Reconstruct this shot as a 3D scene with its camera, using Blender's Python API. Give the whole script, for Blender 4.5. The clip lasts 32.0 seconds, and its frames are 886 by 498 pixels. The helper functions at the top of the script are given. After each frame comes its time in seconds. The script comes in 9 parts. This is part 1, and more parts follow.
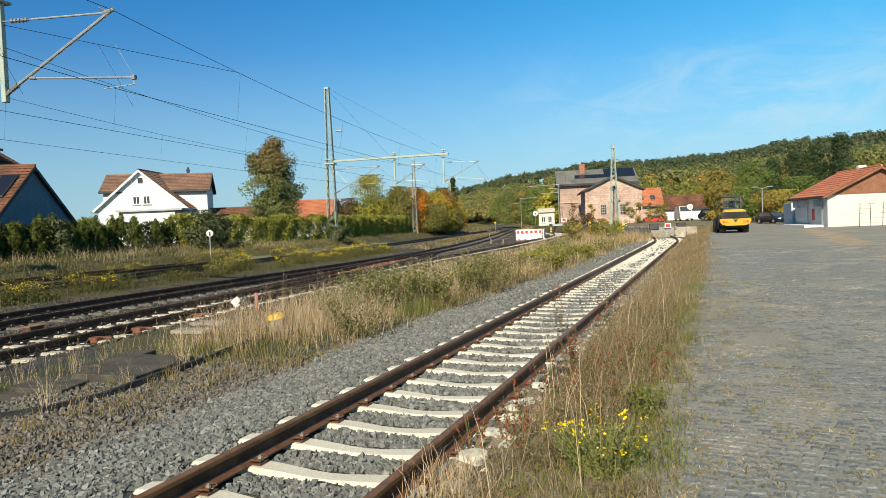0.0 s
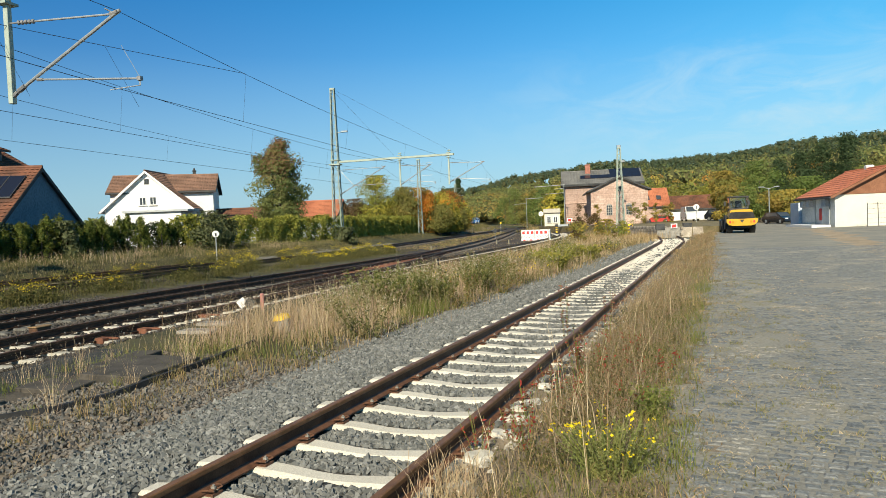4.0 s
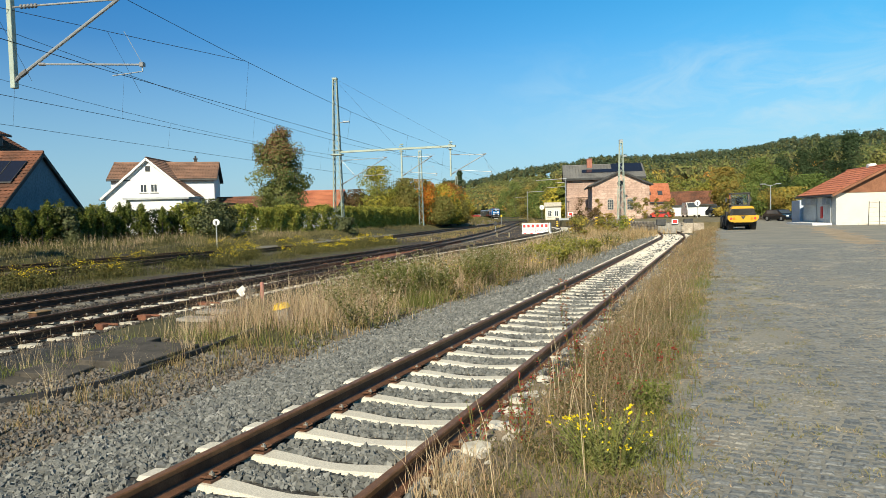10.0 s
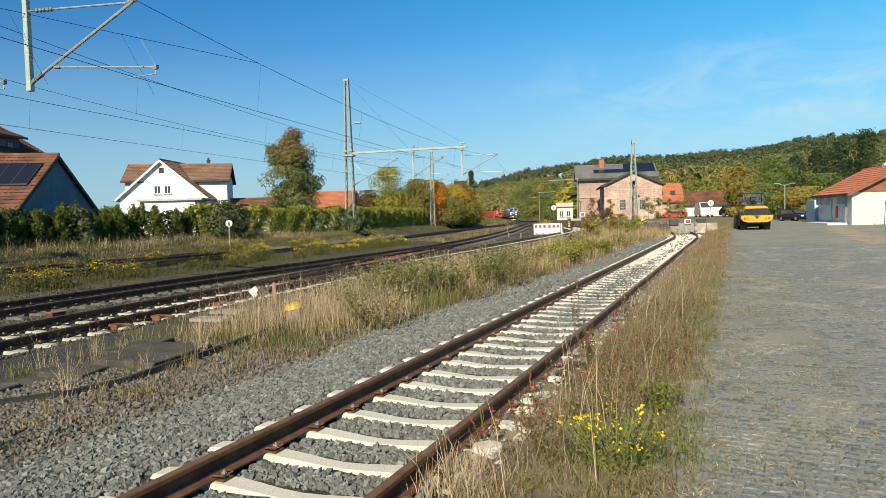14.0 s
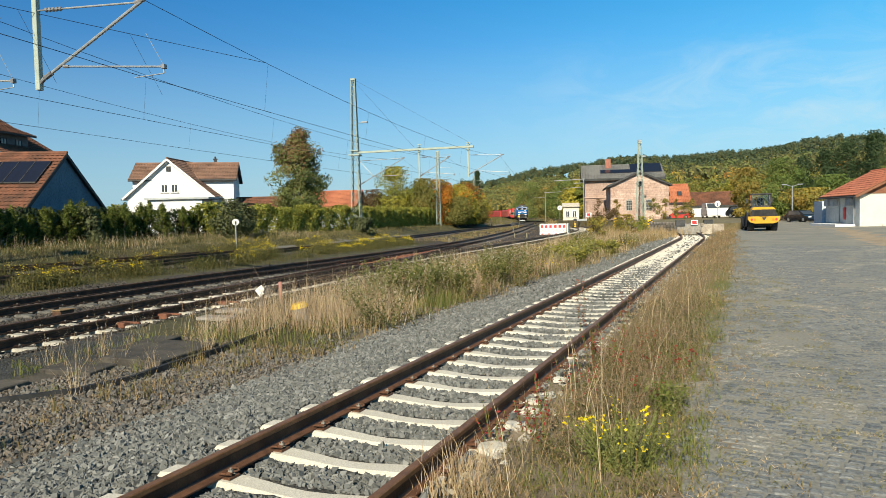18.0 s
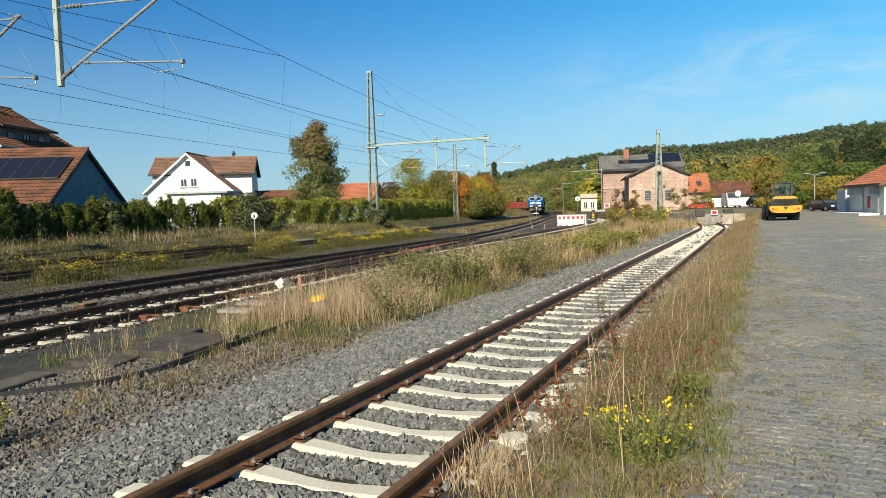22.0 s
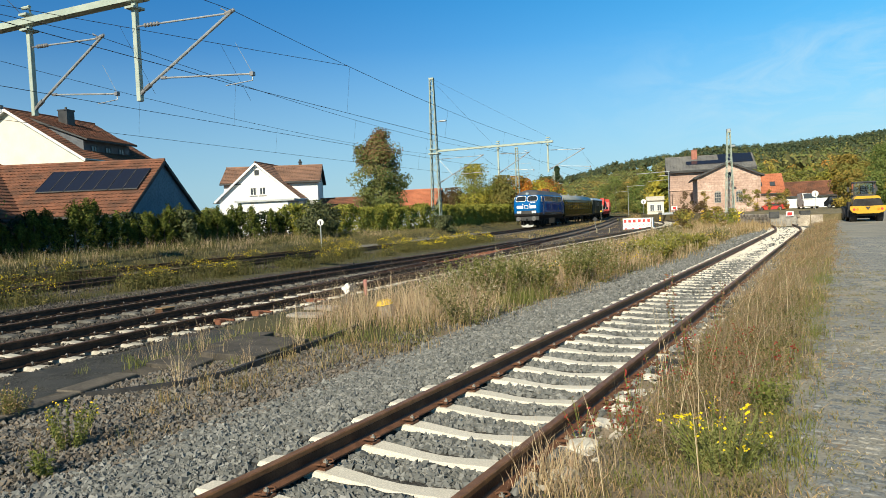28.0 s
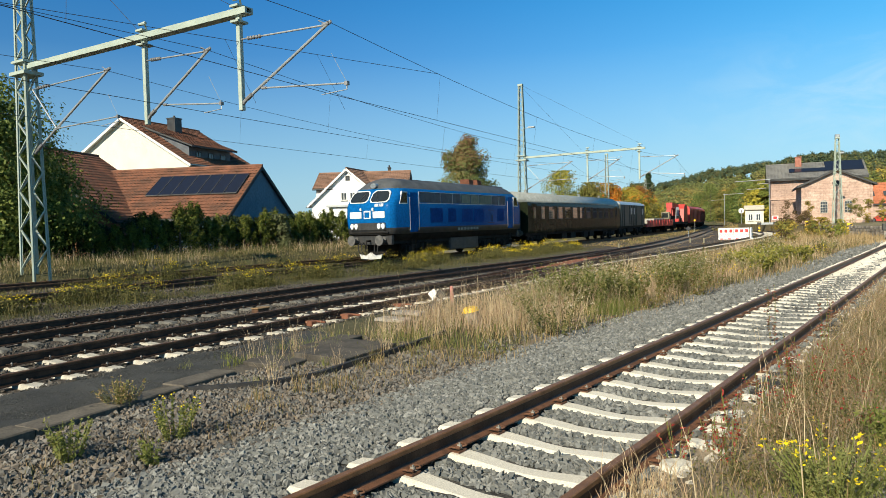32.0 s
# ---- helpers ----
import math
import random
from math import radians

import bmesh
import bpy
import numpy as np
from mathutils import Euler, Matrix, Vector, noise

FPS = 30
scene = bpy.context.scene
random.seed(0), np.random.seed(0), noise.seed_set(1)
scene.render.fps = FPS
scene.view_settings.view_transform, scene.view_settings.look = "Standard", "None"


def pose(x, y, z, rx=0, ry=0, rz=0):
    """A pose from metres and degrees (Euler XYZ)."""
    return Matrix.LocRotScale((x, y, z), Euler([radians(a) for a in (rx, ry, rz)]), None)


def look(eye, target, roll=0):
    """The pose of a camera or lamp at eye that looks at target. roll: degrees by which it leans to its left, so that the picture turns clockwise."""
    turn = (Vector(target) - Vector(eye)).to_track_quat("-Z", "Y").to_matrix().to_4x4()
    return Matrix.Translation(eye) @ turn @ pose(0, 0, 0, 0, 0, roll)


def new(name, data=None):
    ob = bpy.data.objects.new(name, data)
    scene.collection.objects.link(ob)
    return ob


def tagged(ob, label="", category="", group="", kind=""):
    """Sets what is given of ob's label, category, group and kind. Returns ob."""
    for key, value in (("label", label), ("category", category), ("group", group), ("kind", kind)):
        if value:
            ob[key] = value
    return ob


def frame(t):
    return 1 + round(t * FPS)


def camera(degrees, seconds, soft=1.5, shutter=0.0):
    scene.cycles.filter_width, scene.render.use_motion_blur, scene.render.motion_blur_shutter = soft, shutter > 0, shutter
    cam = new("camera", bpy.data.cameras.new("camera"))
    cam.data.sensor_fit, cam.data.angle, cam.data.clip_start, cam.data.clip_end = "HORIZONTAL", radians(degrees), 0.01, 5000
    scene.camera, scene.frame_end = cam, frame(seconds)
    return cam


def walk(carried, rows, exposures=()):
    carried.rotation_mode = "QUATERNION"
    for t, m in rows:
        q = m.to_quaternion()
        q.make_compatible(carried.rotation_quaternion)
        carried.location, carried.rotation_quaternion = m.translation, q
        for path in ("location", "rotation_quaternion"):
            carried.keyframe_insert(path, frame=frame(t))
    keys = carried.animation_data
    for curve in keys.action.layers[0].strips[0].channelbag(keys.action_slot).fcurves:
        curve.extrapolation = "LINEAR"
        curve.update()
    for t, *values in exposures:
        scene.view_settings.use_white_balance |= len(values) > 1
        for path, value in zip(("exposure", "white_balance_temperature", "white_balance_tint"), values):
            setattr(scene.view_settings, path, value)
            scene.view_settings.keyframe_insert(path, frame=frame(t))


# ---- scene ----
cam = camera(66.39, 32.0, 0.7)
walk(cam, [
    (0.0, pose(-0.000, 0.003, 1.753, 87.80, 2.19, 21.59)),
    (0.5, pose(-0.002, 0.007, 1.752, 87.75, 2.17, 21.65)),
    (1.0, pose(-0.006, 0.033, 1.745, 87.69, 2.26, 21.77)),
    (1.5, pose(-0.033, 0.070, 1.748, 87.65, 2.36, 21.73)),
    (2.0, pose(-0.014, 0.034, 1.744, 87.72, 2.31, 21.69)),
    (2.5, pose(-0.005, 0.014, 1.748, 87.80, 2.33, 21.78)),
    (3.0, pose(-0.016, 0.019, 1.746, 87.81, 2.32, 22.02)),
    (3.5, pose(-0.009, 0.030, 1.750, 87.82, 2.25, 22.03)),
    (5.5, pose(-0.025, 0.018, 1.742, 87.98, 2.30, 22.19)),
    (6.0, pose(-0.029, 0.033, 1.739, 87.82, 2.29, 22.29)),
    (6.5, pose(-0.041, 0.079, 1.746, 87.69, 2.35, 22.44)),
    (7.0, pose(-0.033, 0.047, 1.735, 87.62, 2.19, 22.38)),
    (7.5, pose(-0.034, 0.043, 1.737, 87.64, 2.08, 22.25)),
    (8.0, pose(-0.027, 0.059, 1.737, 87.63, 1.62, 21.77)),
    (8.5, pose(-0.002, 0.010, 1.746, 87.83, 1.36, 21.34)),
    (9.0, pose(-0.012, 0.021, 1.742, 87.66, 1.33, 21.54)),
    (9.5, pose(-0.005, 0.018, 1.743, 87.35, 1.30, 21.67)),
    (10.0, pose(-0.018, 0.029, 1.741, 87.19, 1.34, 22.11)),
    (10.5, pose(-0.022, 0.041, 1.741, 87.12, 1.31, 22.38)),
    (11.0, pose(-0.044, 0.093, 1.742, 87.12, 1.36, 22.44)),
    (11.5, pose(-0.016, 0.033, 1.746, 87.15, 1.21, 22.34)),
    (12.0, pose(-0.010, 0.022, 1.746, 87.36, 1.23, 22.60)),
    (12.5, pose(-0.021, 0.028, 1.746, 87.45, 1.41, 22.83)),
    (13.0, pose(-0.006, 0.029, 1.743, 87.49, 1.51, 23.04)),
    (13.5, pose(-0.012, 0.024, 1.743, 87.42, 1.55, 23.07)),
    (14.0, pose(-0.007, 0.022, 1.737, 87.27, 1.47, 23.09)),
    (14.5, pose(-0.016, 0.026, 1.737, 87.34, 1.43, 23.22)),
    (16.5, pose(-0.014, 0.027, 1.734, 86.81, 1.11, 23.17)),
    (17.0, pose(0.004, 0.009, 1.747, 86.75, 1.11, 23.30)),
    (17.5, pose(-0.000, 0.006, 1.745, 86.92, 1.18, 23.42)),
    (18.0, pose(-0.002, 0.004, 1.746, 87.25, 1.23, 23.59)),
    (18.5, pose(-0.009, 0.013, 1.741, 87.38, 1.25, 23.71)),
    (19.0, pose(-0.020, 0.016, 1.737, 87.22, 1.18, 23.80)),
    (19.5, pose(-0.022, 0.019, 1.735, 87.05, 1.08, 23.76)),
    (20.0, pose(-0.012, 0.007, 1.735, 86.87, 1.18, 23.90)),
    (20.5, pose(-0.012, 0.009, 1.743, 86.64, 1.32, 24.19)),
    (21.0, pose(0.003, -0.006, 1.746, 86.67, 1.42, 24.43)),
    (21.5, pose(0.000, -0.011, 1.743, 86.72, 1.48, 24.72)),
    (22.0, pose(-0.021, 0.003, 1.738, 86.62, 1.68, 25.03)),
    (22.5, pose(-0.014, -0.006, 1.739, 86.63, 1.68, 25.65)),
    (23.0, pose(-0.017, -0.006, 1.739, 86.79, 1.93, 26.49)),
    (23.5, pose(-0.030, 0.006, 1.734, 86.95, 1.90, 27.13)),
    (24.0, pose(-0.041, 0.013, 1.732, 86.88, 1.88, 27.26)),
    (24.5, pose(-0.042, -0.005, 1.741, 86.83, 1.55, 27.02)),
    (26.5, pose(-0.051, -0.012, 1.742, 87.13, 1.97, 27.89)),
    (27.0, pose(-0.043, -0.011, 1.740, 87.30, 1.78, 28.66)),
    (27.5, pose(-0.049, -0.024, 1.740, 87.38, 2.07, 29.34)),
    (28.0, pose(-0.047, -0.025, 1.732, 87.24, 2.37, 30.28)),
    (28.5, pose(-0.058, -0.030, 1.740, 87.11, 2.23, 30.98)),
    (29.0, pose(-0.053, -0.035, 1.738, 87.33, 1.78, 31.66)),
    (29.5, pose(-0.061, -0.035, 1.742, 87.64, 1.54, 32.41)),
    (30.0, pose(-0.069, -0.038, 1.742, 87.97, 1.76, 34.18)),
    (30.5, pose(-0.066, -0.045, 1.746, 88.19, 1.86, 35.59)),
    (31.0, pose(-0.076, -0.042, 1.748, 88.30, 1.63, 37.03)),
    (31.5, pose(-0.075, -0.055, 1.752, 88.15, 1.63, 37.56)),
    (32.0, pose(-0.077, -0.052, 1.765, 87.99, 1.54, 37.53)),
], exposures=[(0.0, 0.12), (26.0, 0.13), (29.5, 0.20), (32.0, 0.22)])

# ---- light ----
SUN_AZ, SUN_EL = radians(173.5), radians(33)
to_sun = Vector((math.sin(SUN_AZ) * math.cos(SUN_EL), math.cos(SUN_AZ) * math.cos(SUN_EL), math.sin(SUN_EL)))
world = bpy.data.worlds.new("world")
scene.world = world
world.use_nodes = True
wn, wl = world.node_tree.nodes, world.node_tree.links
wbg = wn["Background"]
sky = wn.new("ShaderNodeTexSky")
sky.sky_type, sky.sun_disc = "NISHITA", False
sky.sun_elevation, sky.sun_rotation = SUN_EL, SUN_AZ
sky.air_density, sky.dust_density, sky.ozone_density, sky.altitude = 1.0, 0.0, 4.0, 250
# thin high cloud
wtc = wn.new("ShaderNodeTexCoord")
wmap = wn.new("ShaderNodeMapping")
wmap.inputs["Scale"].default_value = (2.6, 2.6, 6.5)
wmap.inputs["Location"].default_value = (0.35, 0.1, 0.4)
wmap.inputs["Rotation"].default_value = (0.25, 0.25, 0.5)
wnoise = wn.new("ShaderNodeTexNoise")
wnoise.inputs["Scale"].default_value = 3.4
wnoise.inputs["Detail"].default_value = 9
wnoise.inputs["Roughness"].default_value = 0.62
wnoise.inputs["Distortion"].default_value = 0.9
wramp = wn.new("ShaderNodeValToRGB")
wramp.color_ramp.elements[0].position, wramp.color_ramp.elements[0].color = 0.43, (0, 0, 0, 1)
wramp.color_ramp.elements[1].position, wramp.color_ramp.elements[1].color = 0.78, (0.75, 0.75, 0.75, 1)
wmix = wn.new("ShaderNodeMix")
wmix.data_type = "RGBA"
wmix.inputs["B"].default_value = (5.4, 7.3, 8.2, 1)
wl.new(wtc.outputs["Generated"], wmap.inputs["Vector"])
wl.new(wmap.outputs["Vector"], wnoise.inputs["Vector"])
wl.new(wnoise.outputs["Fac"], wramp.inputs["Fac"])
wsep = wn.new("ShaderNodeSeparateXYZ")
wl.new(wtc.outputs["Generated"], wsep.inputs["Vector"])
# the cloud lies low over the hill to the north and east
wside, whigh, wlow = (wn.new("ShaderNodeMapRange") for _ in range(3))
for q, ax, lo, hi, a, b in ((wside, "X", -0.42, 0.10, 0.0, 1.0), (whigh, "Z", 0.14, 0.27, 1.0, 0.0), (wlow, "Z", 0.06, 0.13, 0.25, 1.0)):
    q.interpolation_type = "SMOOTHSTEP"
    q.inputs["From Min"].default_value, q.inputs["From Max"].default_value = lo, hi
    q.inputs["To Min"].default_value, q.inputs["To Max"].default_value = a, b
    wl.new(wsep.outputs[ax], q.inputs["Value"])
wlast = wramp.outputs["Color"]
for q in (wside, whigh, wlow):
    wcut = wn.new("ShaderNodeMath")
    wcut.operation = "MULTIPLY"
    wl.new(wlast, wcut.inputs[0])
    wl.new(q.outputs["Result"], wcut.inputs[1])
    wlast = wcut.outputs["Value"]
wl.new(wlast, wmix.inputs["Factor"])
# deeper blue overhead and to the west, paler towards the horizon and the east
whsv = wn.new("ShaderNodeHueSaturation")
wsat, wval, whue, weast, wprod = wn.new("ShaderNodeMapRange"), wn.new("ShaderNodeMapRange"), wn.new("ShaderNodeMapRange"), wn.new("ShaderNodeMapRange"), wn.new("ShaderNodeMath")
wprod.operation = "MULTIPLY"
for q, ax, a, b, lo, hi in ((wsat, "Z", 0.0, 0.30, 1.22, 1.34), (wval, "Z", 0.0, 0.30, 0.85, 1.22), (whue, "X", -0.75, 0.15, 0.500, 0.481), (weast, "X", -0.85, 0.15, 0.84, 1.16)):
    q.inputs["From Min"].default_value, q.inputs["From Max"].default_value = a, b
    q.inputs["To Min"].default_value, q.inputs["To Max"].default_value = lo, hi
    wl.new(wsep.outputs[ax], q.inputs["Value"])
wtop, wprod2 = wn.new("ShaderNodeMapRange"), wn.new("ShaderNodeMath")
wprod2.operation = "MULTIPLY"
wtop.inputs["From Min"].default_value, wtop.inputs["From Max"].default_value = 0.38, 0.85
wtop.inputs["To Min"].default_value, wtop.inputs["To Max"].default_value = 1.0, 0.40
wl.new(wsep.outputs["Z"], wtop.inputs["Value"])
wl.new(wval.outputs["Result"], wprod2.inputs[0])
wl.new(wtop.outputs["Result"], wprod2.inputs[1])
wl.new(wprod2.outputs["Value"], wprod.inputs[0])
wl.new(weast.outputs["Result"], wprod.inputs[1])
wl.new(wsat.outputs["Result"], whsv.inputs["Saturation"])
wl.new(wprod.outputs["Value"], whsv.inputs["Value"])
wl.new(whue.outputs["Result"], whsv.inputs["Hue"])
wl.new(sky.outputs["Color"], whsv.inputs["Color"])
# pale blue haze above the horizon
whaze, whfac = wn.new("ShaderNodeMix"), wn.new("ShaderNodeMapRange")
whaze.data_type = "RGBA"
whaze.inputs["B"].default_value = (2.6, 5.0, 6.7, 1)
whfac.inputs["From Min"].default_value, whfac.inputs["From Max"].default_value = 0.0, 0.24
whfac.inputs["To Min"].default_value, whfac.inputs["To Max"].default_value = 0.8, 0.0
wl.new(wsep.outputs["Z"], whfac.inputs["Value"])
wl.new(whfac.outputs["Result"], whaze.inputs["Factor"])
wl.new(whsv.outputs["Color"], whaze.inputs["A"])
wl.new(whaze.outputs["Result"], wmix.inputs["A"])
wl.new(wmix.outputs["Result"], wbg.inputs["Color"])
wbg.inputs["Strength"].default_value = 0.10
sun = new("sun", bpy.data.lights.new("sun", "SUN"))
sun.data.energy, sun.data.angle, sun.data.color = 6.9, radians(0.53), (1.0, 0.905, 0.69)
sun.matrix_world = look(to_sun * 100, (0, 0, 0))

# ---- materials ----


def mat(name, c1, c2, scale=4.0, rough=0.85, bump=0.3, metal=0.0, fine=9.0, spread=0.12, c3=None, spec=0.4, bdist=0.01):
    """Two colours mixed by coarse noise, darkened by fine noise, with relief and a small change from object to object."""
    m = bpy.data.materials.new(name)
    m.use_nodes = True
    n, l = m.node_tree.nodes, m.node_tree.links
    b = n["Principled BSDF"]
    tc = n.new("ShaderNodeTexCoord")
    n1, n2 = n.new("ShaderNodeTexNoise"), n.new("ShaderNodeTexNoise")
    n1.inputs["Scale"].default_value, n1.inputs["Detail"].default_value = scale, 5
    n2.inputs["Scale"].default_value, n2.inputs["Detail"].default_value = scale * fine, 6
    ramp = n.new("ShaderNodeValToRGB")
    ramp.color_ramp.elements[0].position, ramp.color_ramp.elements[0].color = 0.36, (*c1, 1)
    ramp.color_ramp.elements[1].position, ramp.color_ramp.elements[1].color = 0.64, (*c2, 1)
    if c3:
        e = ramp.color_ramp.elements.new(0.74)
        e.color = (*c3, 1)
    oi = n.new("ShaderNodeObjectInfo")
    mr = n.new("ShaderNodeMapRange")
    mr.inputs["To Min"].default_value, mr.inputs["To Max"].default_value = 1 - spread, 1 + spread
    m2 = n.new("ShaderNodeMapRange")
    m2.inputs["From Min"].default_value, m2.inputs["From Max"].default_value = 0.3, 0.7
    m2.inputs["To Min"].default_value, m2.inputs["To Max"].default_value = 0.72, 1.2
    mu = n.new("ShaderNodeMath")
    mu.operation = "MULTIPLY"
    vm = n.new("ShaderNodeVectorMath")
    vm.operation = "SCALE"
    bp = n.new("ShaderNodeBump")
    bp.inputs["Strength"].default_value, bp.inputs["Distance"].default_value = bump, bdist
    for q in (n1, n2):
        l.new(tc.outputs["Object"], q.inputs["Vector"])
    l.new(n1.outputs["Fac"], ramp.inputs["Fac"])
    l.new(oi.outputs["Random"], mr.inputs["Value"])
    l.new(n2.outputs["Fac"], m2.inputs["Value"])
    l.new(mr.outputs["Result"], mu.inputs[0])
    l.new(m2.outputs["Result"], mu.inputs[1])
    l.new(ramp.outputs["Color"], vm.inputs[0])
    l.new(mu.outputs["Value"], vm.inputs["Scale"])
    l.new(vm.outputs["Vector"], b.inputs["Base Color"])
    l.new(n2.outputs["Fac"], bp.inputs["Height"])
    l.new(bp.outputs["Normal"], b.inputs["Normal"])
    b.inputs["Roughness"].default_value, b.inputs["Metallic"].default_value = rough, metal
    b.inputs["Specular IOR Level"].default_value = spec
    return m


def leafmat(name, colours, trans=0.35, rough=0.6, by_tree=False):
    """Foliage: each leaf or blade, or each tree of a wood, takes one of the colours; light passes through in part."""
    m = bpy.data.materials.new(name)
    m.use_nodes = True
    n, l = m.node_tree.nodes, m.node_tree.links
    b = n["Principled BSDF"]
    g = n.new("ShaderNodeNewGeometry")
    r = n.new("ShaderNodeValToRGB")
    k = len(colours)
    r.color_ramp.elements[0].color = (*colours[0], 1)
    r.color_ramp.elements[1].color = (*colours[-1], 1)
    for i, c in enumerate(colours[1:-1]):
        r.color_ramp.elements.new((i + 1) / (k - 1)).color = (*c, 1)
    t = n.new("ShaderNodeBsdfTranslucent")
    mx = n.new("ShaderNodeMixShader")
    mx.inputs["Fac"].default_value = trans
    if by_tree:
        at, lf, ad = n.new("ShaderNodeAttribute"), n.new("ShaderNodeMath"), n.new("ShaderNodeMath")
        at.attribute_name = "tree"
        lf.operation, ad.operation = "MULTIPLY", "ADD"
        lf.inputs[1].default_value = 0.22
        l.new(g.outputs["Random Per Island"], lf.inputs[0])
        l.new(at.outputs["Fac"], ad.inputs[0])
        l.new(lf.outputs["Value"], ad.inputs[1])
        l.new(ad.outputs["Value"], r.inputs["Fac"])
    else:
        l.new(g.outputs["Random Per Island"], r.inputs["Fac"])
    l.new(r.outputs["Color"], b.inputs["Base Color"])
    l.new(r.outputs["Color"], t.inputs["Color"])
    l.new(b.outputs["BSDF"], mx.inputs[1])
    l.new(t.outputs["BSDF"], mx.inputs[2])
    l.new(mx.outputs["Shader"], n["Material Output"].inputs["Surface"])
    b.inputs["Roughness"].default_value = rough
    b.inputs["Specular IOR Level"].default_value = 0.25
    return m


def glass(name, tint=(0.9, 0.95, 0.95), rough=0.02):
    m = bpy.data.materials.new(name)
    m.use_nodes = True
    b = m.node_tree.nodes["Principled BSDF"]
    b.inputs["Base Color"].default_value = (*tint, 1)
    b.inputs["Roughness"].default_value = rough
    b.inputs["Specular IOR Level"].default_value = 0.7
    return m


M = {}
M["asphalt"] = mat("sandy_sett_road", (0.19, 0.185, 0.165), (0.27, 0.25, 0.20), 0.5, 0.9, 0.5, fine=60, spread=0, c3=(0.38, 0.32, 0.225))
M["sand"] = mat("trodden_sand", (0.28, 0.215, 0.14), (0.38, 0.295, 0.20), 1.2, 0.95, 0.4, fine=30, spread=0)
M["path"] = mat("path_chippings", (0.030, 0.031, 0.030), (0.058, 0.058, 0.054), 1.6, 0.9, 1.0, fine=42, spread=0, bdist=0.02)
M["ballast"] = mat("ballast_bed", (0.035, 0.034, 0.032), (0.075, 0.073, 0.068), 6, 0.92, 1.0, fine=5, spread=0, bdist=0.05)
M["ballast_brown"] = mat("ballast_bed_brown", (0.040, 0.032, 0.027), (0.08, 0.065, 0.052), 5, 0.92, 1.0, fine=5, spread=0, bdist=0.05)
M["soil"] = mat("dry_soil", (0.155, 0.12, 0.08), (0.25, 0.20, 0.14), 2.0, 0.95, 0.7, fine=16, spread=0, c3=(0.10, 0.105, 0.045))
M["turf"] = mat("rough_turf", (0.045, 0.043, 0.016), (0.085, 0.075, 0.031), 1.2, 0.95, 0.7, fine=20, spread=0, c3=(0.05, 0.07, 0.02))
M["rust"] = mat("rusty_rail", (0.075, 0.040, 0.024), (0.14, 0.074, 0.042), 7, 0.55, 0.25, 0.2, spread=0.06)
M["rust_dark"] = mat("dark_rail", (0.035, 0.022, 0.017), (0.07, 0.042, 0.03), 7, 0.5, 0.25, 0.4, spread=0.06)
M["rust_red"] = mat("red_rust", (0.13, 0.045, 0.025), (0.20, 0.085, 0.05), 9, 0.8, 0.3, 0.1)
M["railtop"] = mat("worn_rail_head", (0.13, 0.062, 0.026), (0.20, 0.10, 0.045), 9, 0.5, 0.12, 0.15, spread=0.05)
M["rust_foot"] = mat("orange_rust", (0.085, 0.038, 0.02), (0.14, 0.064, 0.035), 12, 0.75, 0.3, 0.0, spread=0.06)
M["concrete"] = mat("light_concrete", (0.56, 0.52, 0.44), (0.61, 0.57, 0.485), 1.6, 0.85, 0.04, spread=0.08, fine=60)
M["concrete_mid"] = mat("beige_concrete", (0.36, 0.335, 0.285), (0.46, 0.43, 0.37), 5, 0.88, 0.3, spread=0.1)
M["concrete_old"] = mat("grey_concrete", (0.23, 0.215, 0.19), (0.36, 0.335, 0.295), 5, 0.9, 0.35, spread=0.15)
M["wood_sleeper"] = mat("tarred_wood", (0.05, 0.042, 0.036), (0.12, 0.10, 0.085), 6, 0.85, 0.5, spread=0.2)
M["kerb"] = mat("kerb_concrete", (0.07, 0.060, 0.048), (0.125, 0.108, 0.086), 3, 0.9, 0.4, spread=0.16)
M["mast"] = mat("mast_grey_green", (0.30, 0.35, 0.30), (0.36, 0.41, 0.355), 3, 0.55, 0.05, 0.0, spread=0.04, fine=60)
M["galv"] = mat("galvanised_steel", (0.36, 0.38, 0.39), (0.44, 0.46, 0.47), 6, 0.4, 0.05, 0.5, spread=0.04, fine=30)
M["wire"] = mat("dark_wire", (0.02, 0.022, 0.025), (0.035, 0.035, 0.04), 3, 0.6, 0.0, 0.3)
M["insul"] = mat("brown_insulator", (0.14, 0.14, 0.145), (0.22, 0.22, 0.225), 9, 0.3, 0.0)
M["black"] = mat("black_rubber", (0.012, 0.012, 0.013), (0.028, 0.027, 0.027), 6, 0.7, 0.2)
M["white"] = mat("white_paint", (0.66, 0.655, 0.64), (0.74, 0.735, 0.72), 2, 0.6, 0.08, spread=0.02)
M["red"] = mat("red_paint", (0.55, 0.03, 0.03), (0.66, 0.05, 0.045), 3, 0.5, 0.08, spread=0.03)
M["yellow"] = mat("yellow_paint", (0.72, 0.45, 0.02), (0.82, 0.54, 0.03), 3, 0.5, 0.08, spread=0.03)
M["bark"] = mat("bark", (0.07, 0.055, 0.04), (0.14, 0.115, 0.09), 8, 0.95, 0.8, bdist=0.03)

# ---- helpers for meshes ----


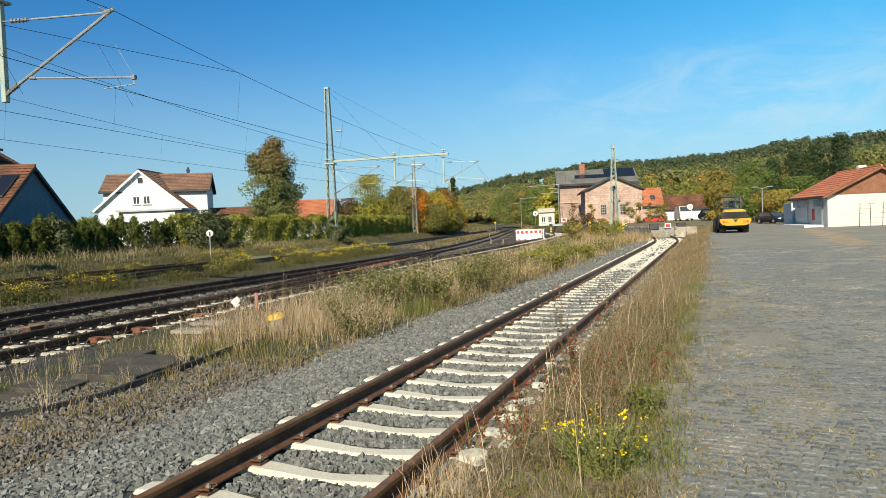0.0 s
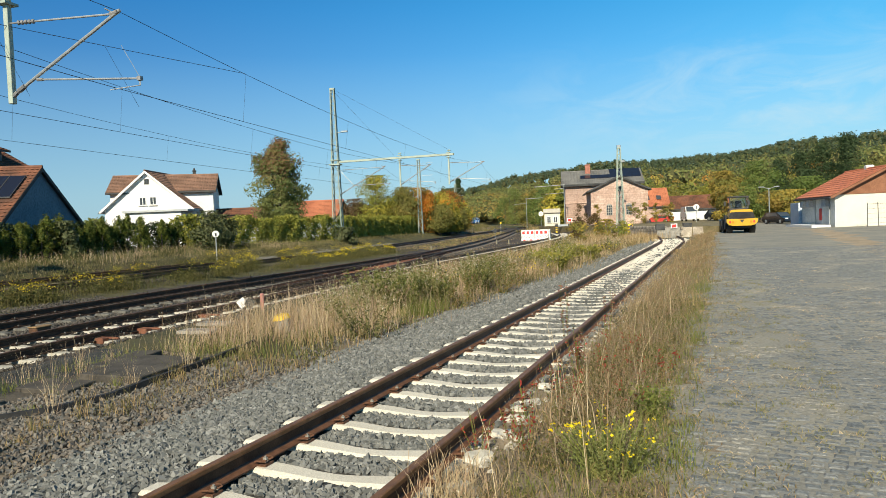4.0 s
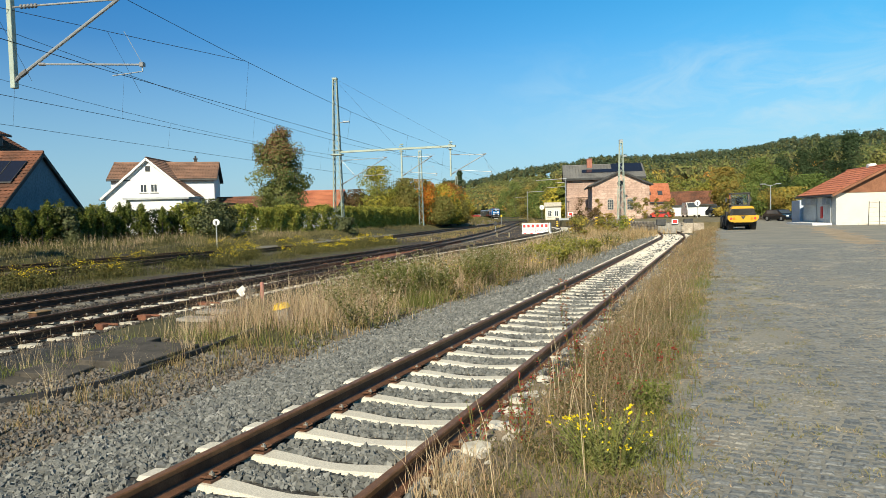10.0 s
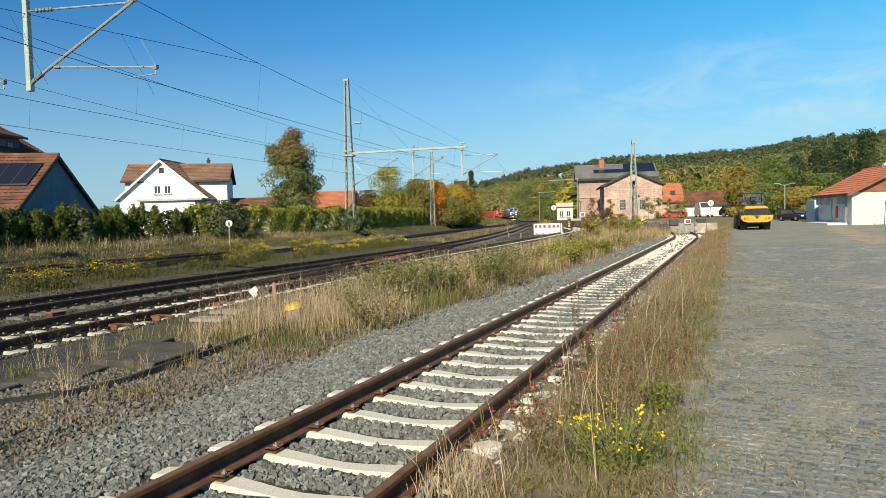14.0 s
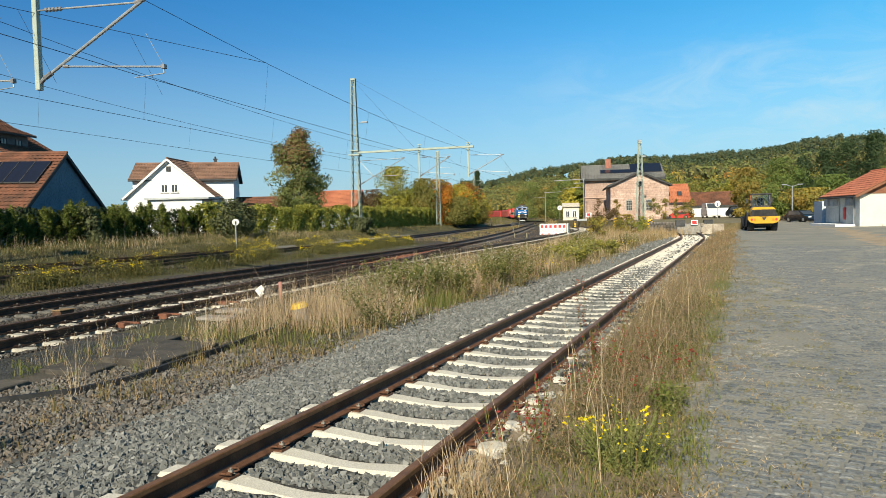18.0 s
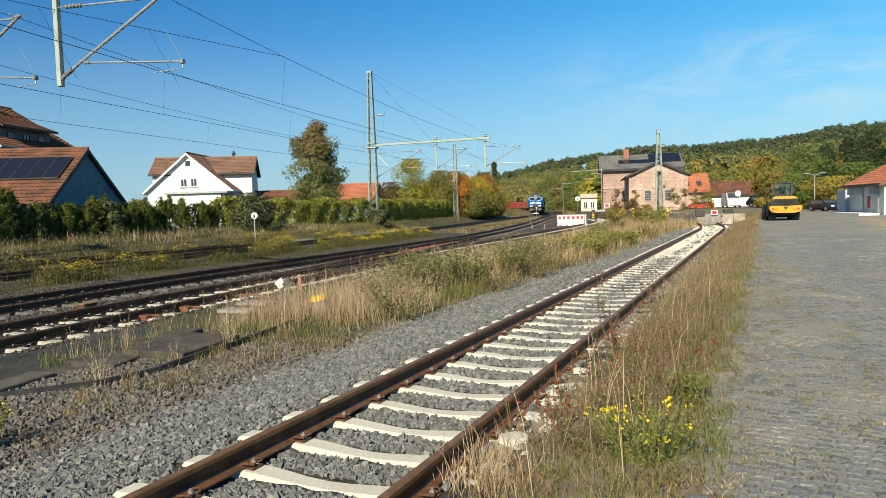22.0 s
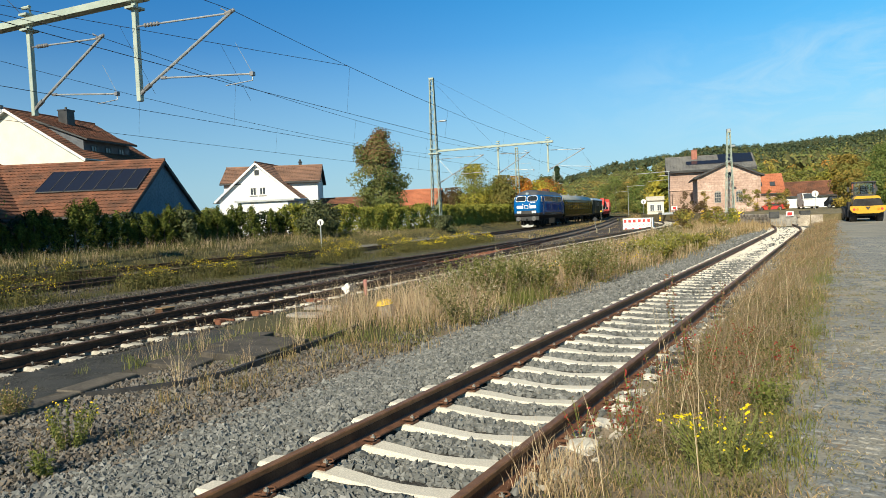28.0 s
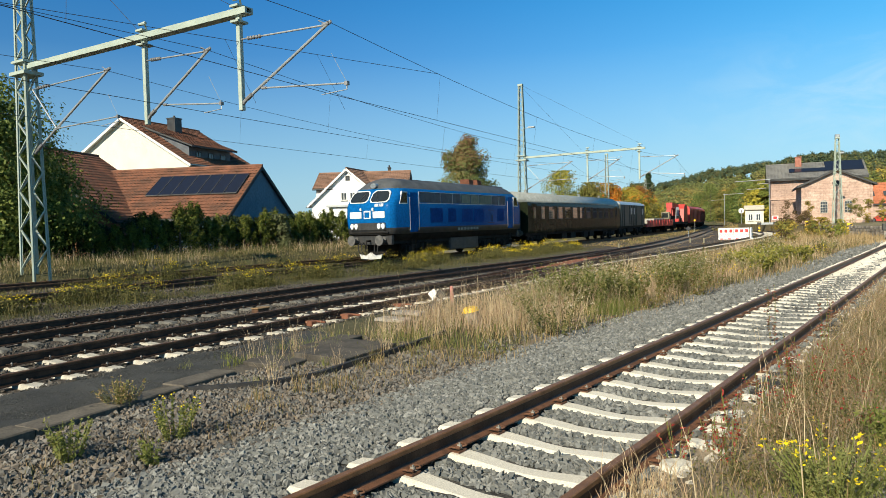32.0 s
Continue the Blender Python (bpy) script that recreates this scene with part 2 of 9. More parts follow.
def thing(name, label, category, x=0.0, y=0.0, z=0.0, rz=0.0, group="", kind=""):
    ob = new(name)
    ob.empty_display_size = 0.2
    ob.matrix_basis = pose(x, y, z, 0, 0, rz)
    return tagged(ob, label, category, group, kind)


def link(name, me, parent=None, label="", m=None):
    ob = new(name, me)
    if parent is not None:
        ob.parent = parent
    if m is not None:
        ob.matrix_basis = m
    if label:
        tagged(ob, label)
    return ob


def done(bm, name, material, smooth=False):
    bmesh.ops.recalc_face_normals(bm, faces=bm.faces)
    me = bpy.data.meshes.new(name)
    bm.to_mesh(me)
    bm.free()
    for q in material if isinstance(material, (list, tuple)) else [material]:
        me.materials.append(q)
    if smooth:
        for p in me.polygons:
            p.use_smooth = True
    return me


def part(name, bm, material, parent, label="", smooth=False):
    return link(name, done(bm, name, material, smooth), parent, label)


def fast(name, verts, faces, material, mats=None, flat=True):
    """A mesh from arrays: verts (n, 3), faces (m, 3 or 4)."""
    verts, faces = np.asarray(verts, np.float32), np.asarray(faces, np.int32)
    me = bpy.data.meshes.new(name)
    k = faces.shape[1]
    me.vertices.add(len(verts))
    me.vertices.foreach_set("co", verts.ravel())
    me.loops.add(faces.size)
    me.loops.foreach_set("vertex_index", faces.ravel())
    me.polygons.add(len(faces))
    me.polygons.foreach_set("loop_start", np.arange(0, faces.size, k, dtype=np.int32))
    for q in material if isinstance(material, (list, tuple)) else [material]:
        me.materials.append(q)
    if mats is not None:
        me.polygons.foreach_set("material_index", np.asarray(mats, np.int32))
    me.update(calc_edges=True)
    me.validate()
    if flat:
        me.shade_flat()
    return me


def box(bm, x0, x1, y0, y1, z0, z1, m=None, bevel=0.0):
    v = bmesh.ops.create_cube(bm, size=1)["verts"]
    t = Matrix.Translation(((x0 + x1) / 2, (y0 + y1) / 2, (z0 + z1) / 2)) @ Matrix.Diagonal((abs(x1 - x0), abs(y1 - y0), abs(z1 - z0), 1))
    bmesh.ops.transform(bm, matrix=(m @ t) if m is not None else t, verts=v)
    if bevel:
        e = list({q for w in v for q in w.link_edges})
        bmesh.ops.bevel(bm, geom=e, offset=bevel, segments=1, affect="EDGES", profile=0.5)
    return v


def rod(bm, a, b, r, r2=None, seg=8):
    a, b = Vector(a), Vector(b)
    d = b - a
    if d.length < 1e-6:
        return
    m = Matrix.Translation((a + b) / 2) @ d.to_track_quat("Z", "Y").to_matrix().to_4x4()
    bmesh.ops.create_cone(bm, cap_ends=True, segments=seg, radius1=r, radius2=r if r2 is None else r2, depth=d.length, matrix=m)


def prism(bm, pts, axis, a, b):
    """A solid from a closed outline of (u, v) points, drawn out along axis 'x' (u=y, v=z) or 'y' (u=x, v=z) or 'z' (u=x, v=y)."""
    put = {"x": lambda u, v, w: (w, u, v), "y": lambda u, v, w: (u, w, v), "z": lambda u, v, w: (u, v, w)}[axis]
    va = [bm.verts.new(put(u, v, a)) for u, v in pts]
    vb = [bm.verts.new(put(u, v, b)) for u, v in pts]
    n = len(pts)
    bm.faces.new(va)
    bm.faces.new(vb[::-1])
    for i in range(n):
        bm.faces.new((va[i], vb[i], vb[(i + 1) % n], va[(i + 1) % n]))


def beam_box(bm, a, b, w, h):
    """A rectangular bar from a to b, w wide across and h high."""
    a, b = Vector(a), Vector(b)
    d = b - a
    m = Matrix.Translation((a + b) / 2) @ d.to_track_quat("Y", "Z").to_matrix().to_4x4()
    box(bm, -w / 2, w / 2, -d.length / 2, d.length / 2, -h / 2, h / 2, m)


def leaves(pts, size, rng, flat=0.0, long=1.6, out=None, jit=0.7):
    """A small folded leaf at each point, facing outwards along out where that is given: verts and triangles."""
    n = len(pts)
    if out is None:
        a = rng.normal(size=(n, 3))
        a[:, 2] *= 1 - flat
        a /= np.linalg.norm(a, axis=1)[:, None] + 1e-9
        b = np.cross(a, rng.normal(size=(n, 3)))
        b /= np.linalg.norm(b, axis=1)[:, None] + 1e-9
        c = np.cross(a, b)
    else:
        c = out / (np.linalg.norm(out, axis=1)[:, None] + 1e-9) + rng.normal(0, jit, (n, 3))
        c /= np.linalg.norm(c, axis=1)[:, None] + 1e-9
        a = np.cross(c, rng.normal(size=(n, 3)))
        a /= np.linalg.norm(a, axis=1)[:, None] + 1e-9
        b = np.cross(c, a)
    s = (size * rng.uniform(0.6, 1.35, n))[:, None]
    v = np.stack([pts - a * s * long * 0.5, pts + b * s * 0.5 + c * s * 0.12, pts + a * s * long * 0.5, pts - b * s * 0.5 + c * s * 0.12], 1).reshape(-1, 3)
    i = np.arange(n)[:, None] * 4
    return v, np.concatenate([i + [0, 1, 2], i + [0, 2, 3]], 0)


def blades(pts, height, width, rng, lean=0.35):
    """Grass blades on the points: verts and triangles."""
    n = len(pts)
    an = rng.uniform(0, 2 * np.pi, n)
    side = np.stack([np.cos(an), np.sin(an), 0 * an], 1)
    an2 = rng.uniform(0, 2 * np.pi, n)
    to = np.stack([np.cos(an2), np.sin(an2), 0 * an2], 1) * (rng.uniform(0.1, 1, n) * lean)[:, None]
    h = (np.asarray(height) * rng.uniform(0.55, 1.15, n))[:, None]
    w = (np.asarray(width) * rng.uniform(0.7, 1.3, n))[:, None]
    up = np.array([0, 0, 1.0])
    p0, p1, p2 = pts, pts + to * h * 0.3 + up * h * 0.55, pts + to * h + up * h
    v = np.stack([p0 - side * w, p0 + side * w, p1 - side * w * 0.7, p1 + side * w * 0.7, p2], 1).reshape(-1, 3)
    i = np.arange(n)[:, None] * 5
    return v, np.concatenate([i + [0, 1, 3], i + [0, 3, 2], i + [2, 3, 4]], 0)

# ---- lines of the plan ----
MAIN_Z = -0.15


def line(pts):
    ys, xs = [p[0] for p in pts], [p[1] for p in pts]

    def f(y):
        return np.interp(y, ys, xs)
    return f


def smooth_line(pts, step=1.0, w=9):
    ys = np.arange(pts[0][0], pts[-1][0] + step, step)
    xs = np.interp(ys, [p[0] for p in pts], [p[1] for p in pts])
    for _ in range(3):
        xs = np.convolve(np.pad(xs, w // 2, mode="reflect", reflect_type="odd"), np.ones(w) / w, "valid")
    return line(list(zip(ys, xs)))


SIDING_X = -2.86
m1 = smooth_line([(-60, -2.0), (-20, -7.6), (-5, -10.1), (3.5, -11.4), (7.8, -12.2), (12, -12.7), (18, -13.2), (26, -13.5), (42, -13.9), (54, -14.5), (66, -15.3), (80, -16.6), (92, -19.2), (104, -23.5)])
m2 = smooth_line([(-60, -5.6), (-20, -11.6), (-5, -14.0), (5, -15.4), (11, -16.6), (20, -17.0), (35, -17.5), (50, -19.0), (75, -24.0), (100, -30.0), (165, -45.5), (225, -64.5), (285, -89.0), (330, -118)])
m3 = smooth_line([(-60, -14.0), (-20, -19.4), (0, -20.8), (11, -22.3), (26, -24.3), (36, -25.5), (47, -26.6), (58, -28.0), (84, -32.7), (110, -37.0), (125, -39.6), (137, -42.5), (165, -50.0), (224, -69.5), (285, -94.0), (310, -109), (335, -131), (348, -150), (362, -180)])


m4 = smooth_line([(-40, -22.8), (-10, -25.1), (9, -26.1), (15, -26.4), (23, -26.7), (33, -26.85)])


def bank_foot(y):
    """Where the bank below the hedge begins: beyond the stub track, and beyond the gravel path further on."""
    y = np.asarray(y, float)
    return np.where(y < 33, m4(np.minimum(y, 33)) - 0.9, m3(y) - 3.9)


def kerb_line(y):
    """The middle of the platform's edge slabs."""
    return np.interp(y, [-12, 2.44, 5.15, 9.0], [-4.4, -7.66, -8.36, -9.2])


def ground_z(x, y):
    """Height of the ground at arrays x, y."""
    x, y = np.asarray(x, float), np.asarray(y, float)
    c1, c2, c3 = m1(y), m2(y), m3(y)
    z = np.full(x.shape, 0.10)

    def ramp(xa, xb, za, zb):
        # from x = xa (right) to xb (left)
        nonlocal z
        t = np.clip((xa - x) / np.maximum(xa - xb, 1e-3), 0, 1)
        z = np.where(x < xa, za + (zb - za) * t, z)
    o = np.zeros_like(x)
    ramp(o - 0.25, o - 0.9, 0.10, -0.02)
    ramp(o - 0.9, o - 1.4, -0.02, -0.12)
    ramp(o - 1.4, o - 1.9, -0.12, -0.155)
    ramp(o - 1.9, o - 2.2, -0.155, -0.225)
    ramp(o - 2.2, o - 4.4, -0.225, -0.225)
    ramp(o - 4.4, o - 5.6, -0.225, -0.34)
    ramp(o - 5.6, o - 6.85, -0.34, -0.30)
    pl = np.minimum(c1 + 1.55, -6.9)
    ramp(o - 6.85, pl, -0.30, -0.27)
    ramp(pl, c1 + 1.3, -0.27, MAIN_Z - 0.225)
    ramp(c1 + 1.3, c2 - 1.4, MAIN_Z - 0.225, MAIN_Z - 0.225)
    mid = (c2 + c3) / 2
    ramp(c2 - 1.4, np.minimum(mid + 0.6, c2 - 1.6), MAIN_Z - 0.225, -0.30)
    ramp(np.minimum(mid + 0.6, c2 - 1.6), np.minimum(c3 + 1.5, c2 - 1.7), -0.30, -0.20)
    ramp(np.minimum(c3 + 1.5, c2 - 1.7), c3 - 1.5, -0.20, -0.20)
    ft = bank_foot(y)
    ramp(c3 - 1.5, c3 - 2.0, -0.20, -0.08)
    ramp(c3 - 2.0, ft, -0.08, -0.08)
    ramp(ft, ft - 0.7, -0.08, 0.36)
    ramp(ft - 0.7, ft - 2.2, 0.36, 0.55)
    # the old platform's level behind its edge slabs
    z = np.where((x < kerb_line(y)) & (x > c1 + 1.75) & (y > -12) & (y < 6.4), -0.215, z)
    return z


def gz(x, y):
    return float(ground_z(np.array([x]), np.array([y]))[0])


# ---- ground: one sheet to the horizon ----
def axis(parts):
    out = []
    for a, b, s in parts:
        out.extend(np.arange(a, b - 1e-6, s))
    return np.array(out + [parts[-1][1]])


gx = axis([(-3000, -600, 400), (-600, -200, 40), (-200, -60, 7), (-60, -32, 1.4), (-32, -8, 0.33), (-8, 1.0, 0.16), (1.0, 8, 0.5), (8, 40, 4), (40, 200, 20), (200, 3000, 400)])
gy = axis([(-1500, -200, 260), (-200, -30, 17), (-30, 0, 1.5), (0, 16, 0.2), (16, 40, 0.5), (40, 110, 1.4), (110, 400, 6), (400, 4000, 300)])
X, Y = np.meshgrid(gx, gy)
Z = ground_z(X, Y)
rng = np.random.default_rng(3)
near = (np.abs(X) < 60) & (Y < 110) & (Y > -30)
Z = Z + np.where(near & (X < -0.4), rng.normal(0, 0.008, X.shape), 0)
nx, ny = len(gx), len(gy)
idx = np.arange(nx * ny).reshape(ny, nx)
quads = np.stack([idx[:-1, :-1], idx[:-1, 1:], idx[1:, 1:], idx[1:, :-1]], -1).reshape(-1, 4)
cx_, cy_ = (X[:-1, :-1] + X[1:, 1:]) / 2, (Y[:-1, :-1] + Y[1:, 1:]) / 2
wob = 0.22 * np.sin(cy_ * 1.3 + 0.6) + 0.15 * np.sin(cy_ * 3.1 + cx_) + rng.normal(0, 0.12, cx_.shape)
xw = cx_ + wob
c1, c2, c3 = m1(cy_), m2(cy_), m3(cy_)
gm = np.zeros(cx_.shape, int)  # 0 road, 1 ballast, 2 brown ballast, 3 soil, 4 turf, 5 path
gm[(xw < -0.35)] = 3
gm[(xw < -1.95)] = 1
gm[(xw < -5.4)] = 3
gm[(xw < -5.9) & (cy_ > 9)] = 4
gm[(cx_ < kerb_line(cy_)) & (cy_ < 9.0)] = 5
gm[(xw < c1 + 1.55)] = 2
gm[(xw < c2 - 1.9)] = 2
mid = (c2 + c3) / 2
gm[(xw < c2 - 2.6) & (cy_ < 46)] = 4
gm[(xw < c3 + 1.9)] = 2
gm[(xw < c3 - 1.7)] = 4
gm[(xw < c3 - 1.7) & (xw > bank_foot(cy_)) & (cy_ < 33)] = 2
gm[(xw < c3 - 1.8) & (xw > bank_foot(cy_) + 0.3) & (cy_ > 31) & (cy_ < 64)] = 8
gm[(cy_ > 20) & (cy_ < 64) & (np.abs(xw - 4.2 - cy_ * 0.055) < 0.35 + 0.008 * cy_)] = 6
gm[(cy_ > 60) & (xw < -1.0) & (xw > c1 + 2.2)] = 4
gm[(cy_ > 106) & (xw > c2 + 2.2)] = 3
gm[(cy_ > 100) & (xw < c3 - 1.9)] = 3
gm[(xw < -5.4) & (cx_ > kerb_line(cy_)) & (cy_ < 9)] = 7
gm[np.abs(cx_) > 90] = 4
gm[cy_ < -40] = 4
ground_me = fast("ground", np.stack([X, Y, Z], -1).reshape(-1, 3), quads, [M["asphalt"], M["ballast"], M["ballast_brown"], M["soil"], M["turf"], M["path"], M["sand"], mat("dark_stony_soil", (0.045, 0.039, 0.031), (0.085, 0.072, 0.055), 2.0, 0.95, 0.8, fine=16, spread=0), mat("grey_gravel_path", (0.13, 0.122, 0.11), (0.20, 0.188, 0.165), 1.5, 0.95, 0.6, fine=24, spread=0)], gm.ravel(), flat=False)
ground = tagged(new("ground", ground_me), "railway yard ground with ballast, dry turf and old asphalt", "ground", kind="structure")

# ---- tracks ----
RAIL = [(-0.075, -0.172), (-0.075, -0.160), (-0.022, -0.142), (-0.009, -0.125), (-0.009, -0.055), (-0.033, -0.040), (-0.034, -0.008), (-0.026, 0.0),
        (0.026, 0.0), (0.034, -0.008), (0.033, -0.040), (0.009, -0.055), (0.009, -0.125), (0.022, -0.142), (0.075, -0.160), (0.075, -0.172)]


def sweep(xy, z, off, name, mats, top=True):
    """A rail along the points xy, off metres to the right of it."""
    xy = np.asarray(xy, float)
    d = np.gradient(xy, axis=0)
    d /= np.linalg.norm(d, axis=1)[:, None]
    nrm = np.stack([d[:, 1], -d[:, 0]], 1)
    c = xy + nrm * off
    k = len(RAIL)
    v = np.array([[(*(c[i] + nrm[i] * u), z + w) for u, w in RAIL] for i in range(len(c))]).reshape(-1, 3)
    f, mi = [], []
    for i in range(len(c) - 1):
        for j in range(k):
            j2 = (j + 1) % k
            f.append((i * k + j, i * k + j2, (i + 1) * k + j2, (i + 1) * k + j))
            mi.append(1 if j in (5, 6, 7, 8, 9) and top else 2 if j in (0, 1, 13, 14) and len(mats) > 2 else 0)
    return fast(name, v, f, mats, mi)


def sleeper_mesh(name, material, length=2.6, waist=0.034):
    """A pretensioned concrete sleeper, narrower and lower in the middle, top at z=0 under the rails."""
    secs = [(-1.0, -0.045, 0.085), (-0.97, -0.010, 0.10), (-0.85, 0.004, 0.105), (-0.62, 0.004, 0.105), (-0.48, -0.002, 0.103)]
    secs += [(q, -waist * (0.5 + 0.5 * math.cos(q / 0.48 * math.pi)) - 0.003, 0.102 - 0.016 * (0.5 + 0.5 * math.cos(q / 0.48 * math.pi))) for q in (-0.38, -0.28, -0.14, 0.0, 0.14, 0.28, 0.38)]
    secs += [(-q, z_, w_) for q, z_, w_ in secs[4::-1]]
    v, f = [], []
    for s, z, w in secs:
        x = s * length / 2
        v += [(x, -w - 0.05, -0.2), (x, -w, z - 0.012), (x, -w + 0.02, z), (x, w - 0.02, z), (x, w, z - 0.012), (x, w + 0.05, -0.2)]
    n = len(secs)
    for i in range(n - 1):
        for j in range(5):
            f.append((i * 6 + j, i * 6 + j + 1, (i + 1) * 6 + j + 1, (i + 1) * 6 + j))
    f += [(0, 1, 4, 5), (1, 2, 3, 4), ((n - 1) * 6, (n - 1) * 6 + 1, (n - 1) * 6 + 4, (n - 1) * 6 + 5), ((n - 1) * 6 + 1, (n - 1) * 6 + 2, (n - 1) * 6 + 3, (n - 1) * 6 + 4)]
    bm = bmesh.new()
    bv = [bm.verts.new(p) for p in v]
    for q in f:
        bm.faces.new([bv[i] for i in q])
    return done(bm, name, material)


def clip_mesh(steel):
    """A rail fastening on one side of the rail: angled guide plate, bent spring clamp and bolt."""
    bm = bmesh.new()
    box(bm, 0.075, 0.155, -0.055, 0.055, 0.0, 0.008)
    box(bm, 0.14, 0.158, -0.055, 0.055, 0.0, 0.018)
    for t in (-1, 1):
        run = [(0.045, t * 0.05, 0.03), (0.085, t * 0.066, 0.046), (0.13, t * 0.07, 0.05), (0.155, t * 0.05, 0.046), (0.145, t * 0.025, 0.042), (0.10, t * 0.018, 0.04)]
        for a, b in zip(run, run[1:]):
            rod(bm, a, b, 0.0075, seg=5)
    n = len(bm.faces)
    rod(bm, (0.118, 0, 0.02), (0.118, 0, 0.072), 0.011, seg=6)
    rod(bm, (0.118, 0, 0.040), (0.118, 0, 0.058), 0.020, seg=6)
    for k, fc in enumerate(bm.faces):
        fc.material_index = 1 if k >= n else 0
    return done(bm, "fastening", [steel, M["concrete_old"]])


SLEEPER = sleeper_mesh("sleeper", M["concrete"])
SLEEPER_OLD = sleeper_mesh("sleeper", mat("dark_concrete", (0.075, 0.072, 0.066), (0.125, 0.12, 0.108), 5, 0.9, 0.35, spread=0.15))
SLEEPER_DARK = sleeper_mesh("sleeper", M["wood_sleeper"])
CLIP, CLIP_DARK = clip_mesh(M["rust_foot"]), clip_mesh(M["rust_dark"])
STEEL = [M["rust_dark"], M["railtop"], M["rust_foot"]]
STEEL_DARK = [M["rust_dark"], M["rust"]]


SLEEPER_YS = []  # (line, places of its sleepers)


def track(label, f, z, y0, y1, ys0, ys1, spacing, sleeper, steel, clips=(0, 0), step=1.5, phase=0.0, far=None):
    """A track along x = f(y): two rails from y0 to y1, sleepers from ys0 to ys1, spring fastenings within clips."""
    t = thing("railway_track", label, "railway track", 0, 0, 0, group="railway tracks")
    ys = np.arange(y0, y1 + step * 0.5, step)
    xy = np.stack([f(ys), ys], 1)
    for o in (-0.7525, 0.7525):
        link("rail", sweep(xy, z, o, "rail", steel), t)
    y, n = ys0 + phase, 0
    SLEEPER_YS.append((f, []))
    while y < ys1 and n < 300:
        x, sl = float(f(y)), float(f(y + 0.5) - f(y - 0.5))
        rz = -math.degrees(math.atan(sl))
        s = link("sleeper", far if far and y > 24 else sleeper, t, m=pose(x + random.uniform(-0.02, 0.02), y, z - 0.172 + random.uniform(-0.004, 0.004), 0, 0, rz + random.uniform(-0.4, 0.4)))
        if clips[0] <= y <= clips[1]:
            for o in (-0.7525, 0.7525):
                for turn in (0, 180):
                    link("fastening", CLIP if steel is STEEL else CLIP_DARK, s, m=pose(o, 0, 0.0, 0, 0, turn))
        SLEEPER_YS[-1][1].append(y)
        dy = spacing * math.cos(math.atan(sl))
        y += dy
        n += 1
    return t


def siding_line(y):
    y = np.asarray(y, float)
    return SIDING_X - np.where(y > 46, (y - 46) ** 2 * 0.006, 0)


siding = track("rusty siding rails on light concrete sleepers in grey ballast", siding_line, 0.0, -8.0, 59.0, -7.0, 58.5, 0.615, SLEEPER, STEEL, (2.5, 22), phase=(4.54 + 7.0) % 0.615)
track_1 = track("brown rails on light concrete sleepers beside the old platform", m1, MAIN_Z, -30, 101, -9.0, 100, 0.615, sleeper_mesh("sleeper", M["concrete_mid"]), STEEL_DARK, (-2, 20))
track_2 = track("dark rails on grey weathered sleepers in brown ballast", m2, MAIN_Z, -30, 320, -9.0, 110, 0.63, SLEEPER_OLD, STEEL_DARK, (-2, 14), 3.0, far=SLEEPER_DARK)
track_3 = track("dark rails of the line that the train runs on", m3, 0.0, -40, 361, -8, 140, 0.65, SLEEPER_DARK, STEEL_DARK, (0, 0), 3.0)

track_4 = track("rusty rails of a weedy stub track below the hedge", m4, 0.10, -32, 31, -8, 31, 0.65, SLEEPER_DARK, STEEL_DARK, (0, 0), 3.0)

# ---- crossover from the first to the second track ----
def cross_line(y):
    t = np.clip((np.asarray(y, float) - 12.0) / 36.0, 0, 1)
    s = t * t * (3 - 2 * t)
    return m1(y) * (1 - s) + m2(y) * s


crossover = thing("crossover_track", "red-rusted crossover rails between two yard tracks", "railway track")
ys = np.arange(13.0, 48.1, 1.0)
for o in (-0.7525, 0.7525):
    link("rail", sweep(np.stack([cross_line(ys), ys], 1), MAIN_Z + 0.002, o, "rail", [M["rust_red"], M["rust"]]), crossover)
LONG = sleeper_mesh("sleeper", M["concrete"], 3.4, 0.0)
for k, y in enumerate(np.arange(12.6, 26, 0.62)):
    x = (float(m1(y)) + float(cross_line(y))) / 2
    link("sleeper", LONG, crossover, m=pose(x, y + 0.3, MAIN_Z - 0.178, 0, 0, 3))
for y in np.arange(26, 38, 0.9):
    bm = bmesh.new()
    x = (float(m2(y)) + float(cross_line(y))) / 2
    box(bm, x - 1.0, x + 1.0, y, y + 0.3, MAIN_Z - 0.18, MAIN_Z - 0.12)
    part("tie_plate", bm, M["rust_red"], crossover, "red-rusted steel plate")

# ---- train ----
PATH = [(float(m3(y)), float(y)) for y in np.arange(-40, 312, 2.0)] + [(-131, 334), (-165, 351), (-210, 363), (-270, 370), (-360, 372), (-520, 366), (-900, 340)]
PATH = np.array(PATH)
for _ in range(2):
    PATH[1:-1] = (PATH[:-2] + 2 * PATH[1:-1] + PATH[2:]) / 4
SEG = np.concatenate([[0], np.cumsum(np.linalg.norm(np.diff(PATH, axis=0), axis=1))])


def along(s):
    return np.array([np.interp(s, SEG, PATH[:, 0]), np.interp(s, SEG, PATH[:, 1])])


def s_of_y(y):
    return float(np.interp(y, PATH[:180, 1][PATH[:180, 1] < 312], SEG[:180][PATH[:180, 1] < 312]))


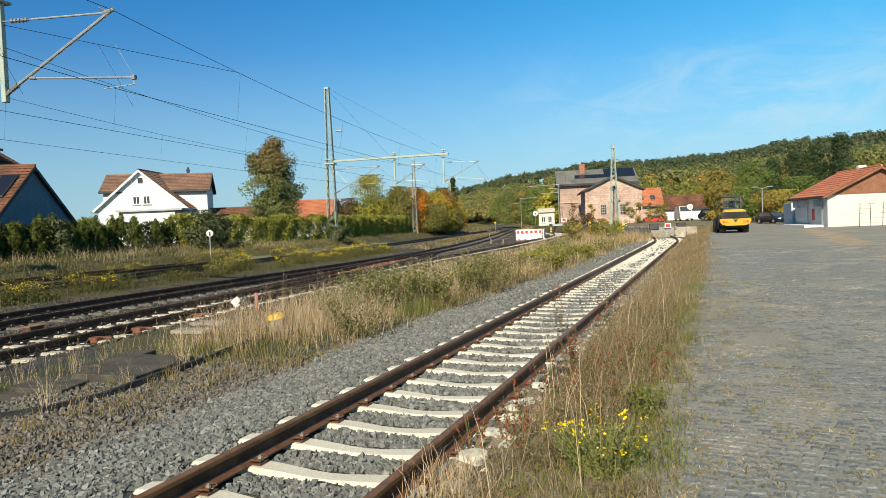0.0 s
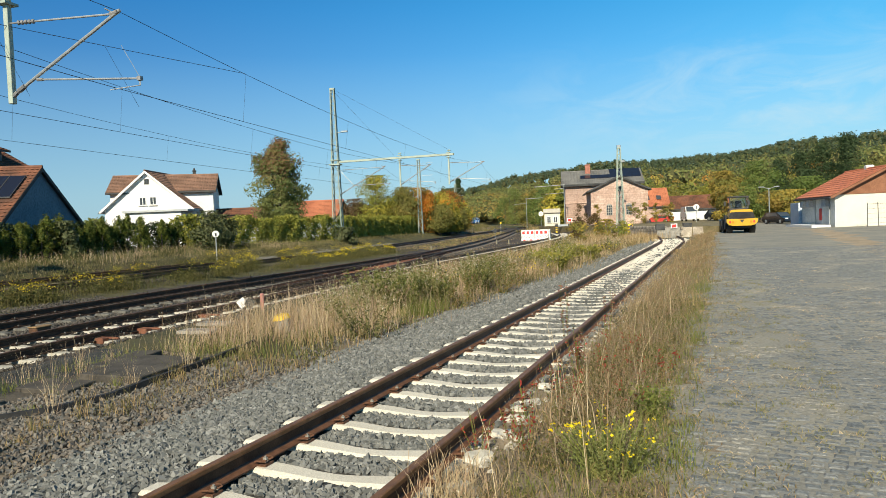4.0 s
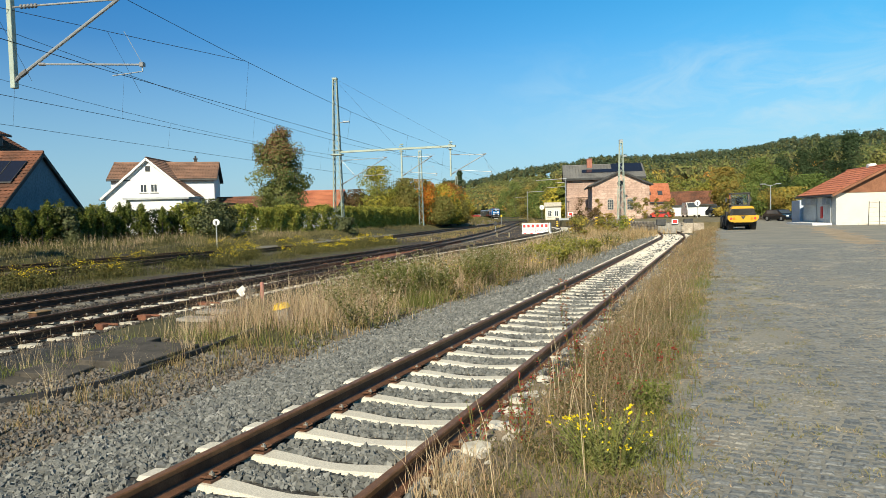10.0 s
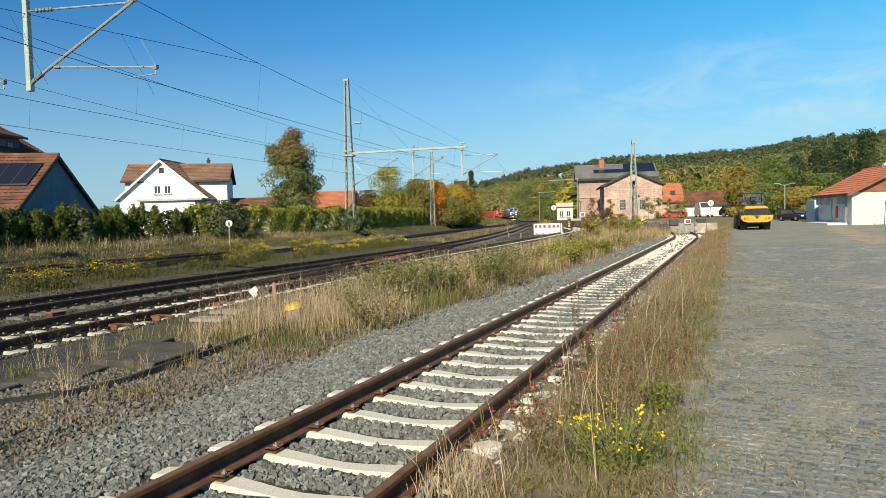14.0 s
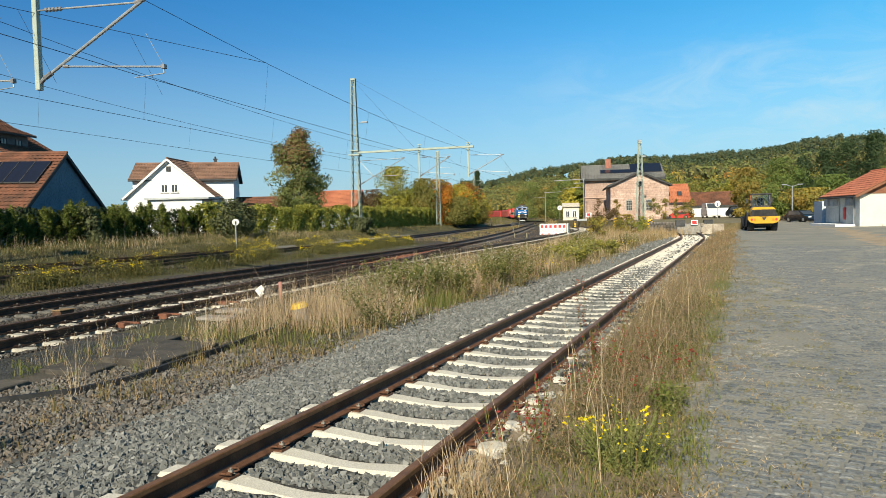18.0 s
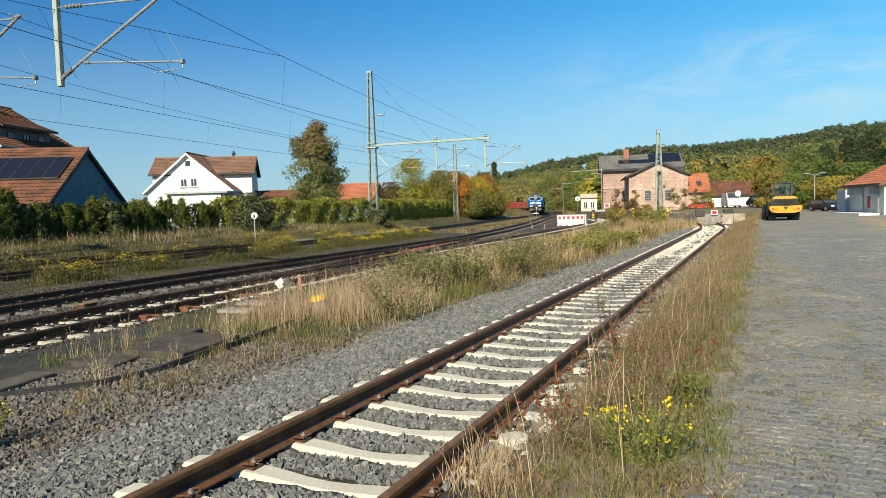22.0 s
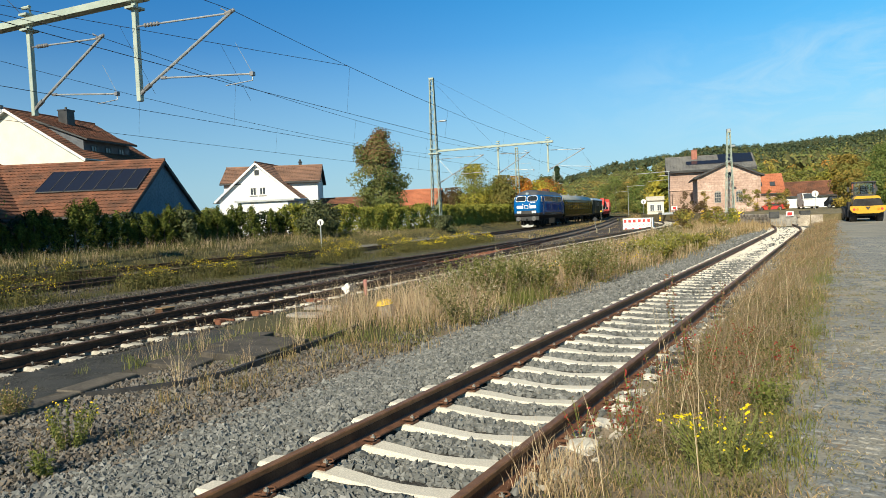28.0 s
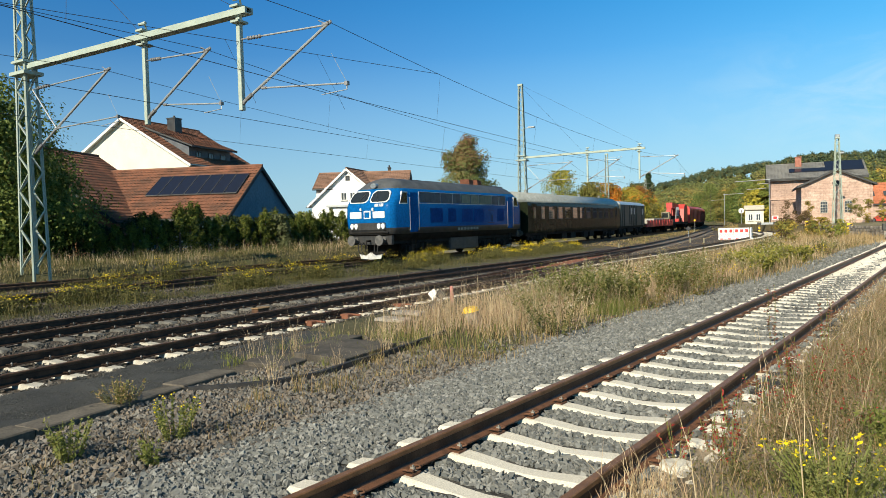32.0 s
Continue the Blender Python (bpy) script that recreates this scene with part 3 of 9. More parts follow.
FRONT = [(0.0, 344), (6.0, 284), (12.0, 224), (18.0, 171), (22.0, 136), (24.5, 109.5), (27.0, 81.0), (29.0, 58.3), (30.0, 47.2), (31.0, 35.7), (32.0, 24.5)]
FT = np.array([q[0] for q in FRONT])
FS = np.array([s_of_y(q[1]) if q[1] < 310 else s_of_y(300) + (q[1] - 300) * 1.25 for q in FRONT])
TT = np.arange(0, 32.01, 0.5)
SS = np.interp(TT, FT, FS)
k_ = np.array([1, 2, 3, 2, 1]) / 9
for _ in range(2):
    pad = np.concatenate([2 * SS[0] - SS[2:0:-1], SS, 2 * SS[-1] - SS[-2:-4:-1]])
    SS = np.convolve(pad, k_, "valid")


def front_s(t):
    return float(np.interp(t, TT, SS))


M["blue"] = mat("loco_blue", (0.003, 0.085, 0.27), (0.004, 0.10, 0.315), 0.8, 0.24, 0.01, spread=0, fine=14, spec=0.025)
M["roof_grey"] = mat("dark_grey_roof", (0.045, 0.05, 0.056), (0.085, 0.09, 0.096), 1.5, 0.6, 0.1, spread=0)
M["frame_black"] = mat("sooty_black", (0.008, 0.008, 0.008), (0.020, 0.018, 0.017), 2.5, 0.8, 0.2, spread=0.1, spec=0.2)
M["plough"] = mat("plough_white", (0.42, 0.42, 0.41), (0.60, 0.60, 0.58), 3.0, 0.6, 0.1, spread=0)
M["skirt"] = mat("grey_skirt", (0.022, 0.023, 0.025), (0.045, 0.045, 0.046), 2.0, 0.45, 0.1, spread=0)
M["silver"] = mat("aluminium", (0.42, 0.44, 0.46), (0.55, 0.57, 0.58), 4, 0.35, 0.05, 0.8)
M["glass"] = glass("dark_glass", (0.02, 0.026, 0.03))
M["band_frame"] = mat("dark_blue_band", (0.012, 0.04, 0.10), (0.02, 0.055, 0.13), 3, 0.4, 0.02)
M["bandglass"] = mat("dusty_glass", (0.02, 0.04, 0.075), (0.04, 0.07, 0.11), 2, 0.25, 0.02)
M["tan"] = mat("tan_grille", (0.20, 0.18, 0.12), (0.28, 0.25, 0.17), 5, 0.7, 0.3)
M["ventblue"] = mat("blue_grille", (0.006, 0.05, 0.20), (0.01, 0.07, 0.26), 6, 0.5, 0.2, spec=0.02)
M["coach"] = mat("dull_green_coach", (0.012, 0.016, 0.009), (0.021, 0.024, 0.014), 0.5, 0.2, 0.012, spread=0, fine=9, spec=0.03)
M["coachroof"] = mat("grey_coach_roof", (0.20, 0.215, 0.21), (0.245, 0.26, 0.255), 0.5, 0.45, 0.02, spread=0)
M["van"] = mat("dark_green_van", (0.03, 0.038, 0.032), (0.055, 0.06, 0.05), 0.8, 0.5, 0.05, spread=0)
M["trainred"] = mat("faded_train_red", (0.42, 0.035, 0.03), (0.55, 0.06, 0.05), 1.2, 0.5, 0.06, spread=0.05)
M["lampglass"] = mat("lamp_glass", (0.75, 0.76, 0.74), (0.85, 0.86, 0.84), 6, 0.12, 0.0)


def ring_loft(levels, L, mats):
    """A body with rounded ends, from levels of (z, half width, front x, corner) : verts, faces, material by level."""
    v, f, mi = [], [], []
    for z, w, xf, r, mk in levels:
        h = [(xf, w - r * 1.9), (xf - r * 0.22, w - r * 0.95), (xf - r * 0.75, w - r * 0.28), (xf - r * 1.6, w)]
        ring = [(x, y) for x, y in h] + [(-L - x, y) for x, y in h[::-1]]
        ring = ring + [(x, -y) for x, y in ring[::-1]]
        v += [(x, y, z) for x, y in ring]
    n = 16
    for i in range(len(levels) - 1):
        for j in range(n):
            f.append((i * n + j, i * n + (j + 1) % n, (i + 1) * n + (j + 1) % n, (i + 1) * n + j))
            mi.append(levels[i][4])
    bm = bmesh.new()
    bv = [bm.verts.new(p) for p in v]
    for q, k in zip(f, mi):
        fc = bm.faces.new([bv[a] for a in q])
        fc.material_index = k
    bm.faces.new(bv[:n])
    bm.faces.new(bv[-n:]).material_index = levels[-1][4]
    return done(bm, "body", mats, True)


def wheelset_mesh(r, name="wheelset"):
    bm = bmesh.new()
    for s in (-1, 1):
        rod(bm, (0, s * 0.70, 0), (0, s * 0.83, 0), r, seg=20)
        rod(bm, (0, s * 0.67, 0), (0, s * 0.70, 0), r + 0.03, seg=20)
        rod(bm, (0, s * 0.83, 0), (0, s * 0.90, 0), 0.16, seg=10)
        for a in range(4):
            rod(bm, (0, s * 0.835, 0), (math.cos(a * 1.571) * r * 0.75, s * 0.835, math.sin(a * 1.571) * r * 0.75), 0.05, seg=5)
    rod(bm, (0, -0.7, 0), (0, 0.7, 0), 0.09, seg=10)
    return done(bm, name, M["frame_black"])


M["buffer_grey"] = mat("greasy_grey_steel", (0.10, 0.10, 0.10), (0.17, 0.165, 0.16), 5, 0.5, 0.1, 0.3)
WHEEL_A, WHEEL_B = wheelset_mesh(0.48), wheelset_mesh(0.44)
rolling = []   # (wheelset, radius)
vehicles = []  # (thing, offset of its front from the train's front, length)


def bogie(parent, xc, base, wheel, r):
    """A bogie frame with springs and boxes at xc, and its two wheelsets as parts of the vehicle."""
    bm = bmesh.new()
    for s in (-1, 1):
        box(bm, xc - base / 2 - 0.7, xc + base / 2 + 0.7, s * 1.0 - 0.07, s * 1.0 + 0.07, 0.55, 0.82, bevel=0.02)
        for d in (-base / 2, base / 2):
            box(bm, xc + d - 0.17, xc + d + 0.17, s * 0.96, s * 1.16, 0.32, 0.70, bevel=0.02)
            for q in (-0.32, 0.32):
                rod(bm, (xc + d + q, s * 1.05, 0.42), (xc + d + q, s * 1.05, 0.72), 0.09, seg=8)
        rod(bm, (xc - 0.2, s * 1.08, 0.45), (xc - 0.2, s * 1.08, 0.95), 0.14, seg=8)
        rod(bm, (xc + 0.2, s * 1.08, 0.45), (xc + 0.2, s * 1.08, 0.95), 0.14, seg=8)
    box(bm, xc - 0.3, xc + 0.3, -1.0, 1.0, 0.55, 0.9)
    part("bogie", bm, M["frame_black"], parent)
    for d in (-base / 2, base / 2):
        w = link("wheelset", wheel, parent, m=pose(xc + d, 0, r))
        rolling.append((w, r))


def buffers(parent, x, sgn):
    for s in (-1, 1):
        bm = bmesh.new()
        rod(bm, (x, s * 0.875, 1.05), (x + sgn * 0.46, s * 0.875, 1.05), 0.10, seg=12)
        rod(bm, (x, s * 0.875, 1.05), (x + sgn * 0.12, s * 0.875, 1.05), 0.16, seg=12)
        rod(bm, (x + sgn * 0.46, s * 0.875, 1.05), (x + sgn * 0.50, s * 0.875, 1.05), 0.25, seg=20)
        part("buffer", bm, M["buffer_grey"], parent)


def locomotive():
    t = thing("diesel_locomotive", "blue diesel locomotive with dark roof and white front stripes", "locomotive")
    L = 15.7
    levels = [(1.02, 1.36, -0.32, 0.34, 2), (1.30, 1.50, -0.22, 0.36, 2), (1.34, 1.53, -0.10, 0.27, 3), (1.58, 1.53, -0.06, 0.27, 0), (2.05, 1.53, 0.0, 0.26, 0), (2.55, 1.53, -0.02, 0.26, 0),
              (2.72, 1.53, -0.10, 0.27, 0), (3.05, 1.52, -0.33, 0.28, 0), (3.42, 1.47, -0.58, 0.42, 0), (3.52, 1.44, -0.66, 0.44, 1), (3.66, 1.34, -0.78, 0.44, 1), (3.92, 1.10, -0.98, 0.42, 1), (4.14, 0.76, -1.25, 0.38, 1), (4.25, 0.3, -1.6, 0.15, 1)]
    link("body", ring_loft(levels, L, [M["blue"], M["roof_grey"], M["frame_black"], M["skirt"]]), t)
    # lower frame, fuel tank, steps
    bm = bmesh.new()
    box(bm, -9.6, -6.1, -1.3, 1.3, 0.32, 1.05, bevel=0.06)
    part("fuel_tank", bm, M["skirt"], t)
    bm = bmesh.new()
    box(bm, -15.3, -0.4, -1.25, 1.25, 0.85, 1.06)
    box(bm, -15.0, -0.8, -0.62, 0.62, 0.28, 0.9)
    part("underframe", bm, M["frame_black"], t)
    for xc in (-3.55, -12.15):
        bogie(t, xc, 2.8, WHEEL_A, 0.48)
    for e, (x, sg) in enumerate(((-0.05, 1), (-L + 0.05, -1))):
        buffers(t, x - 0.2 * sg, sg)
        bm = bmesh.new()
        box(bm, x - sg * 0.4, x - sg * 0.18, -1.32, 1.32, 0.82, 1.28, bevel=0.02)
        part("buffer_beam", bm, M["skirt"], t)
        bm = bmesh.new()
        rod(bm, (x - sg * 0.2, 0, 1.02), (x + sg * 0.18, 0, 1.02), 0.05, seg=8)
        rod(bm, (x + sg * 0.18, 0, 1.05), (x + sg * 0.15, 0, 0.62), 0.035, seg=6)
        part("coupling_hook", bm, M["frame_black"], t)
        for y0 in (-0.62, -0.42, 0.42, 0.62):
            bm = bmesh.new()
            pts = [(x - sg * 0.15, y0, 0.95), (x + sg * 0.05, y0, 0.8), (x + sg * 0.06, y0 * 0.96, 0.5), (x - sg * 0.05, y0 * 0.85, 0.36)]
            for a, b in zip(pts, pts[1:]):
                rod(bm, a, b, 0.028, seg=6)
            part("brake_hose", bm, M["black"], t)
        bm = bmesh.new()
        for s in (-1, 1):
            pr = [(0.0, 0.10), (0.62, 0.14), (0.72, 0.36), (0.30, 0.30), (0.0, 0.46)]
            prism(bm, [(s * u, w) for u, w in pr], "x", x - sg * 0.22, x - sg * 0.16)
        part("snow_plough", bm, M["plough"], t, "scratched white snow plough blade")
    # front and rear faces
    for e, (x0, sg) in enumerate(((0.0, 1), (-L, -1))):
        fx = lambda z: x0 + sg * (np.interp(z, [q[0] for q in levels], [q[2] for q in levels]) + 0.012)
        for s in (-1, 1):
            # windscreens: white surround and dark pane
            for nm, mm, in0, lift in (("window_frame", M["white"], 0.0, 0.0), ("windscreen", M["glass"], 0.045, 0.012)):
                bm = bmesh.new()
                zz = (2.74 + in0, 3.42 - in0)
                ya = (0.05 + in0, 1.27 - in0)
                yb = (0.08 + in0, 1.17 - in0)
                cor = []
                for yy, z_, c_ in ((ya[0], zz[0], 0.06), (ya[1], zz[0], 0.06), (yb[1], zz[1], 0.12), (yb[0], zz[1], 0.08)):
                    cor.append((yy, z_))
                mid = [(sum(c[0] for c in cor) / 4, sum(c[1] for c in cor) / 4)]
                ring = []
                for i in range(4):
                    p, a, b = cor[i], cor[i - 1], cor[(i + 1) % 4]
                    for k, o in ((0.14, a), (0.14, b)):
                        d = math.hypot(o[0] - p[0], o[1] - p[1])
                        ring.append((p[0] + (o[0] - p[0]) * k / d, p[1] + (o[1] - p[1]) * k / d))
                va = [bm.verts.new((fx(z_) + sg * (0.012 + lift), s * y_, z_)) for y_, z_ in ring]
                vb = [bm.verts.new((fx(z_) - sg * 0.05, s * y_, z_)) for y_, z_ in ring]
                bm.faces.new(va)
                for i in range(8):
                    bm.faces.new((va[i], va[(i + 1) % 8], vb[(i + 1) % 8], vb[i]))
                part(nm, bm, mm, t)
            bm = bmesh.new()
            rod(bm, (fx(2.78) + sg * 0.04, s * 0.62, 2.78), (fx(3.25) + sg * 0.05, s * 0.35, 3.25), 0.012, seg=5)
            part("wiper", bm, M["black"], t)
            bm = bmesh.new()
            box(bm, fx(2.22) - sg * 0.03, fx(2.22) + sg * 0.014, s * 0.36, s * 1.1, 2.05, 2.36, bevel=0.006)
            part("front_stripe", bm, M["white"], t, "white stripe")
            for y0 in (0.72, 0.98):
                bm = bmesh.new()
                rod(bm, (fx(1.66) - sg * 0.05, s * y0, 1.66), (fx(1.66) + sg * 0.05, s * y0, 1.66), 0.125, seg=16)
                hl = part("headlight", bm, M["silver"], t)
                bm = bmesh.new()
                rod(bm, (fx(1.66) + sg * 0.04, s * y0, 1.66), (fx(1.66) + sg * 0.062, s * y0, 1.66), 0.10, seg=16)
                part("lens", bm, M["lampglass"], hl)
            bm = bmesh.new()
            rod(bm, (fx(2.48) + sg * 0.0, s * 0.38, 2.5), (fx(2.48) + sg * 0.07, s * 0.38, 2.5), 0.03, seg=6)
            box(bm, fx(2.5), fx(2.5) + sg * 0.06, s * 0.33, s * 0.43, 2.40, 2.52)
            part("lamp_bracket", bm, M["white"], t)
        bm = bmesh.new()
        box(bm, fx(1.66) - sg * 0.06, fx(1.66) + sg * 0.022, -1.1, 1.1, 1.50, 1.82, bevel=0.03)
        part("light_panel", bm, M["skirt"], t, "dark light panel")
        bm = bmesh.new()
        box(bm, fx(1.44) - sg * 0.05, fx(1.44) + sg * 0.03, -1.25, 1.25, 1.40, 1.46)
        part("step_rail", bm, M["frame_black"], t)
        bm = bmesh.new()
        box(bm, fx(2.22) - sg * 0.03, fx(2.22) + sg * 0.014, -0.22, 0.22, 2.02, 2.40, bevel=0.02)
        em = part("emblem", bm, M["white"], t, "plain white and blue emblem")
        bm = bmesh.new()
        box(bm, fx(2.22), fx(2.22) + sg * 0.02, -0.17, 0.17, 2.07, 2.35, bevel=0.02)
        part("emblem_field", bm, M["blue"], em)
        bm = bmesh.new()
        for k in range(6):
            box(bm, fx(2.63) - sg * 0.03, fx(2.63) + sg * 0.016, 1.0 - k * 0.085 - 0.06 - (0.05 if k > 2 else 0), 1.0 - k * 0.085 - (0.05 if k > 2 else 0), 2.56, 2.69)
        part("number_bars", bm, M["white"], t)
        bm = bmesh.new()
        rod(bm, (fx(3.62) - sg * 0.15, 0, 3.72), (fx(3.62) + sg * 0.16, 0, 3.72), 0.17, seg=16)
        rod(bm, (fx(3.62) + sg * 0.15, 0, 3.72), (fx(3.62) + sg * 0.17, 0, 3.72), 0.13, seg=16)
        part("top_headlight", bm, M["silver"], t)
    # sides
    for s in (-1, 1):
        y = s * 1.535
        for xx in (-2.0, -L + 2.0):
            bm = bmesh.new()
            box(bm, xx - 0.36, xx + 0.36, y - 0.01, y + s * 0.012, 1.42, 3.30, bevel=0.004)
            dr = part("cab_door", bm, M["blue"], t)
            bm = bmesh.new()
            for q in (-0.43, 0.43):
                rod(bm, (xx + q, y + s * 0.05, 1.5), (xx + q, y + s * 0.05, 3.0), 0.017, seg=6)
                for zz in (1.5, 3.0):
                    rod(bm, (xx + q, y - s * 0.02, zz), (xx + q, y + s * 0.05, zz), 0.015, seg=5)
            part("handrail", bm, M["silver"], t)
            bm = bmesh.new()
            box(bm, xx - 0.2, xx + 0.2, y - s * 0.25, y + s * 0.03, 0.38, 0.42)
            box(bm, xx - 0.2, xx + 0.2, y - s * 0.2, y + s * 0.03, 0.72, 0.76)
            for q in (-0.22, 0.22):
                box(bm, xx + q - 0.02, xx + q + 0.02, y - s * 0.03, y + s * 0.0, 0.38, 1.1)
            part("steps", bm, M["frame_black"], t)
        for xx in (-1.05, -L + 1.05):
            sg = 1 if xx > -5 else -1
            for nm, mm, i, o in (("window_frame", M["white"], 0, 0.0), ("cab_window", M["glass"], 0.05, 0.01)):
                bm = bmesh.new()
                pr = [(xx - 0.36 + i, 2.66 + i), (xx + 0.36 - i, 2.66 + i), (xx + (0.36 if sg < 0 else 0.12) - i, 3.32 - i), (xx - (0.36 if sg > 0 else 0.12) + i, 3.32 - i)]
                prism(bm, pr, "y", s * 1.46, s * (1.545 + o))
                part(nm, bm, mm, t)
        # upper window band
        bm = bmesh.new()
        box(bm, -13.0, -2.55, s * 1.44, s * 1.532, 2.72, 3.34, bevel=0.03)
        part("band_frame", bm, M["band_frame"], t, "dark blue window band")
        bm = bmesh.new()
        for z_ in (2.705, 3.335):
            box(bm, -13.02, -2.53, s * 1.45, s * 1.545, z_, z_ + 0.022)
        for q in (-2.53, -4.75, -6.05, -7.03, -9.3, -11.05, -12.0, -13.0):
            box(bm, q - 0.018, q + 0.004, s * 1.45, s * 1.545, 2.72, 3.34)
        part("band_trim", bm, M["silver"], t, "thin aluminium trim")
        widths = [(2.2, 1), (1.25, 1), (0.95, 1), (1.1, 2), (1.1, 2), (1.7, 2), (0.9, 1), (0.9, 1)]
        xx = -2.6
        for w_, k in widths:
            bm = bmesh.new()
            box(bm, xx - w_ + 0.04, xx - 0.03, s * 1.45, s * 1.542, 2.76, 3.30)
            part("band_window" if k == 1 else "air_grille", bm, M["bandglass"] if k == 1 else M["tan"], t)
            xx -= w_ + 0.03
        for xx, w_ in ((-4.3, 1.3), (-6.0, 0.9), (-7.8, 1.3), (-9.3, 1.3), (-12.3, 1.0)):
            bm = bmesh.new()
            box(bm, xx - w_ / 2, xx + w_ / 2, y - s * 0.02, y + s * 0.008, 1.75, 2.5)
            for k in range(9):
                z_ = 1.79 + k * 0.078
                box(bm, xx - w_ / 2 + 0.04, xx + w_ / 2 - 0.04, y, y + s * 0.022, z_, z_ + 0.035)
            part("side_grille", bm, M["ventblue"], t)
        bm = bmesh.new()
        for a in range(4):
            box(bm, -11.15 + a * 0.13, -11.08 + a * 0.1, y, y + s * 0.01, 1.75, 2.2 + 0.06 * a)
        box(bm, -11.3, -10.5, y, y + s * 0.008, 2.42, 2.46)
        box(bm, -11.3, -10.5, y, y + s * 0.008, 1.66, 1.70)
        part("side_emblem", bm, M["bandglass"], t, "faded pale emblem outline")
        bm = bmesh.new()
        for k in range(7):
            box(bm, -6.6 - k * 0.38 - 0.26, -6.6 - k * 0.38, y, y + s * 0.008, 1.42, 1.52)
        part("side_bars", bm, M["concrete_old"], t, "worn grey lettering bars")
    # roof fittings
    for xx in (-10.6, -11.7):
        bm = bmesh.new()
        prism(bm, [(xx - 0.20, 4.02), (xx + 0.20, 4.02), (xx + 0.34, 4.58), (xx - 0.28, 4.50)], "y", -0.34, 0.34)
        part("exhaust_stack", bm, M["rust_red"], t, "rusty brown exhaust stack")
    for xx in (-3.4, -5.2, -7.0, -12.2, -13.6):
        bm = bmesh.new()
        box(bm, xx - 0.7, xx + 0.7, -0.75, 0.75, 4.0, 4.20, bevel=0.04)
        part("roof_hatch", bm, M["roof_grey"], t)
    bm = bmesh.new()
    rod(bm, (-12.9, 0, 4.2), (-12.9, 0, 4.24), 0.6, seg=20)
    part("fan_cover", bm, M["frame_black"], t)
    vehicles.append((t, 0.5, L))
    return t


def coach():
    t = thing("passenger_coach", "dull dark green passenger coach with a grey roof", "railway coach")
    L = 24.0
    bm = bmesh.new()
    prof = [(-1.40, 1.05), (-1.42, 1.25), (-1.42, 3.0), (-1.36, 3.25), (1.36, 3.25), (1.42, 3.0), (1.42, 1.25), (1.40, 1.05)]
    prism(bm, prof, "x", -L, 0.0)
    part("body", bm, M["coach"], t)
    bm = bmesh.new()
    rp = [(1.37, 3.24), (1.32, 3.42), (1.1, 3.72), (0.7, 3.95), (0.25, 4.05), (-0.25, 4.05), (-0.7, 3.95), (-1.1, 3.72), (-1.32, 3.42), (-1.37, 3.24)]
    prism(bm, rp, "x", -L + 0.02, -0.02)
    part("roof", bm, M["coachroof"], t, "grey curved roof", True)
    bm = bmesh.new()
    box(bm, -L, 0, -1.2, 1.2, 0.85, 1.06)
    for xx in (-8.0, -10.2, -13.5, -15.2):
        box(bm, xx - 0.6, xx + 0.6, -1.25, 1.25, 0.42, 0.9, bevel=0.03)
    part("underframe", bm, M["frame_black"], t)
    for xc in (-2.6, -L + 2.6):
        bogie(t, xc, 2.5, WHEEL_B, 0.44)
    buffers(t, -0.02, 1)
    buffers(t, -L + 0.02, -1)
    bm = bmesh.new()
    for x0 in (0.0, -L):
        box(bm, x0 - 0.25, x0 + 0.25, -0.85, 0.85, 1.05, 3.3, bevel=0.1)
    part("gangway_bellows", bm, M["black"], t)
    for s in (-1, 1):
        for k in range(11):
            xx = -2.9 - k * 1.82
            w_ = 1.2 if k not in (0, 10) else 0.7
            bm = bmesh.new()
            box(bm, xx - w_ / 2, xx + w_ / 2, s * 1.38, s * 1.427, 2.02, 2.98, bevel=0.01)
            wf = part("window", bm, M["skirt"], t)
            for z0, z1 in ((2.06, 2.62), (2.66, 2.94)):
                bm = bmesh.new()
                box(bm, xx - w_ / 2 + 0.05, xx + w_ / 2 - 0.05, s * 1.39, s * 1.434, z0, z1)
                part("pane", bm, M["glass"], wf)
        for xx in (-1.2, -L + 1.2):
            bm = bmesh.new()
            box(bm, xx - 0.4, xx + 0.4, s * 1.39, s * 1.43, 1.15, 3.15, bevel=0.01)
            d = part("coach_door", bm, M["coach"], t)
            bm = bmesh.new()
            box(bm, xx - 0.25, xx + 0.25, s * 1.39, s * 1.437, 2.1, 2.9)
            part("pane", bm, M["glass"], d)
    for xx in (-1.8, -7.5, -14, -20):
        bm = bmesh.new()
        rod(bm, (xx, 0.5, 3.9), (xx, 0.5, 4.22), 0.11, seg=8)
        part("roof_vent", bm, M["coachroof"], t)
    vehicles.append((t, 17.1, L))


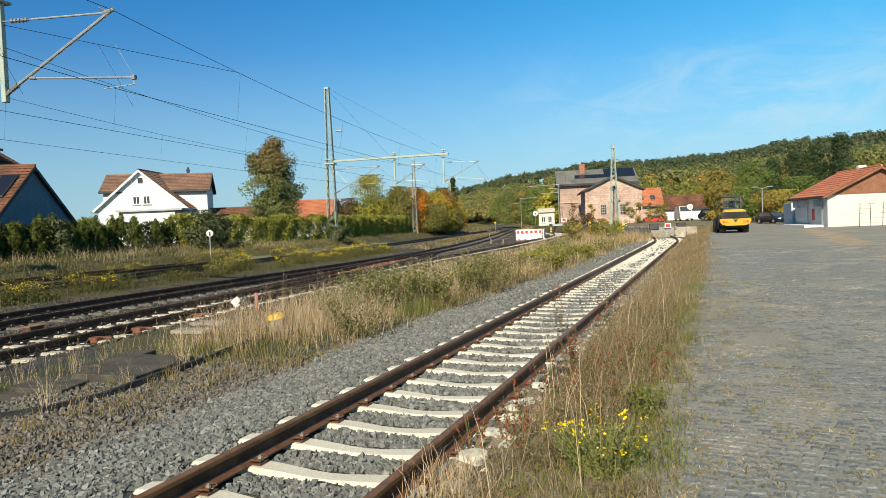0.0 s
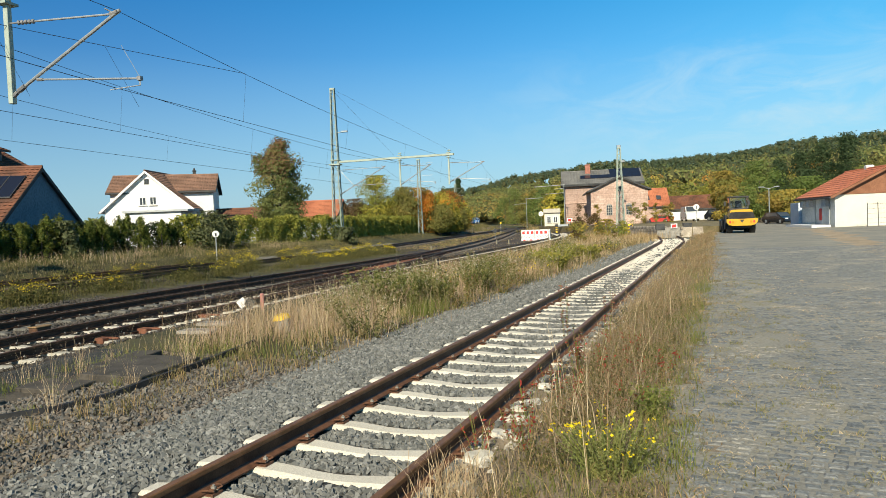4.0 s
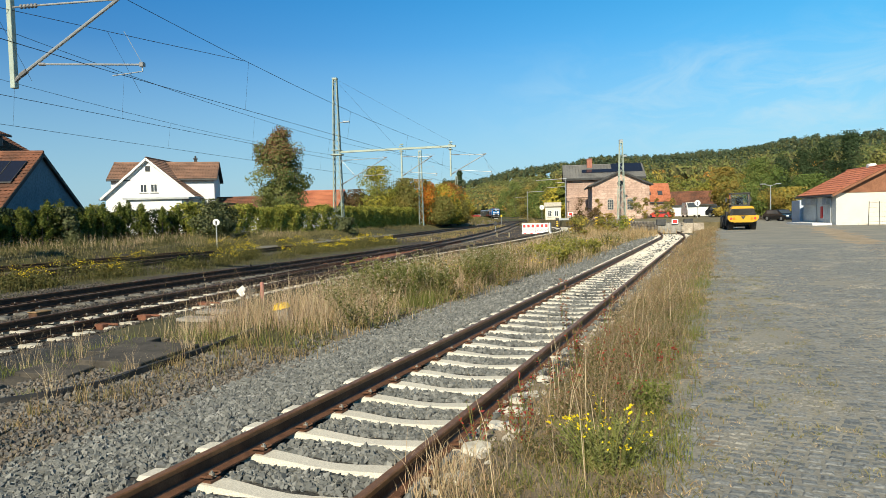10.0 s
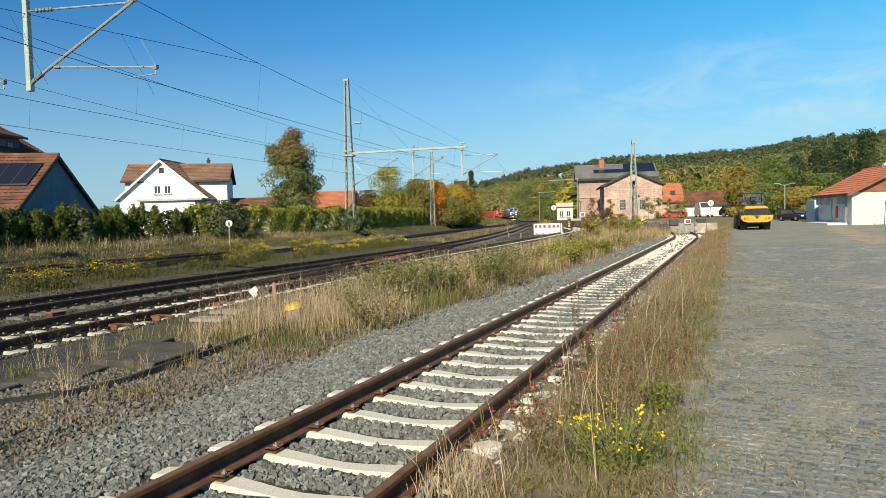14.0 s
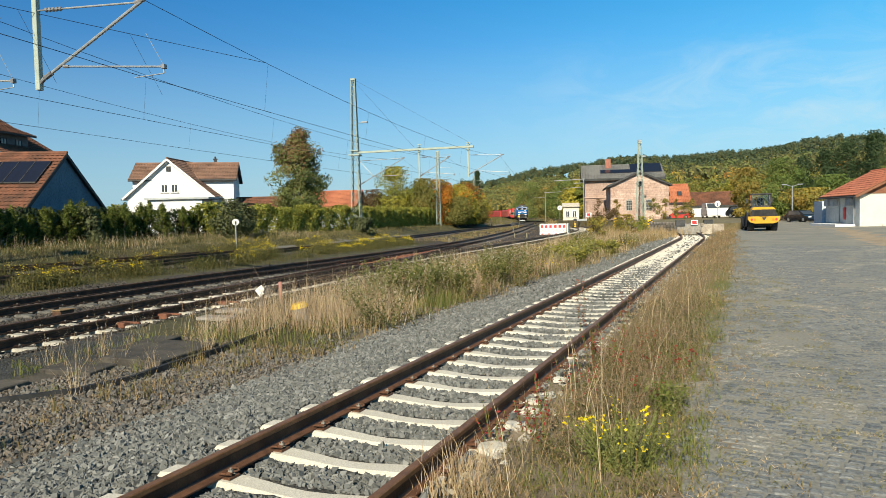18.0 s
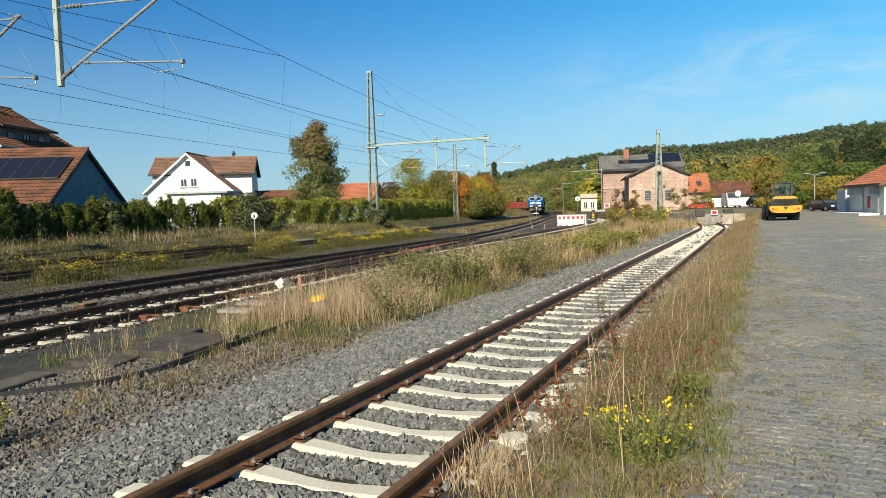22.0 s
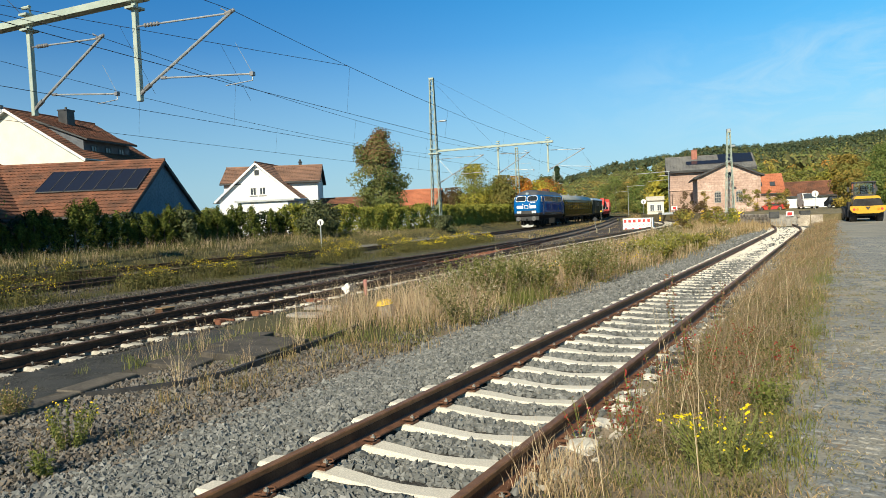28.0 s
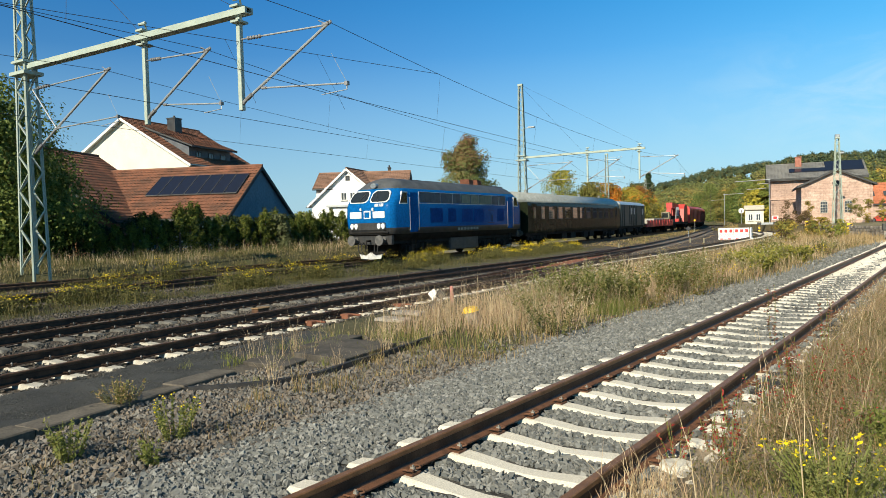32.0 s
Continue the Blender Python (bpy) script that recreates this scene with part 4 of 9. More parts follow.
def van():
    t = thing("goods_van", "dark ribbed goods van with a pale roof", "railway wagon")
    L = 12.8
    bm = bmesh.new()
    box(bm, -L, 0, -1.36, 1.36, 1.15, 3.45)
    part("body", bm, M["van"], t)
    for s in (-1, 1):
        for k in range(15):
            bm = bmesh.new()
            box(bm, -0.1 - k * 0.9, -0.02 - k * 0.9, s * 1.34, s * 1.40, 1.15, 3.4)
            part("rib", bm, M["van"], t)
        for xx in (-3.0, -9.0):
            bm = bmesh.new()
            box(bm, xx - 1.1, xx + 1.1, s * 1.36, s * 1.42, 1.2, 3.35)
            part("sliding_door", bm, M["van"], t)
        for xx in (-5.4, -6.9, -11.6):
            bm = bmesh.new()
            box(bm, xx - 0.3, xx + 0.3, s * 1.36, s * 1.405, 2.4, 3.1)
            part("pane", bm, M["galv"], t)
    bm = bmesh.new()
    prism(bm, [(1.42, 3.42), (1.25, 3.62), (0.7, 3.82), (0, 3.88), (-0.7, 3.82), (-1.25, 3.62), (-1.42, 3.42)], "x", -L - 0.06, 0.06)
    part("roof", bm, M["galv"], t, "pale metal roof")
    bm = bmesh.new()
    box(bm, -L, 0, -1.2, 1.2, 0.9, 1.16)
    box(bm, -8.0, -5.0, -1.0, 1.0, 0.5, 0.9)
    part("underframe", bm, M["frame_black"], t)
    for xc in (-2.2, -L + 2.2):
        bogie(t, xc, 2.0, WHEEL_B, 0.44)
    buffers(t, -0.02, 1)
    buffers(t, -L + 0.02, -1)
    vehicles.append((t, 42.2, L))


def flat_wagon(offset):
    t = thing("flat_wagon", "faded red flat wagon with low stakes", "railway wagon")
    L = 18.5
    bm = bmesh.new()
    box(bm, -L, 0, -1.36, 1.36, 1.08, 1.24)
    part("deck", bm, M["wood_sleeper"], t)
    for s in (-1, 1):
        bm = bmesh.new()
        box(bm, -L, 0, s * 1.3, s * 1.42, 0.86, 1.26)
        part("side_sill", bm, M["trainred"], t)
        for k in range(10):
            bm = bmesh.new()
            box(bm, -0.5 - k * 1.93 - 0.06, -0.5 - k * 1.93 + 0.06, s * 1.40, s * 1.48, 0.9, 1.75)
            part("stake", bm, M["trainred"], t)
        for k in range(9):
            bm = bmesh.new()
            box(bm, -2.35 - k * 1.93, -0.6 - k * 1.93, s * 1.36, s * 1.41, 1.24, 1.66)
            part("drop_side", bm, M["trainred"], t)
    bm = bmesh.new()
    box(bm, -13.5, -7.0, -1.0, 1.0, 1.24, 1.9, bevel=0.05)
    box(bm, -6.4, -3.4, -0.9, 0.9, 1.24, 1.7, bevel=0.05)
    part("stacked_load", bm, M["concrete_old"], t)
    for xc in (-2.4, -L + 2.4):
        bogie(t, xc, 1.8, WHEEL_B, 0.44)
    buffers(t, -0.02, 1)
    buffers(t, -L + 0.02, -1)
    vehicles.append((t, offset, L))


def crane_wagon(offset):
    t = thing("crane_wagon", "red rail crane with pale cab and folded jib", "rail crane")
    L = 14.5
    bm = bmesh.new()
    box(bm, -L, 0, -1.3, 1.3, 0.95, 1.3, bevel=0.03)
    part("chassis", bm, M["frame_black"], t)
    bm = bmesh.new()
    prism(bm, [(-13.8, 1.3), (-13.8, 3.3), (-13.2, 4.05), (-11.0, 4.1), (-10.2, 3.4), (-9.6, 1.3)], "y", -1.35, 1.35)
    part("counterweight", bm, M["trainred"], t)
    bm = bmesh.new()
    beam_box(bm, (-10.5, 0, 3.7), (-4.6, 0, 3.9), 0.9, 0.8)
    beam_box(bm, (-5.2, 0, 3.9), (-4.2, 0, 2.4), 0.6, 0.6)
    part("jib", bm, M["trainred"], t)
    bm = bmesh.new()
    box(bm, -5.0, -3.4, -1.0, 0.2, 1.3, 2.9, bevel=0.08)
    cab = part("crane_cab", bm, M["tan"], t, "pale driver's cab")
    bm = bmesh.new()
    box(bm, -4.8, -3.6, -1.03, 0.23, 2.0, 2.7)
    box(bm, -5.03, -3.37, -0.85, 0.0, 2.0, 2.7)
    part("pane", bm, M["glass"], cab)
    for k, (xx, zz) in enumerate(((-8.6, 1.9), (-7.4, 2.3), (-6.3, 1.8), (-2.0, 1.8))):
        bm = bmesh.new()
        box(bm, xx - 0.5, xx + 0.5, -1.2, 1.2, 1.3, zz, bevel=0.05)
        part("machinery_box", bm, M["frame_black"] if k % 2 else M["trainred"], t)
    for s in (-1, 1):
        for k in range(3):
            bm = bmesh.new()
            rod(bm, (-6 - k * 1.2, s * 0.7, 1.5), (-7.5 - k * 1.1, s * 0.6, 3.6), 0.08, seg=6)
            part("hydraulic_ram", bm, M["galv"], t)
    for xc in (-2.4, -L + 2.4):
        bogie(t, xc, 1.8, WHEEL_B, 0.44)
    buffers(t, -0.02, 1)
    buffers(t, -L + 0.02, -1)
    vehicles.append((t, offset, L))


def work_wagon(offset, L=17.0):
    t = thing("work_wagon", "red covered works wagon with darker ribs", "railway wagon", group="red works wagons")
    bm = bmesh.new()
    prism(bm, [(1.4, 1.1), (1.4, 3.5), (1.1, 3.85), (-1.1, 3.85), (-1.4, 3.5), (-1.4, 1.1)], "x", -L, 0.0)
    part("body", bm, M["trainred"], t)
    for s in (-1, 1):
        for k in range(8):
            bm = bmesh.new()
            box(bm, -0.8 - k * 2.2, -0.68 - k * 2.2, s * 1.38, s * 1.46, 1.1, 3.4)
            part("rib", bm, M["rust_red"], t)
    bm = bmesh.new()
    box(bm, -L, 0, -1.2, 1.2, 0.85, 1.1)
    part("underframe", bm, M["frame_black"], t)
    for xc in (-2.4, -L + 2.4):
        bogie(t, xc, 1.8, WHEEL_B, 0.44)
    buffers(t, -0.02, 1)
    buffers(t, -L + 0.02, -1)
    vehicles.append((t, offset, L))


loco = locomotive()
# true heights of the body: light panel, stripes, windows and roof line
for ob in loco.children_recursive:
    if ob.type == "MESH" and not ob.name.startswith("wheelset") and ob.matrix_basis == Matrix():
        co = np.empty(len(ob.data.vertices) * 3)
        ob.data.vertices.foreach_get("co", co)
        co[2::3] = np.interp(co[2::3], [0, 1.45, 1.66, 2.2, 2.74, 3.42, 4.25], [0, 1.50, 1.84, 2.36, 3.00, 3.64, 4.32]) + np.maximum(co[2::3] - 4.25, 0)
        ob.data.vertices.foreach_set("co", co)
        ob.data.update()
coach()
van()
flat_wagon(56.2)
crane_wagon(75.8)
work_wagon(91.4)
work_wagon(109.6)
work_wagon(127.8)
for k in range(4):
    work_wagon(146.0 + k * 18.2)


def vehicle_pose(t, offset, L):
    s = front_s(t) + offset
    a, b = along(s + L * 0.17), along(s + L * 0.83)
    d = a - b
    d /= np.linalg.norm(d)
    c = (a + b) / 2 + d * L / 2
    return pose(float(c[0]), float(c[1]), 0.0, 0, 0, math.degrees(math.atan2(d[1], d[0])))


def motions():
    """All that moves: the train along its track, and its wheels."""
    for t, offset, L in vehicles:
        walk(t, [(float(k), vehicle_pose(float(k), offset, L)) for k in TT])
    times = np.arange(0, 32.001, 1 / FPS)
    for w, r in rolling[:8]:
        m0 = w.matrix_basis.translation.copy()
        rows = []
        for k in times:
            turn = math.degrees((SS[0] - front_s(k)) / r)
            rows.append((float(k), pose(m0.x, m0.y, m0.z, 0, turn % 360, 0)))
        walk(w, rows)

# ---- overhead line ----
def lattice_mast(label, x, y, z, top, wb, db, wt, rz=0.0, legs=0.11, name="lattice_mast", cat="mast", foot=True):
    """A tapering four-legged lattice mast; wb x db at the foot, wt at the top."""
    t = thing(name, label, cat, x, y, z, rz, group="overhead line masts")
    h = top - z
    dt = wt * db / wb
    at = lambda sx, sy, q: (sx * (wb + (wt - wb) * q / h) / 2, sy * (db + (dt - db) * q / h) / 2, q)
    for sx in (-1, 1):
        for sy in (-1, 1):
            bm = bmesh.new()
            a, b = Vector(at(sx, sy, -0.65)), Vector(at(sx, sy, h))
            beam_box(bm, a, b, legs, 0.022)
            beam_box(bm, a - Vector((sx * legs * 0.5, 0, 0)) * 0, b, 0.022, legs)
            part("leg", bm, M["mast"], t)
    for side in range(4):
        q, flip = 0.1, 1
        while q < h - 0.3:
            w = wb + (wt - wb) * q / h
            st = max(0.45, w * 0.95)
            p0, p1 = (at(-flip, 1, q), at(flip, 1, q + st)) if side == 0 else (at(-flip, -1, q), at(flip, -1, q + st)) if side == 1 else (at(1, -flip, q), at(1, flip, q + st)) if side == 2 else (at(-1, -flip, q), at(-1, flip, q + st))
            if q + st <= h:
                bm = bmesh.new()
                beam_box(bm, p0, p1, 0.055, 0.03)
                part("lacing_bar", bm, M["mast"], t)
            q, flip = q + st, -flip
    bm = bmesh.new()
    box(bm, -wt / 2 - 0.06, wt / 2 + 0.06, -dt / 2 - 0.06, dt / 2 + 0.06, h - 0.15, h + 0.02)
    part("head_plate", bm, M["mast"], t)
    if foot:
        bm = bmesh.new()
        box(bm, -wb * 0.7, wb * 0.7, -db * 0.8, db * 0.8, -1.0, -0.46, bevel=0.04)
        part("foundation", bm, M["concrete_old"], t)
    return t


def cantilever(parent, root_top, root_low, tip, reg_root, reg_tip, steady, r=0.035):
    """A catenary bracket: insulated top tube, raking tube, registration arm and steady arm, in the parent's space."""
    root_top, root_low, tip, reg_root, reg_tip, steady = (Vector(q) for q in (root_top, root_low, tip, reg_root, reg_tip, steady))
    b = new("bracket")
    b.parent = parent
    bm = bmesh.new()
    rod(bm, root_top + (tip - root_top) * 0.28, tip, r * 0.75)
    part("top_tube", bm, M["galv"], b)
    bm = bmesh.new()
    rod(bm, root_low + (tip - root_low) * 0.12, tip + (tip - root_low).normalized() * 0.16, r * 1.15)
    part("raking_tube", bm, M["galv"], b)
    for a, c, n in ((root_top, tip, 5), (root_low, tip, 0)):
        bm = bmesh.new()
        d = (c - a)
        rod(bm, a, a + d * 0.30 if n else a + d * 0.13, r * 0.6)
        for k in range(n):
            q = a + d * (0.09 + 0.035 * k)
            rod(bm, q, q + d.normalized() * 0.045, 0.062, 0.04, seg=10)
        if not n:
            rod(bm, a + d * 0.05, a + d * 0.115, r * 1.8, seg=8)
        part("insulator", bm, M["insul"], b)
    bm = bmesh.new()
    rod(bm, reg_root, reg_tip, r * 0.7)
    rod(bm, reg_tip, reg_tip - Vector((0, 0, 0.16)), 0.018, seg=6)
    part("registration_arm", bm, M["galv"], b)
    bm = bmesh.new()
    rod(bm, reg_tip - Vector((0, 0, 0.16)), steady, 0.014, seg=6)
    part("steady_arm", bm, M["galv"], b)
    bm = bmesh.new()
    along_ = (reg_tip - reg_root).normalized()
    rod(bm, reg_tip + Vector((0, 0, 0.03)), reg_tip - along_ * 0.48 + Vector((0, 0, 0.80)), 0.006, seg=5)
    part("stay_wire", bm, M["galv"], b)
    bm = bmesh.new()
    box(bm, -0.05, 0.05, -0.05, 0.05, -0.05, 0.05, Matrix.Translation(reg_tip))
    rod(bm, reg_root - along_ * 0.05, reg_root + along_ * 0.12, r * 1.2, seg=8)
    rod(bm, root_low - Vector((0, 0, 0.03)), root_low + (tip - root_low) * 0.04, r * 1.5, seg=8)
    part("arm_fitting", bm, M["insul"], b)
    bm = bmesh.new()
    rod(bm, tip + Vector((-0.14, 0, 0.0)), tip + Vector((0.10, 0, 0.05)), 0.055, seg=8)
    rod(bm, tip + Vector((-0.28, 0, 0.16)), tip + Vector((-0.05, 0, 0.03)), 0.016, seg=6)
    part("clamp", bm, M["insul"], b)


def portal(label, x, y, z, top, yaw, beam_z, reach, drops, wb, first, tip_drop=2.7, rise=0.0):
    """A mast with a one-sided boom across the tracks; drops: distances of the hanging posts from the mast."""
    t = lattice_mast(label, x, y, z, top, wb, wb * 0.72, 0.34, yaw)
    zz = beam_z - z
    bm = bmesh.new()
    b0, b1 = Vector((0.2, 0, zz + rise)), Vector((reach, 0, zz + 0.08))
    for s in (-0.12, 0.12):
        beam_box(bm, b0 + Vector((0, s, 0)), b1 + Vector((0, s, 0)), 0.07, 0.18)
    beam_box(bm, b0 + Vector((0, 0, 0.075)), b1 + Vector((0, 0, 0.075)), 0.2, 0.03)
    beam_box(bm, b0 - Vector((0, 0, 0.075)), b1 - Vector((0, 0, 0.075)), 0.2, 0.03)
    part("boom", bm, M["mast"], t)
    bm = bmesh.new()
    box(bm, -wb * 0.6, wb * 0.62, -wb * 0.45, wb * 0.45, zz + rise - 0.30, zz + rise - 0.18)
    box(bm, -wb * 0.5, wb * 0.5, -wb * 0.4, wb * 0.4, zz + rise + 0.14, zz + rise + 0.22)
    part("boom_seat", bm, M["mast"], t)
    for k, d in enumerate(drops):
        bm = bmesh.new()
        box(bm, d - 0.07, d + 0.07, -0.07, 0.07, zz - tip_drop, zz + 0.1, bevel=0.01)
        part("hanging_post", bm, M["mast"], t)
        bm = bmesh.new()
        box(bm, d - 0.16, d + 0.16, -0.2, 0.2, zz - 0.22, zz - 0.16)
        part("post_clamp", bm, M["mast"], t)
        bm = bmesh.new()
        box(bm, d - 0.16, d + 0.16, -0.2, 0.2, zz + 0.22, zz + 0.28)
        part("post_clamp", bm, M["mast"], t)
        bm = bmesh.new()
        rod(bm, (d - 0.02, 0.12, zz + 0.25), (d + 0.15, -0.1, zz + 0.5), 0.03)
        rod(bm, (d - 0.1, -0.1, zz + 0.45), (d + 0.22, -0.1, zz + 0.45), 0.05)
        part("wire_clamp", bm, M["mast"], t)
        cantilever(t, (d + 0.05, 0, zz - 0.68), (d + 0.05, 0, zz - 2.48), (d + (2.85, 3.2)[k], 0, zz - 0.80), (d + 0.85, 0, zz - 2.16), (d + (3.35, 3.8)[k], 0, zz - 2.40), (d + (2.6, 2.95)[k], 0, zz - 2.60))
    d = first
    cantilever(t, (d, 0, zz - 0.80), (d, 0, zz - 3.1), (d + 4.45, 0, zz - 0.72), (d + 1.35, 0, zz - 2.35), (d + 4.9, 0, zz - 2.28), (d + 4.0, 0, zz - 2.50))
    bm = bmesh.new()
    rod(bm, (d, 0, zz - 0.80), (d + 1.45, 0, zz - 2.4), 0.025)
    part("strut", bm, M["galv"], t)
    return t


P1 = portal("grey-green lattice mast with a boom over three tracks", -27.4, 10.62, 0.45, 14.2, 7.5, 7.92, 11.35, (6.75, 10.95), 0.80, 0.35, rise=0.03)
P2 = portal("grey-green lattice mast with a boom and guy wires", -33.9, 56.8, 0.55, 15.1, 9.8, 8.06, 11.6, (6.4, 11.1), 0.88, 0.4)
M4 = lattice_mast("slim grey lattice mast beyond the hedge", -38.7, 87.2, 0.5, 10.9, 0.6, 0.45, 0.3, 12)
M5 = lattice_mast("distant grey lattice mast among trees", -46.5, 121.7, 0.4, 9.3, 0.6, 0.45, 0.3, 14)
M3M = lattice_mast("tall lattice lamp mast in front of the station", -12.2, 94.4, 0.7, 11.1, 1.0, 1.0, 0.35, 20, name="lamp_mast")
for ob, arms in ((M4, ((4.2, -0.6), (4.0, -2.3))), (M5, ((3.6, -0.6), (3.4, -2.0)))):
    bm = bmesh.new()
    top = 10.4 if ob is M4 else 8.6
    for r_, dz in arms:
        rod(bm, (0, 0, top + dz), (r_ * 0.5, 0, top + dz + (0.1 if dz > -1 else 0)), 0.014)
    rod(bm, (0.1, 0, top - 2.0), (arms[0][0] * 0.5, 0, top - 0.55), 0.014)
    part("cantilever", bm, M["galv"], ob)
bm = bmesh.new()
box(bm, -0.25, 0.25, -0.2, 0.2, 10.4, 10.75, bevel=0.05)
part("floodlight", bm, M["galv"], M3M)
bm = bmesh.new()
box(bm, 0.2, 0.75, -0.15, 0.15, 8.4, 8.65, bevel=0.05)
part("floodlight", bm, M["galv"], M3M)
bm = bmesh.new()
rod(bm, (0.3, 0, 10.3), (0.75, 0, 10.35), 0.03)
box(bm, 0.7, 1.35, -0.14, 0.14, 10.3, 10.45, bevel=0.03)
part("lamp_head", bm, M["galv"], P2)
# far booms over the curve
for k, (x, y, w) in enumerate(((-45.5, 170, 9.0), (-23.5, 112, 5.0), (-22.8, 124, 5.0))):
    t = thing("wire_support", "thin grey overhead line support beyond the yard", "mast", x, y, 0.3, group="far supports")
    for q in ((0, w) if k == 0 else (0,)):
        bm = bmesh.new()
        rod(bm, (q, 0, -0.5), (q, 0, 7.2), 0.07, 0.05)
        part("post", bm, M["galv"], t)
    bm = bmesh.new()
    rod(bm, (-0.3 if k == 0 else -5, 0, 7.0), (w if k == 0 else 0.2, 0, 7.1), 0.05)
    rod(bm, (-3.2, 0, 5.7), (0, 0, 5.8), 0.03)
    part("crossbar", bm, M["galv"], t)


def wire_mesh(runs, r, seg=5):
    """Cables through lists of points."""
    V, F = [], []
    for pts in runs:
        pts = [Vector(p) for p in pts]
        base = len(V)
        for i, p in enumerate(pts):
            d = (pts[min(i + 1, len(pts) - 1)] - pts[max(i - 1, 0)]).normalized()
            u = d.cross(Vector((0, 0, 1)))
            u = u.normalized() if u.length > 1e-4 else Vector((1, 0, 0))
            w = u.cross(d)
            for k in range(seg):
                a = 2 * math.pi * k / seg
                V.append(tuple(p + (u * math.cos(a) + w * math.sin(a)) * r))
        for i in range(len(pts) - 1):
            for k in range(seg):
                F.append((base + i * seg + k, base + i * seg + (k + 1) % seg, base + (i + 1) * seg + (k + 1) % seg, base + (i + 1) * seg + k))
    return fast("wire", V, F, M["wire"])


def sagged(a, b, sag, n=16):
    a, b = Vector(a), Vector(b)
    return [a + (b - a) * (i / n) - Vector((0, 0, 4 * sag * (i / n) * (1 - i / n))) for i in range(n + 1)]


# each overhead line: places of the bracket tips along it
SPANS = {
    "near": [(-2.0, -45.0), (-13.29, 12.47), (-20.0, 59.2), (-31.5, 108.0), (-50.0, 170.0)],
    "middle": [(-8.0, -45.0), (-17.95, 11.85), (-24.9, 58.4), (-35.0, 108.0), (-53.0, 170.0)],
    "far": [(-13.5, -45.0), (-22.6, 11.25), (-29.1, 57.7), (-38.0, 90.0), (-55.0, 170.0)],
}
for key, pts in SPANS.items():
    t = thing("overhead_line", "thin dark catenary and contact wire with droppers", "overhead line", group="overhead lines")
    mess, cont, drop = [], [], []
    for a, b in zip(pts, pts[1:]):
        ma, mb = Vector((*a, 7.18)), Vector((*b, 7.18))
        run = sagged(ma, mb, 0.75)
        mess.append(run)
        ca, cb = Vector((a[0] - 0.2, a[1], 5.36)), Vector((b[0] - 0.2, b[1], 5.36))
        cont.append(sagged(ca, cb, 0.03, 6))
        for k in (2, 5, 8, 11, 14):
            q = ca + (cb - ca) * (k / 16)
            drop.append([run[k], (q.x, q.y, q.z - 0.02)])
    link("messenger_wire", wire_mesh(mess, 0.008), t)
    link("contact_wire", wire_mesh(cont, 0.008), t)
    for run in drop:
        link("dropper", wire_mesh([run], 0.004, 4), t)
t = thing("overhead_line", "thin dark second messenger wire with droppers over the crossover", "overhead line", group="overhead lines")
run = [Vector((-19.6, 3.5, 7.55)), Vector((-16.9, 11.0, 7.22)), Vector((-15.2, 15.2, 6.98)), Vector((-14.1, 18.2, 6.86))]
link("messenger_wire", wire_mesh([run], 0.008), t)
for q in (0.15, 0.75):
    p_ = run[1].lerp(run[2], q)
    link("dropper", wire_mesh([[p_, (p_.x + 0.5, p_.y + 0.6, 5.40)]], 0.004, 4), t)
t = thing("guy_wire", "thin guy wires from the mast head to its boom", "cable", group="overhead lines")
for a, b in (((-33.85, 56.8, 14.9), (-28.1, 57.9, 8.3)), ((-33.8, 56.8, 15.0), (-22.6, 58.75, 8.4))):
    link("cable", wire_mesh([[a, b]], 0.008), t)
t = thing("guy_wire", "thin guy wires from the mast head to its boom", "cable", group="overhead lines")
for a, b in (((-27.35, 10.6, 14.0), (-20.9, 11.5, 8.15)), ((-27.3, 10.6, 14.1), (-16.7, 12.0, 8.2))):
    link("cable", wire_mesh([[a, b]], 0.008), t)

# ---- buildings ----
M["plaster_white"] = mat("white_plaster", (0.66, 0.66, 0.655), (0.73, 0.73, 0.72), 0.7, 0.9, 0.1, spread=0, fine=60)
M["plaster_cream"] = mat("cream_plaster", (0.60, 0.56, 0.47), (0.66, 0.62, 0.53), 0.7, 0.9, 0.1, spread=0, fine=60)
M["plaster_blue"] = mat("blue_grey_boards", (0.10, 0.17, 0.235), (0.14, 0.22, 0.29), 0.9, 0.9, 0.15, spread=0)
M["plaster_grey"] = mat("grey_render", (0.34, 0.36, 0.38), (0.44, 0.46, 0.47), 0.7, 0.9, 0.1, spread=0)
M["tile_brown"] = mat("brown_tiles", (0.10, 0.050, 0.033), (0.215, 0.088, 0.05), 0.9, 0.85, 0.5, fine=7, spread=0, c3=(0.13, 0.085, 0.065))
M["tile_dark"] = mat("dark_brown_tiles", (0.17, 0.10, 0.07), (0.28, 0.16, 0.11), 0.8, 0.8, 0.3, fine=12, spread=0)
M["tile_orange"] = mat("orange_tiles", (0.34, 0.115, 0.06), (0.46, 0.165, 0.085), 0.6, 0.8, 0.3, fine=12, spread=0)
M["tile_red"] = mat("red_roof_sheets", (0.50, 0.16, 0.075), (0.62, 0.215, 0.105), 0.5, 0.6, 0.15, fine=12, spread=0)
M["slate"] = mat("grey_roof", (0.13, 0.13, 0.128), (0.185, 0.18, 0.17), 0.4, 0.8, 0.2, fine=14, spread=0, c3=(0.19, 0.183, 0.17))
